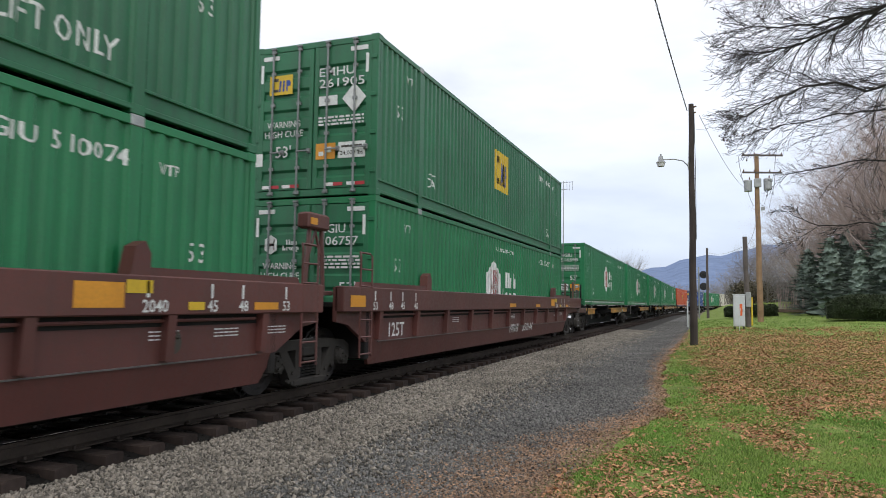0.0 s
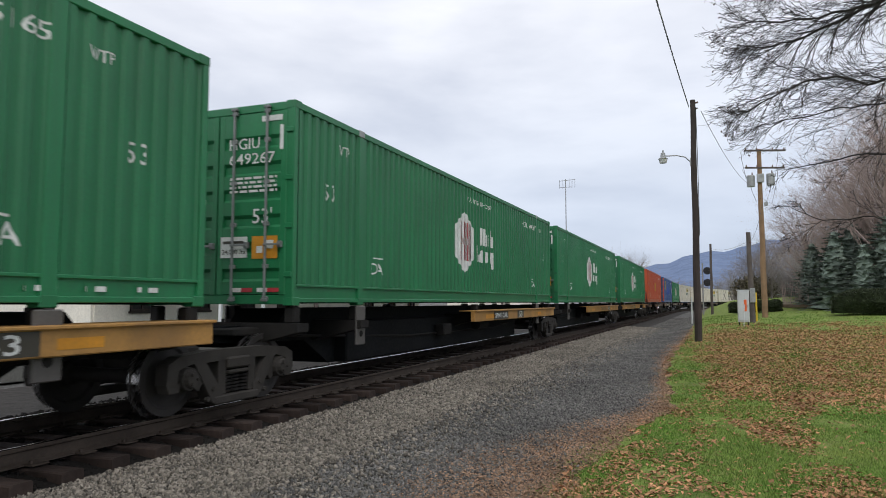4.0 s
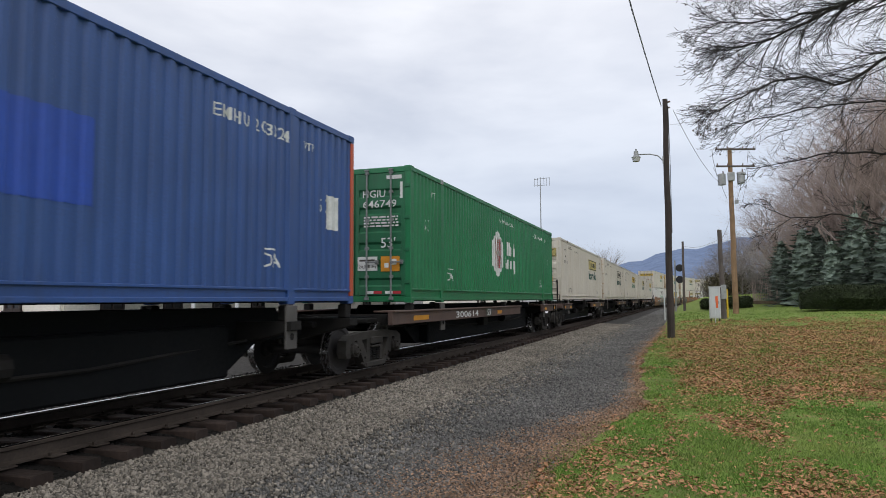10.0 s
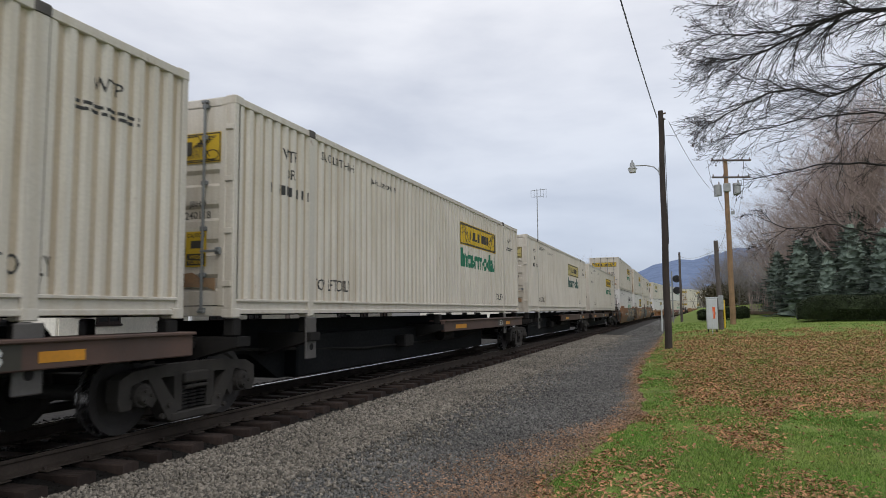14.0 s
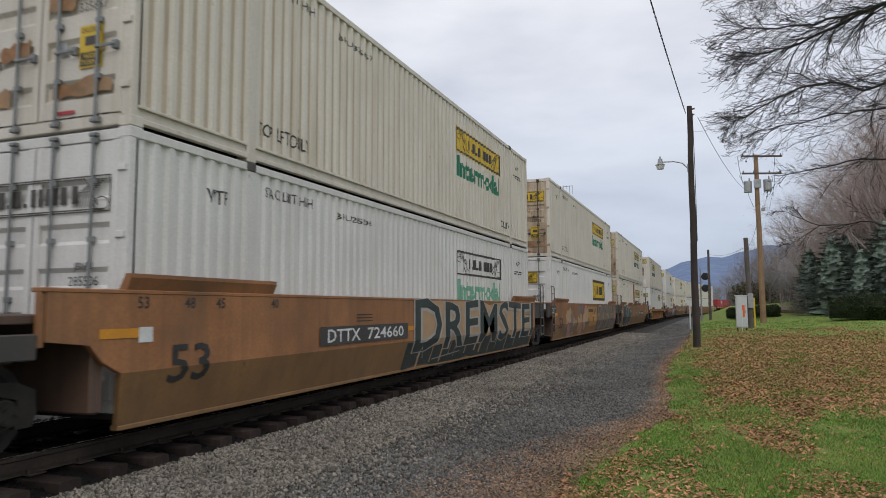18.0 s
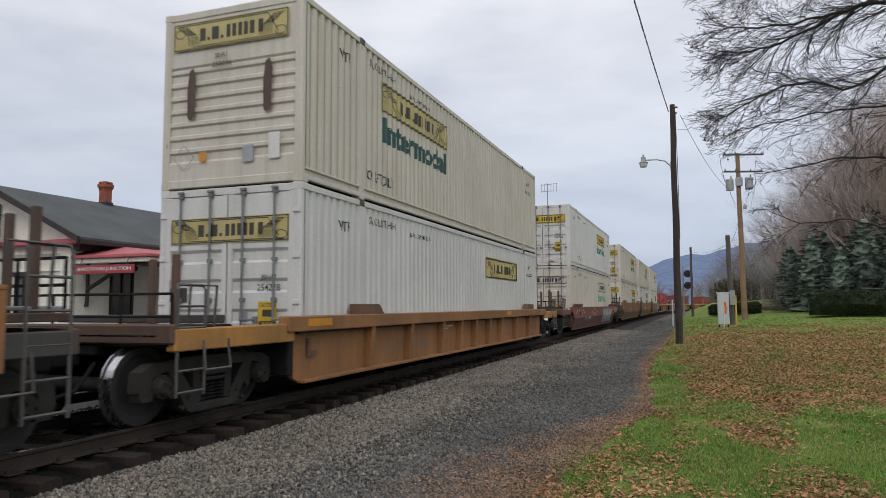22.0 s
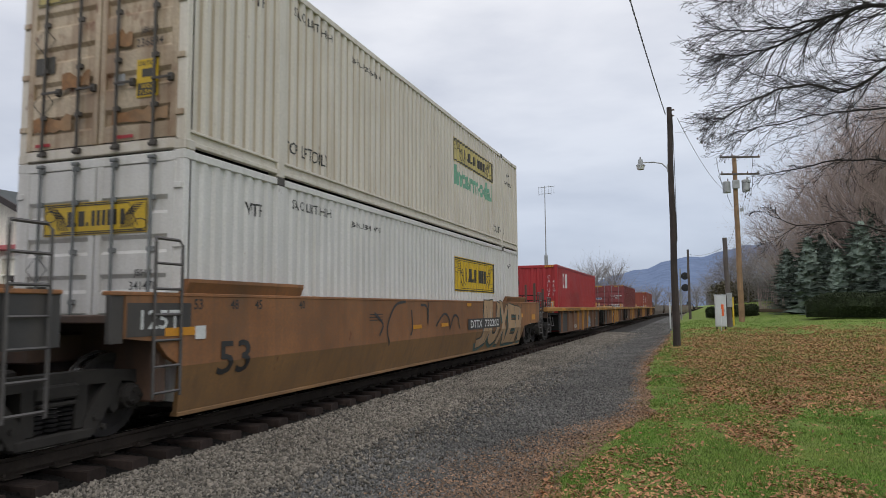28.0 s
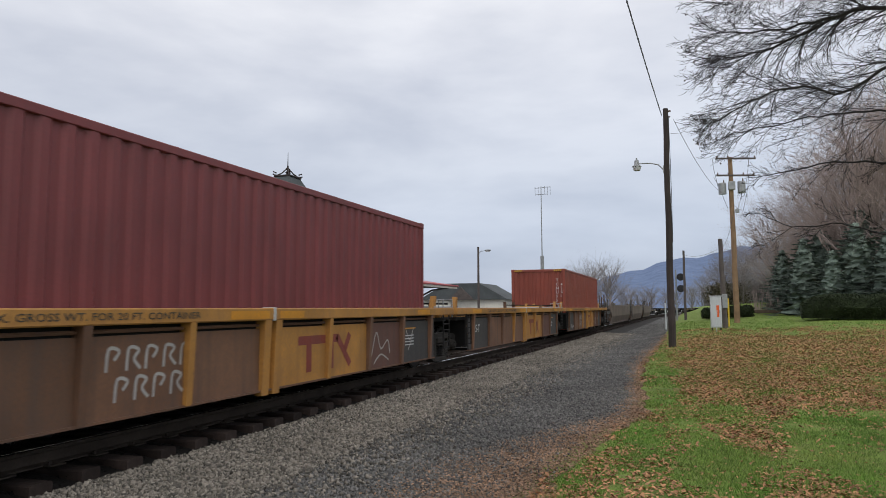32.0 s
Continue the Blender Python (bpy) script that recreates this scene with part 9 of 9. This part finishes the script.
def bare_tree(name, seed, height, label, mat, depth=3, spread=0.75):
    rng = random.Random(seed)
    th = thing(name, label, "tree", "bare trees")
    pts = [Vector((0.1 * rng.gauss(0, 1) * i / 4, 0.1 * rng.gauss(0, 1) * i / 4, height * 0.55 * i / 4)) for i in range(5)]
    part("trunk", Shape().tube(pts, [height * 0.015 * (1 - 0.13 * i) for i in range(5)], 8), mat, th)
    sh = Shape()
    count = 24 if depth > 2 else 34
    for i in range(count):
        k = 0.15 + 0.85 * i / (count - 1)
        p = pts[0].lerp(pts[-1], k)
        a = i * 2.4 + rng.uniform(-0.4, 0.4)
        d = Vector((math.cos(a) * spread, math.sin(a) * spread, 0.75 + 0.4 * k))
        branch(sh, rng, p, d, height * rng.uniform(0.30, 0.46) * (1.1 - 0.25 * k), height * 0.0055, depth - 1, -0.03, 4, None, 0.92, 3)
    part("crown", sh, mat, th)
    return th


def spruce(seed, height, label):
    """A broad spruce: tiers of long boughs that droop and lift at the tip, fringed with hanging needle sprays."""
    rng = random.Random(seed)
    th = thing("spruce_tree", label, "tree", "evergreens")
    part("trunk", Shape().tube([(0, 0, 0), (0, 0, height * 0.98)], [height * 0.018, 0.02], 7), BARK, th)
    V, F = [], []
    wood = Shape()
    tiers = int(height * 2.6)
    rings = []
    for i in range(tiers):
        k = i / tiers
        reach = height * 0.50 * (1 - k) ** 0.75 + 0.06
        for f, dz in ((0.56, -0.05), (0.44, 0.15)):
            ring = []
            for q in range(18):
                rr = reach * f * rng.uniform(0.72, 1.12)
                ring.append((rr * math.cos(q * 0.349), rr * math.sin(q * 0.349), height * (0.03 + 0.95 * k) + dz + rng.uniform(-0.12, 0.12)))
            rings.append(ring)
    part("inner_crown", Shape().skin(rings), NEEDLE, th)
    for i in range(tiers):
        k = i / tiers
        z = height * (0.03 + 0.95 * k)
        reach = height * 0.50 * (1 - k) ** 0.75 + 0.10
        n = int(7 + 8 * (1 - k))
        for j in range(n):
            a = 6.283 * (j + rng.uniform(-0.4, 0.4)) / n + i * 0.7
            L = reach * rng.uniform(0.55, 1.12)
            drop = rng.uniform(0.10, 0.38)
            z0 = z + rng.uniform(-0.25, 0.25)
            ca, sa = math.cos(a), math.sin(a)

            def rib(u):
                return Vector((u * ca, u * sa, z0 - drop * u + 0.16 * u * u / max(L, 0.1)))
            wood.tube([rib(0), rib(L * 0.5), rib(L * 0.95)], [0.03, 0.018, 0.006], 3, caps=False)
            m = int(10 + 60 * L / (height * 0.45))
            for q in range(m):
                u = L * (0.12 + 0.88 * ((q + rng.random()) / m) ** 0.7)
                c = rib(u)
                sd = 1 if q % 2 else -1
                w = rng.uniform(0.14, 0.30) * (0.5 + 0.7 * math.sin(math.pi * min(1, 0.15 + u / L * 0.8))) * height / 8
                b = a + sd * rng.uniform(0.35, 1.1)
                e = Vector((math.cos(b), math.sin(b), 0))
                g = Vector((-e.y, e.x, 0))
                hang = rng.uniform(0.0, 0.4) * w
                t1 = c + e * w * 1.8 - Vector((0, 0, hang))
                o = len(V)
                V += [tuple(c - g * w * 0.34), tuple(c + g * w * 0.34), tuple(t1)]
                V += [tuple(c + e * w * 0.15), tuple(c + e * w * 1.3 - Vector((0, 0, hang * 0.5))), tuple(c + e * w * 0.7 - Vector((0, 0, 0.2 * w + hang)) + g * w * 0.3)]
                F += [(o, o + 1, o + 2), (o + 3, o + 4, o + 5)]
    part("crown", mesh_np("crown", np.array(V), np.array(F)), NEEDLE, th)
    part("bough_wood", wood, BARK, th)["kind"] = "stuff"
    return th


def leafy_mass(name, outline_fn, n, size, mat, parent, seed):
    """A crown of many small leaves over a form: outline_fn gives a random place on or in it and its outward way."""
    rng = random.Random(seed)
    V, F = [], []
    for _ in range(n):
        p, d = outline_fn(rng)
        t = Vector((rng.gauss(0, 1), rng.gauss(0, 1), rng.gauss(0, 1))).normalized()
        a = d.cross(t).normalized() * size * rng.uniform(0.6, 1.3)
        b = (d * 0.6 + t * 0.7).normalized() * size * rng.uniform(0.8, 1.6)
        o = len(V)
        V += [p - a * 0.5, p + a * 0.5, p + b]
        F.append((o, o + 1, o + 2))
    return part(name, mesh_np(name, np.array([tuple(v) for v in V]), np.array(F)), mat, parent)


def hedge(x0, x1, y0, y1, h, label, seed, n, mat=None):
    mat = mat or HEDGE
    zc = land((x0 + x1) / 2, y0)
    th = thing("hedge", label, "hedge", "clipped hedges")
    bulge = lambda u: 0.10 * math.sin(u * 1.7) + 0.06 * math.sin(u * 4.1 + 1)
    rings = []
    m_ = 24
    for i in range(m_ + 1):
        x = x0 + (x1 - x0) * i / m_
        e = math.sqrt(max(0.02, 1 - max(0.0, 1 - 5.0 * min(i, m_ - i) / m_) ** 2))
        ym, hy_ = (y0 + y1) / 2, (y1 - y0) / 2 * e
        hh = h * (0.62 + 0.38 * e) + 0.5 * bulge(x)
        rings.append([(x, ym - hy_ * 0.75, zc + 0.1), (x, ym - hy_ * 1.0 - bulge(x * 1.3), zc + hh * 0.5), (x, ym - hy_ * 0.92, zc + hh * 0.88), (x, ym - hy_ * 0.6, zc + hh), (x, ym + hy_ * 0.6, zc + hh), (x, ym + hy_ * 0.95, zc + hh * 0.8), (x, ym + hy_ * 0.8, zc + 0.1)])
    part("body", Shape().skin(rings), mat, th)

    def pick(rng):
        i = rng.randrange(m_)
        k = rng.choice((0, 0, 1, 1, 2, 2, 3, 3, 4))
        f, g = rng.random(), rng.random()
        A, B, C, D = (Vector(rings[i][k]), Vector(rings[i + 1][k]), Vector(rings[i][k + 1]), Vector(rings[i + 1][k + 1]))
        p = A.lerp(B, f).lerp(C.lerp(D, f), g)
        d = (C - A).cross(B - A).normalized()
        if d.z < -0.2 or (k < 3 and d.y > 0):
            d = -d
        return p + d * rng.gauss(0, 0.03), d
    leafy_mass("leaves", pick, n, 0.09, mat, th, seed)
    return th


hedge(6.75, 18.5, 47.0, 51.5, 1.5, "large clipped dark-green hedge on the lawn", 1, 16000)
hedge(2.7, 5.0, 61, 63.2, 0.9, "low clipped dark hedge at the lawn's end", 2, 3500)
hedge(1.05, 2.5, 61, 63, 0.85, "low clipped dark hedge behind the cabinet", 3, 2500)

PLANT = material("timber_edging", (0.12, 0.085, 0.06), 0.9, vary=0.3, grain=14, bump=0.3)
pl = place(thing("timber_bed", "low timber-edged bed with dry stems", "flower bed"), 6.6, 66.0, land(6.6, 66))
part("edging", Shape().box(-2.2, 2.2, -1.4, -1.15, 0, 0.28, 0.03).box(-2.2, -1.95, -1.15, 1.2, 0, 0.26, 0.03).box(1.95, 2.2, -1.15, 1.2, 0, 0.26, 0.03), PLANT, pl)
stems = Shape()
rs = random.Random(8)
for i in range(260):
    x, y = rs.uniform(-1.2, 3.6), rs.uniform(-0.9, 2.5)
    stems.tube([(x, y, 0.0), (x + rs.gauss(0, 0.2), y + rs.gauss(0, 0.2), rs.uniform(0.7, 2.4))], [0.02, 0.006], 3)
part("dry_growth", stems, TWIG_R, pl)

# the large bare tree whose limbs reach in over the lawn
big = place(thing("bare_tree", "large bare tree with long drooping limbs over the lawn", "tree"), 0, 0, 0)
part("trunk", Shape().tube([(7.6, 14.7, -0.2), (7.55, 14.7, 1.5), (7.5, 14.7, 3.5), (7.4, 14.7, 5.5), (7.45, 14.75, 8.0), (7.6, 14.8, 11.0)], [0.42, 0.34, 0.30, 0.27, 0.2, 0.12], 12), BARK, big)
BOUGHS = [
    ([(7.4, 14.7, 5.6), (5.2, 14.3, 6.8), (3.64, 14, 6.99), (3.17, 14, 7.06), (2.66, 14, 6.92), (2.1, 14, 6.65), (1.47, 14, 6.45), (0.9, 14, 6.39), (0.6, 14, 6.48)], 0.12),
    ([(3.17, 14, 7.06), (2.54, 13.6, 6.78), (1.85, 13.6, 6.68), (1.09, 13.6, 6.72), (0.7, 13.6, 6.76)], 0.05),
    ([(7.4, 14.7, 4.6), (5.0, 14.0, 6.0), (3.45, 13.5, 5.8), (2.85, 13.5, 5.45), (2.54, 13.5, 5.36), (2.1, 13.5, 5.56), (1.69, 13.5, 5.54), (1.21, 13.5, 5.38), (0.72, 13.5, 5.12), (0.55, 13.5, 5.05)], 0.085),
    ([(7.4, 14.75, 4.3), (5.4, 15, 5.2), (3.78, 15, 5.36), (3.14, 15, 5.38), (2.35, 15, 5.34), (1.53, 15, 5.23), (0.95, 15, 5.17)], 0.06),
    ([(7.4, 14.75, 3.6), (5.4, 15.6, 4.3), (3.96, 16, 4.52), (3.49, 16, 4.58), (2.91, 16, 4.63), (2.23, 16, 4.52), (1.5, 16, 4.42)], 0.07),
    ([(7.4, 14.75, 2.8), (5.4, 16.3, 2.9), (3.96, 17, 3.19), (3.2, 17, 3.47), (2.67, 17, 3.4), (2.22, 17, 3.42), (1.6, 17, 3.75)], 0.05),
    ([(7.45, 14.7, 6.8), (5.2, 13.6, 7.6), (3.42, 13, 7.46), (2.42, 13, 7.34), (1.35, 13, 7.21), (0.9, 13, 7.05)], 0.09),
    ([(7.45, 14.75, 7.8), (5.5, 13.6, 8.8), (3.6, 13.0, 8.4), (1.9, 12.8, 7.9), (1.0, 12.6, 7.5)], 0.09),
]


def bough_spray(sh, rng, p, d, length, r, level, tips, sign=1):
    """A long supple branch that sweeps out and down, set with side shoots, its last twigs lifting."""
    n = (4, 5, 8)[level]
    pts, rad = [p.copy()], [r]
    d = d.normalized()
    bend = Vector((rng.gauss(0, 0.07), rng.gauss(0, 0.07), rng.gauss(0, 0.10)))
    pull = Vector((-0.05, 0, (0.07, -0.02, -0.05)[level]))
    step = length / n
    shoots = (0, 1, 1)[level]
    for i in range(n):
        d = (d + bend + pull + Vector((rng.gauss(0, 0.05), rng.gauss(0, 0.05), rng.gauss(0, 0.055)))).normalized()
        p = p + d * step
        pts.append(p.copy())
        rad.append(max(0.0030, r * (1 - 0.72 * (i + 1) / n)))
        if level == 1 and (i == 0 or i == n - 1):
            continue
        for q in range(shoots + (rng.random() < 0.55 if level == 2 and i else 0)):
            if rng.random() < 0.06:
                continue
            sign = -sign
            up = d.cross(Vector((0, 1, 0))).normalized()
            side = up * sign * rng.uniform(0.3, 0.62) + Vector((0, rng.gauss(0, 0.35), 0))
            f = 1 - 0.45 * i / n
            bough_spray(sh, rng, p - d * step * 0.5 * q, d + side, length * rng.uniform(0.38, 0.72) * f, max(0.0038, rad[-1] * 0.70), level - 1, tips, sign)
    sh.tube(pts, rad, 3 if level < 2 else 5, caps=False)
    if level == 0:
        tips.append(pts[-1])


tips = []
for i, (pts, r0) in enumerate(BOUGHS):
    rng = random.Random(40 + i)
    sh = Shape()
    P = [Vector(p) for p in pts]
    fine = []
    for a, b in zip(P, P[1:]):
        k = max(2, round((b - a).length / 0.2))
        for q in range(k):
            fine.append(a.lerp(b, q / k) + Vector((rng.gauss(0, 0.012), rng.gauss(0, 0.02), rng.gauss(0, 0.014))))
    fine.append(P[-1])
    n = len(fine)
    sh.tube(fine, [0.75 * r0 * (1 - 0.92 * (j / (n - 1)) ** 0.8) + 0.003 for j in range(n)], 8, caps=False)
    sign = 1
    for j in range(5, n):
        d = (fine[j] - fine[j - 1]).normalized()
        if fine[j].x > 4.4 or i in (4, 5) and j % 2:
            continue
        for _ in range(1 if i in (3, 4, 5) else 2 if j % 2 else 1):
            sign = -sign
            up = d.cross(Vector((0, 1, 0))).normalized()
            side = up * sign * rng.uniform(0.3, 0.85) + Vector((0, rng.gauss(0, 0.5), -0.08))
            L = rng.uniform(0.9, 2.1) * (1.15 - 0.7 * j / n) * (0.75 if i in (4, 5) else 1.0)
            L = min(L, max(0.3, fine[j].x - (1.0 if i in (4, 5) else 0.15)))
            bough_spray(sh, rng, fine[j], d + side, L, max(0.0075, r0 * 0.24 * (1 - 0.7 * j / n)), 2, tips, sign)
    part("limb", sh, BARK, big)
rng = random.Random(3)
dl = Shape()
for p in tips:
    if rng.random() < (0.10 if p.x < 1.2 else 0.03):
        r = rng.uniform(0.010, 0.020)
        q = p - Vector((0, 0, r))
        dl.add([q + Vector((r, 0, 0)), q + Vector((-r, 0, 0)), q + Vector((0, r, 0)), q + Vector((0, -r, 0)), q + Vector((0, 0, r)), q + Vector((0, 0, -1.6 * r))],
               [(0, 2, 4), (2, 1, 4), (1, 3, 4), (3, 0, 4), (2, 0, 5), (1, 2, 5), (3, 1, 5), (0, 3, 5)])
part("clinging_leaves", dl, DRYLEAF, big)["kind"] = "stuff"

# evergreens and bare woods behind the lawn
s1 = spruce(1, 7.0, "broad blue-green spruce with drooping boughs")
s2 = spruce(2, 6.2, "broad blue-green spruce with drooping boughs")
place(s1, 11.6, 57.0, land(11, 57))
place(s2, 8.6, 60.0, land(8, 60), 40)
for x, y, k, a, src in ((14.9, 58.0, 1.1, 120, s1), (17.8, 62.0, 1.35, 200, s2), (7.9, 67.0, 0.8, 300, s1), (21.0, 62.0, 1.3, 20, s2), (9.9, 56.5, 0.80, 70, s2), (13.2, 55.0, 0.92, 250, s1), (10.4, 64.0, 1.15, 90, s2), (12.9, 61.5, 1.2, 10, s1), (16.4, 56.0, 0.9, 160, s2)):
    c = copy_thing(src, pose(x, y, land(x, y), 0, 0, a))
    c.scale = (k, k, k)
b1 = bare_tree("bare_tree", 11, 14.0, "tall bare tree with reddish-brown twigs", TWIG_R)
b2 = bare_tree("bare_tree", 12, 11.0, "bare tree with fine grey twigs", TWIG)
b3 = bare_tree("bare_tree", 13, 7.0, "bare shrubby tree with fine twigs", TWIG, 3, 1.0)
b4 = bare_tree("bare_tree", 14, 11.0, "distant bare tree with pale grey twigs", TWIG, 2, 0.9)
place(b4, 9.0, 150.0, land(9, 150))
place(b1, 13.5, 66.0, land(13, 66))
place(b2, 14.5, 84.0, land(14, 84))
place(b3, 9.5, 96.0, land(9.5, 96))
WOODS = [(16.5, 60.0, 1.3, 1), (11.5, 66.0, 1.05, 1), (14.5, 64.0, 1.3, 1), (18.5, 62.0, 1.4, 1), (22.0, 66.0, 1.4, 1), (10.0, 74.0, 0.9, 1), (13.0, 74.0, 1.2, 1), (12.2, 60.5, 1.0, 1), (15.5, 70.0, 1.45, 1), (9.0, 82.0, 0.8, 1), (20.0, 57.0, 1.3, 1), (24.0, 72.0, 1.2, 1), (11.0, 92.0, 0.9, 2), (16.0, 98.0, 1.0, 2), (7.5, 108.0, 0.9, 2), (12.5, 112.0, 1.0, 2), (19.0, 110.0, 1.0, 2),
         (5.0, 104.0, 1.0, 3), (8.0, 116.0, 1.1, 3), (13.0, 104.0, 1.2, 3), (3.6, 96.0, 0.8, 3), (10.5, 122.0, 1.2, 3), (16.0, 120.0, 1.3, 3), (6.4, 92.0, 0.7, 3), (22.0, 104.0, 1.2, 2), (27.0, 96.0, 1.2, 2), (30.0, 108.0, 1.3, 2)]
rng = random.Random(17)
for x, y, k, w in WOODS:
    c = copy_thing((b1, b2, b3)[w - 1], pose(x, y, land(x, y) - 0.1, 0, 0, rng.uniform(0, 360)))
    c.scale = (k, k, k * rng.uniform(0.9, 1.1))
# trees beyond the railway and along the foot of the hill
for i in range(26):
    x, y = -70 + i * 5.0 + rng.uniform(-3, 3), 240 + rng.uniform(-25, 60)
    if x > 50:
        y += 60
    c = copy_thing((b4, b4)[i % 2], pose(x, y, land(x, y) - 0.1, 0, 0, rng.uniform(0, 360)))
    k = rng.uniform(0.7, 1.2)
    c.scale = (k, k, k)
for x, y, k in ((-22.5, 178.0, 1.5), (-19.0, 184.0, 1.5), (-27.0, 190.0, 1.3), (-24.5, 186.0, 1.5), (-21.0, 196.0, 1.4), (-30.0, 184.0, 1.2), (-10.0, 210.0, 0.9), (-13.0, 200.0, 0.8), (-6.0, 205.0, 0.8), (-3.0, 196.0, 0.8), (1.0, 202.0, 0.9), (4.0, 190.0, 0.8), (-16.0, 215.0, 0.9)):
    c = copy_thing(b4, pose(x, y, 0, 0, 0, rng.uniform(0, 360)))
    c.scale = (k, k, k)
for x0, y0, n, sz, sd_ in ((4.6, 94.0, 5000, 2.0, 5), (12.0, 100.0, 5000, 2.0, 6)):
    bs = place(thing("evergreen_shrub", "dense olive-brown shrub behind the lawn", "shrub", "shrubs"), x0, y0, land(x0, y0))
    lobes = [(random.Random(sd_ * 9 + i).uniform(-1.6, 1.6), random.Random(sd_ * 7 + i).uniform(-1, 1), random.Random(sd_ * 5 + i).uniform(0.9, 2.4) * sz / 2.4, random.Random(sd_ * 3 + i).uniform(0.8, 1.5)) for i in range(9)]

    def blob(rng_, lobes=lobes):
        cx_, cy_, cz_, r = rng_.choice(lobes)
        d = Vector((rng_.gauss(0, 1), rng_.gauss(0, 1), rng_.gauss(0, 1))).normalized()
        return Vector((cx_, cy_, cz_)) + d * r * rng_.uniform(0.6, 1.08), d
    leafy_mass("leaves", blob, n, 0.2, SHRUB, bs, sd_)
    part("stems", Shape().tube([(0, 0, 0), (0.2, 0, 1.5)], [0.1, 0.05], 6).tube([(0.1, 0, 0), (-0.7, 0.2, 1.4)], [0.08, 0.04], 6), BARK, bs)

rng = random.Random(23)
for i in range(13):
    x, y = 4.2 + i * 2.6, 101.0 + rng.uniform(-5, 6)
    th_ = thing("brush_thicket", "tangled grey-brown brush along the wood's edge", "brush", "brushwood") if i == 0 else None
    if th_:
        place(th_, x, y, land(x, y) - 0.1)
        sh = Shape()
        for k in range(420):
            bx_, by_ = rng.gauss(0, 1.1), rng.gauss(0, 0.8)
            p0 = Vector((bx_, by_, 0))
            p1 = p0 + Vector((rng.gauss(0, 0.35), rng.gauss(0, 0.35), rng.uniform(0.9, 1.8)))
            p2 = p1 + Vector((rng.gauss(0, 0.6), rng.gauss(0, 0.6), rng.uniform(0.3, 1.6)))
            sh.tube([p0, p1, p2], [0.03, 0.022, 0.008], 3, caps=False)
        part("brushwood", sh, TWIG, th_)["kind"] = "stuff"
        thicket = th_
    else:
        copy_thing(thicket, pose(x, y, land(x, y) - 0.1, 0, 0, rng.uniform(0, 360))).scale = (1.2, 1.2, rng.uniform(1.0, 1.35))

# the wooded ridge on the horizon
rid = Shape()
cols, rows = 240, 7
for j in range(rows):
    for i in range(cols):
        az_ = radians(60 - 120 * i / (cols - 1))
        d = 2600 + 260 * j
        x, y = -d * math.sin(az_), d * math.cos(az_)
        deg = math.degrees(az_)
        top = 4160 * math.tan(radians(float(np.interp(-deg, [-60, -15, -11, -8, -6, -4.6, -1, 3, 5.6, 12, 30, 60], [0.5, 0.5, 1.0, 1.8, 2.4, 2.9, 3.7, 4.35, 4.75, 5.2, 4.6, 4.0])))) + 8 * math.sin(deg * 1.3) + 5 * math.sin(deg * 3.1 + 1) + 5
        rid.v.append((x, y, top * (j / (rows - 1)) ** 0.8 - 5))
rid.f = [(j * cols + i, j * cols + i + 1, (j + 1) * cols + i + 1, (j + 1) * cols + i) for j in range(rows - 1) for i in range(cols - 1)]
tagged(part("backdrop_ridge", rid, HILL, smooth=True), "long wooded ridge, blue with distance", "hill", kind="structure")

motions()
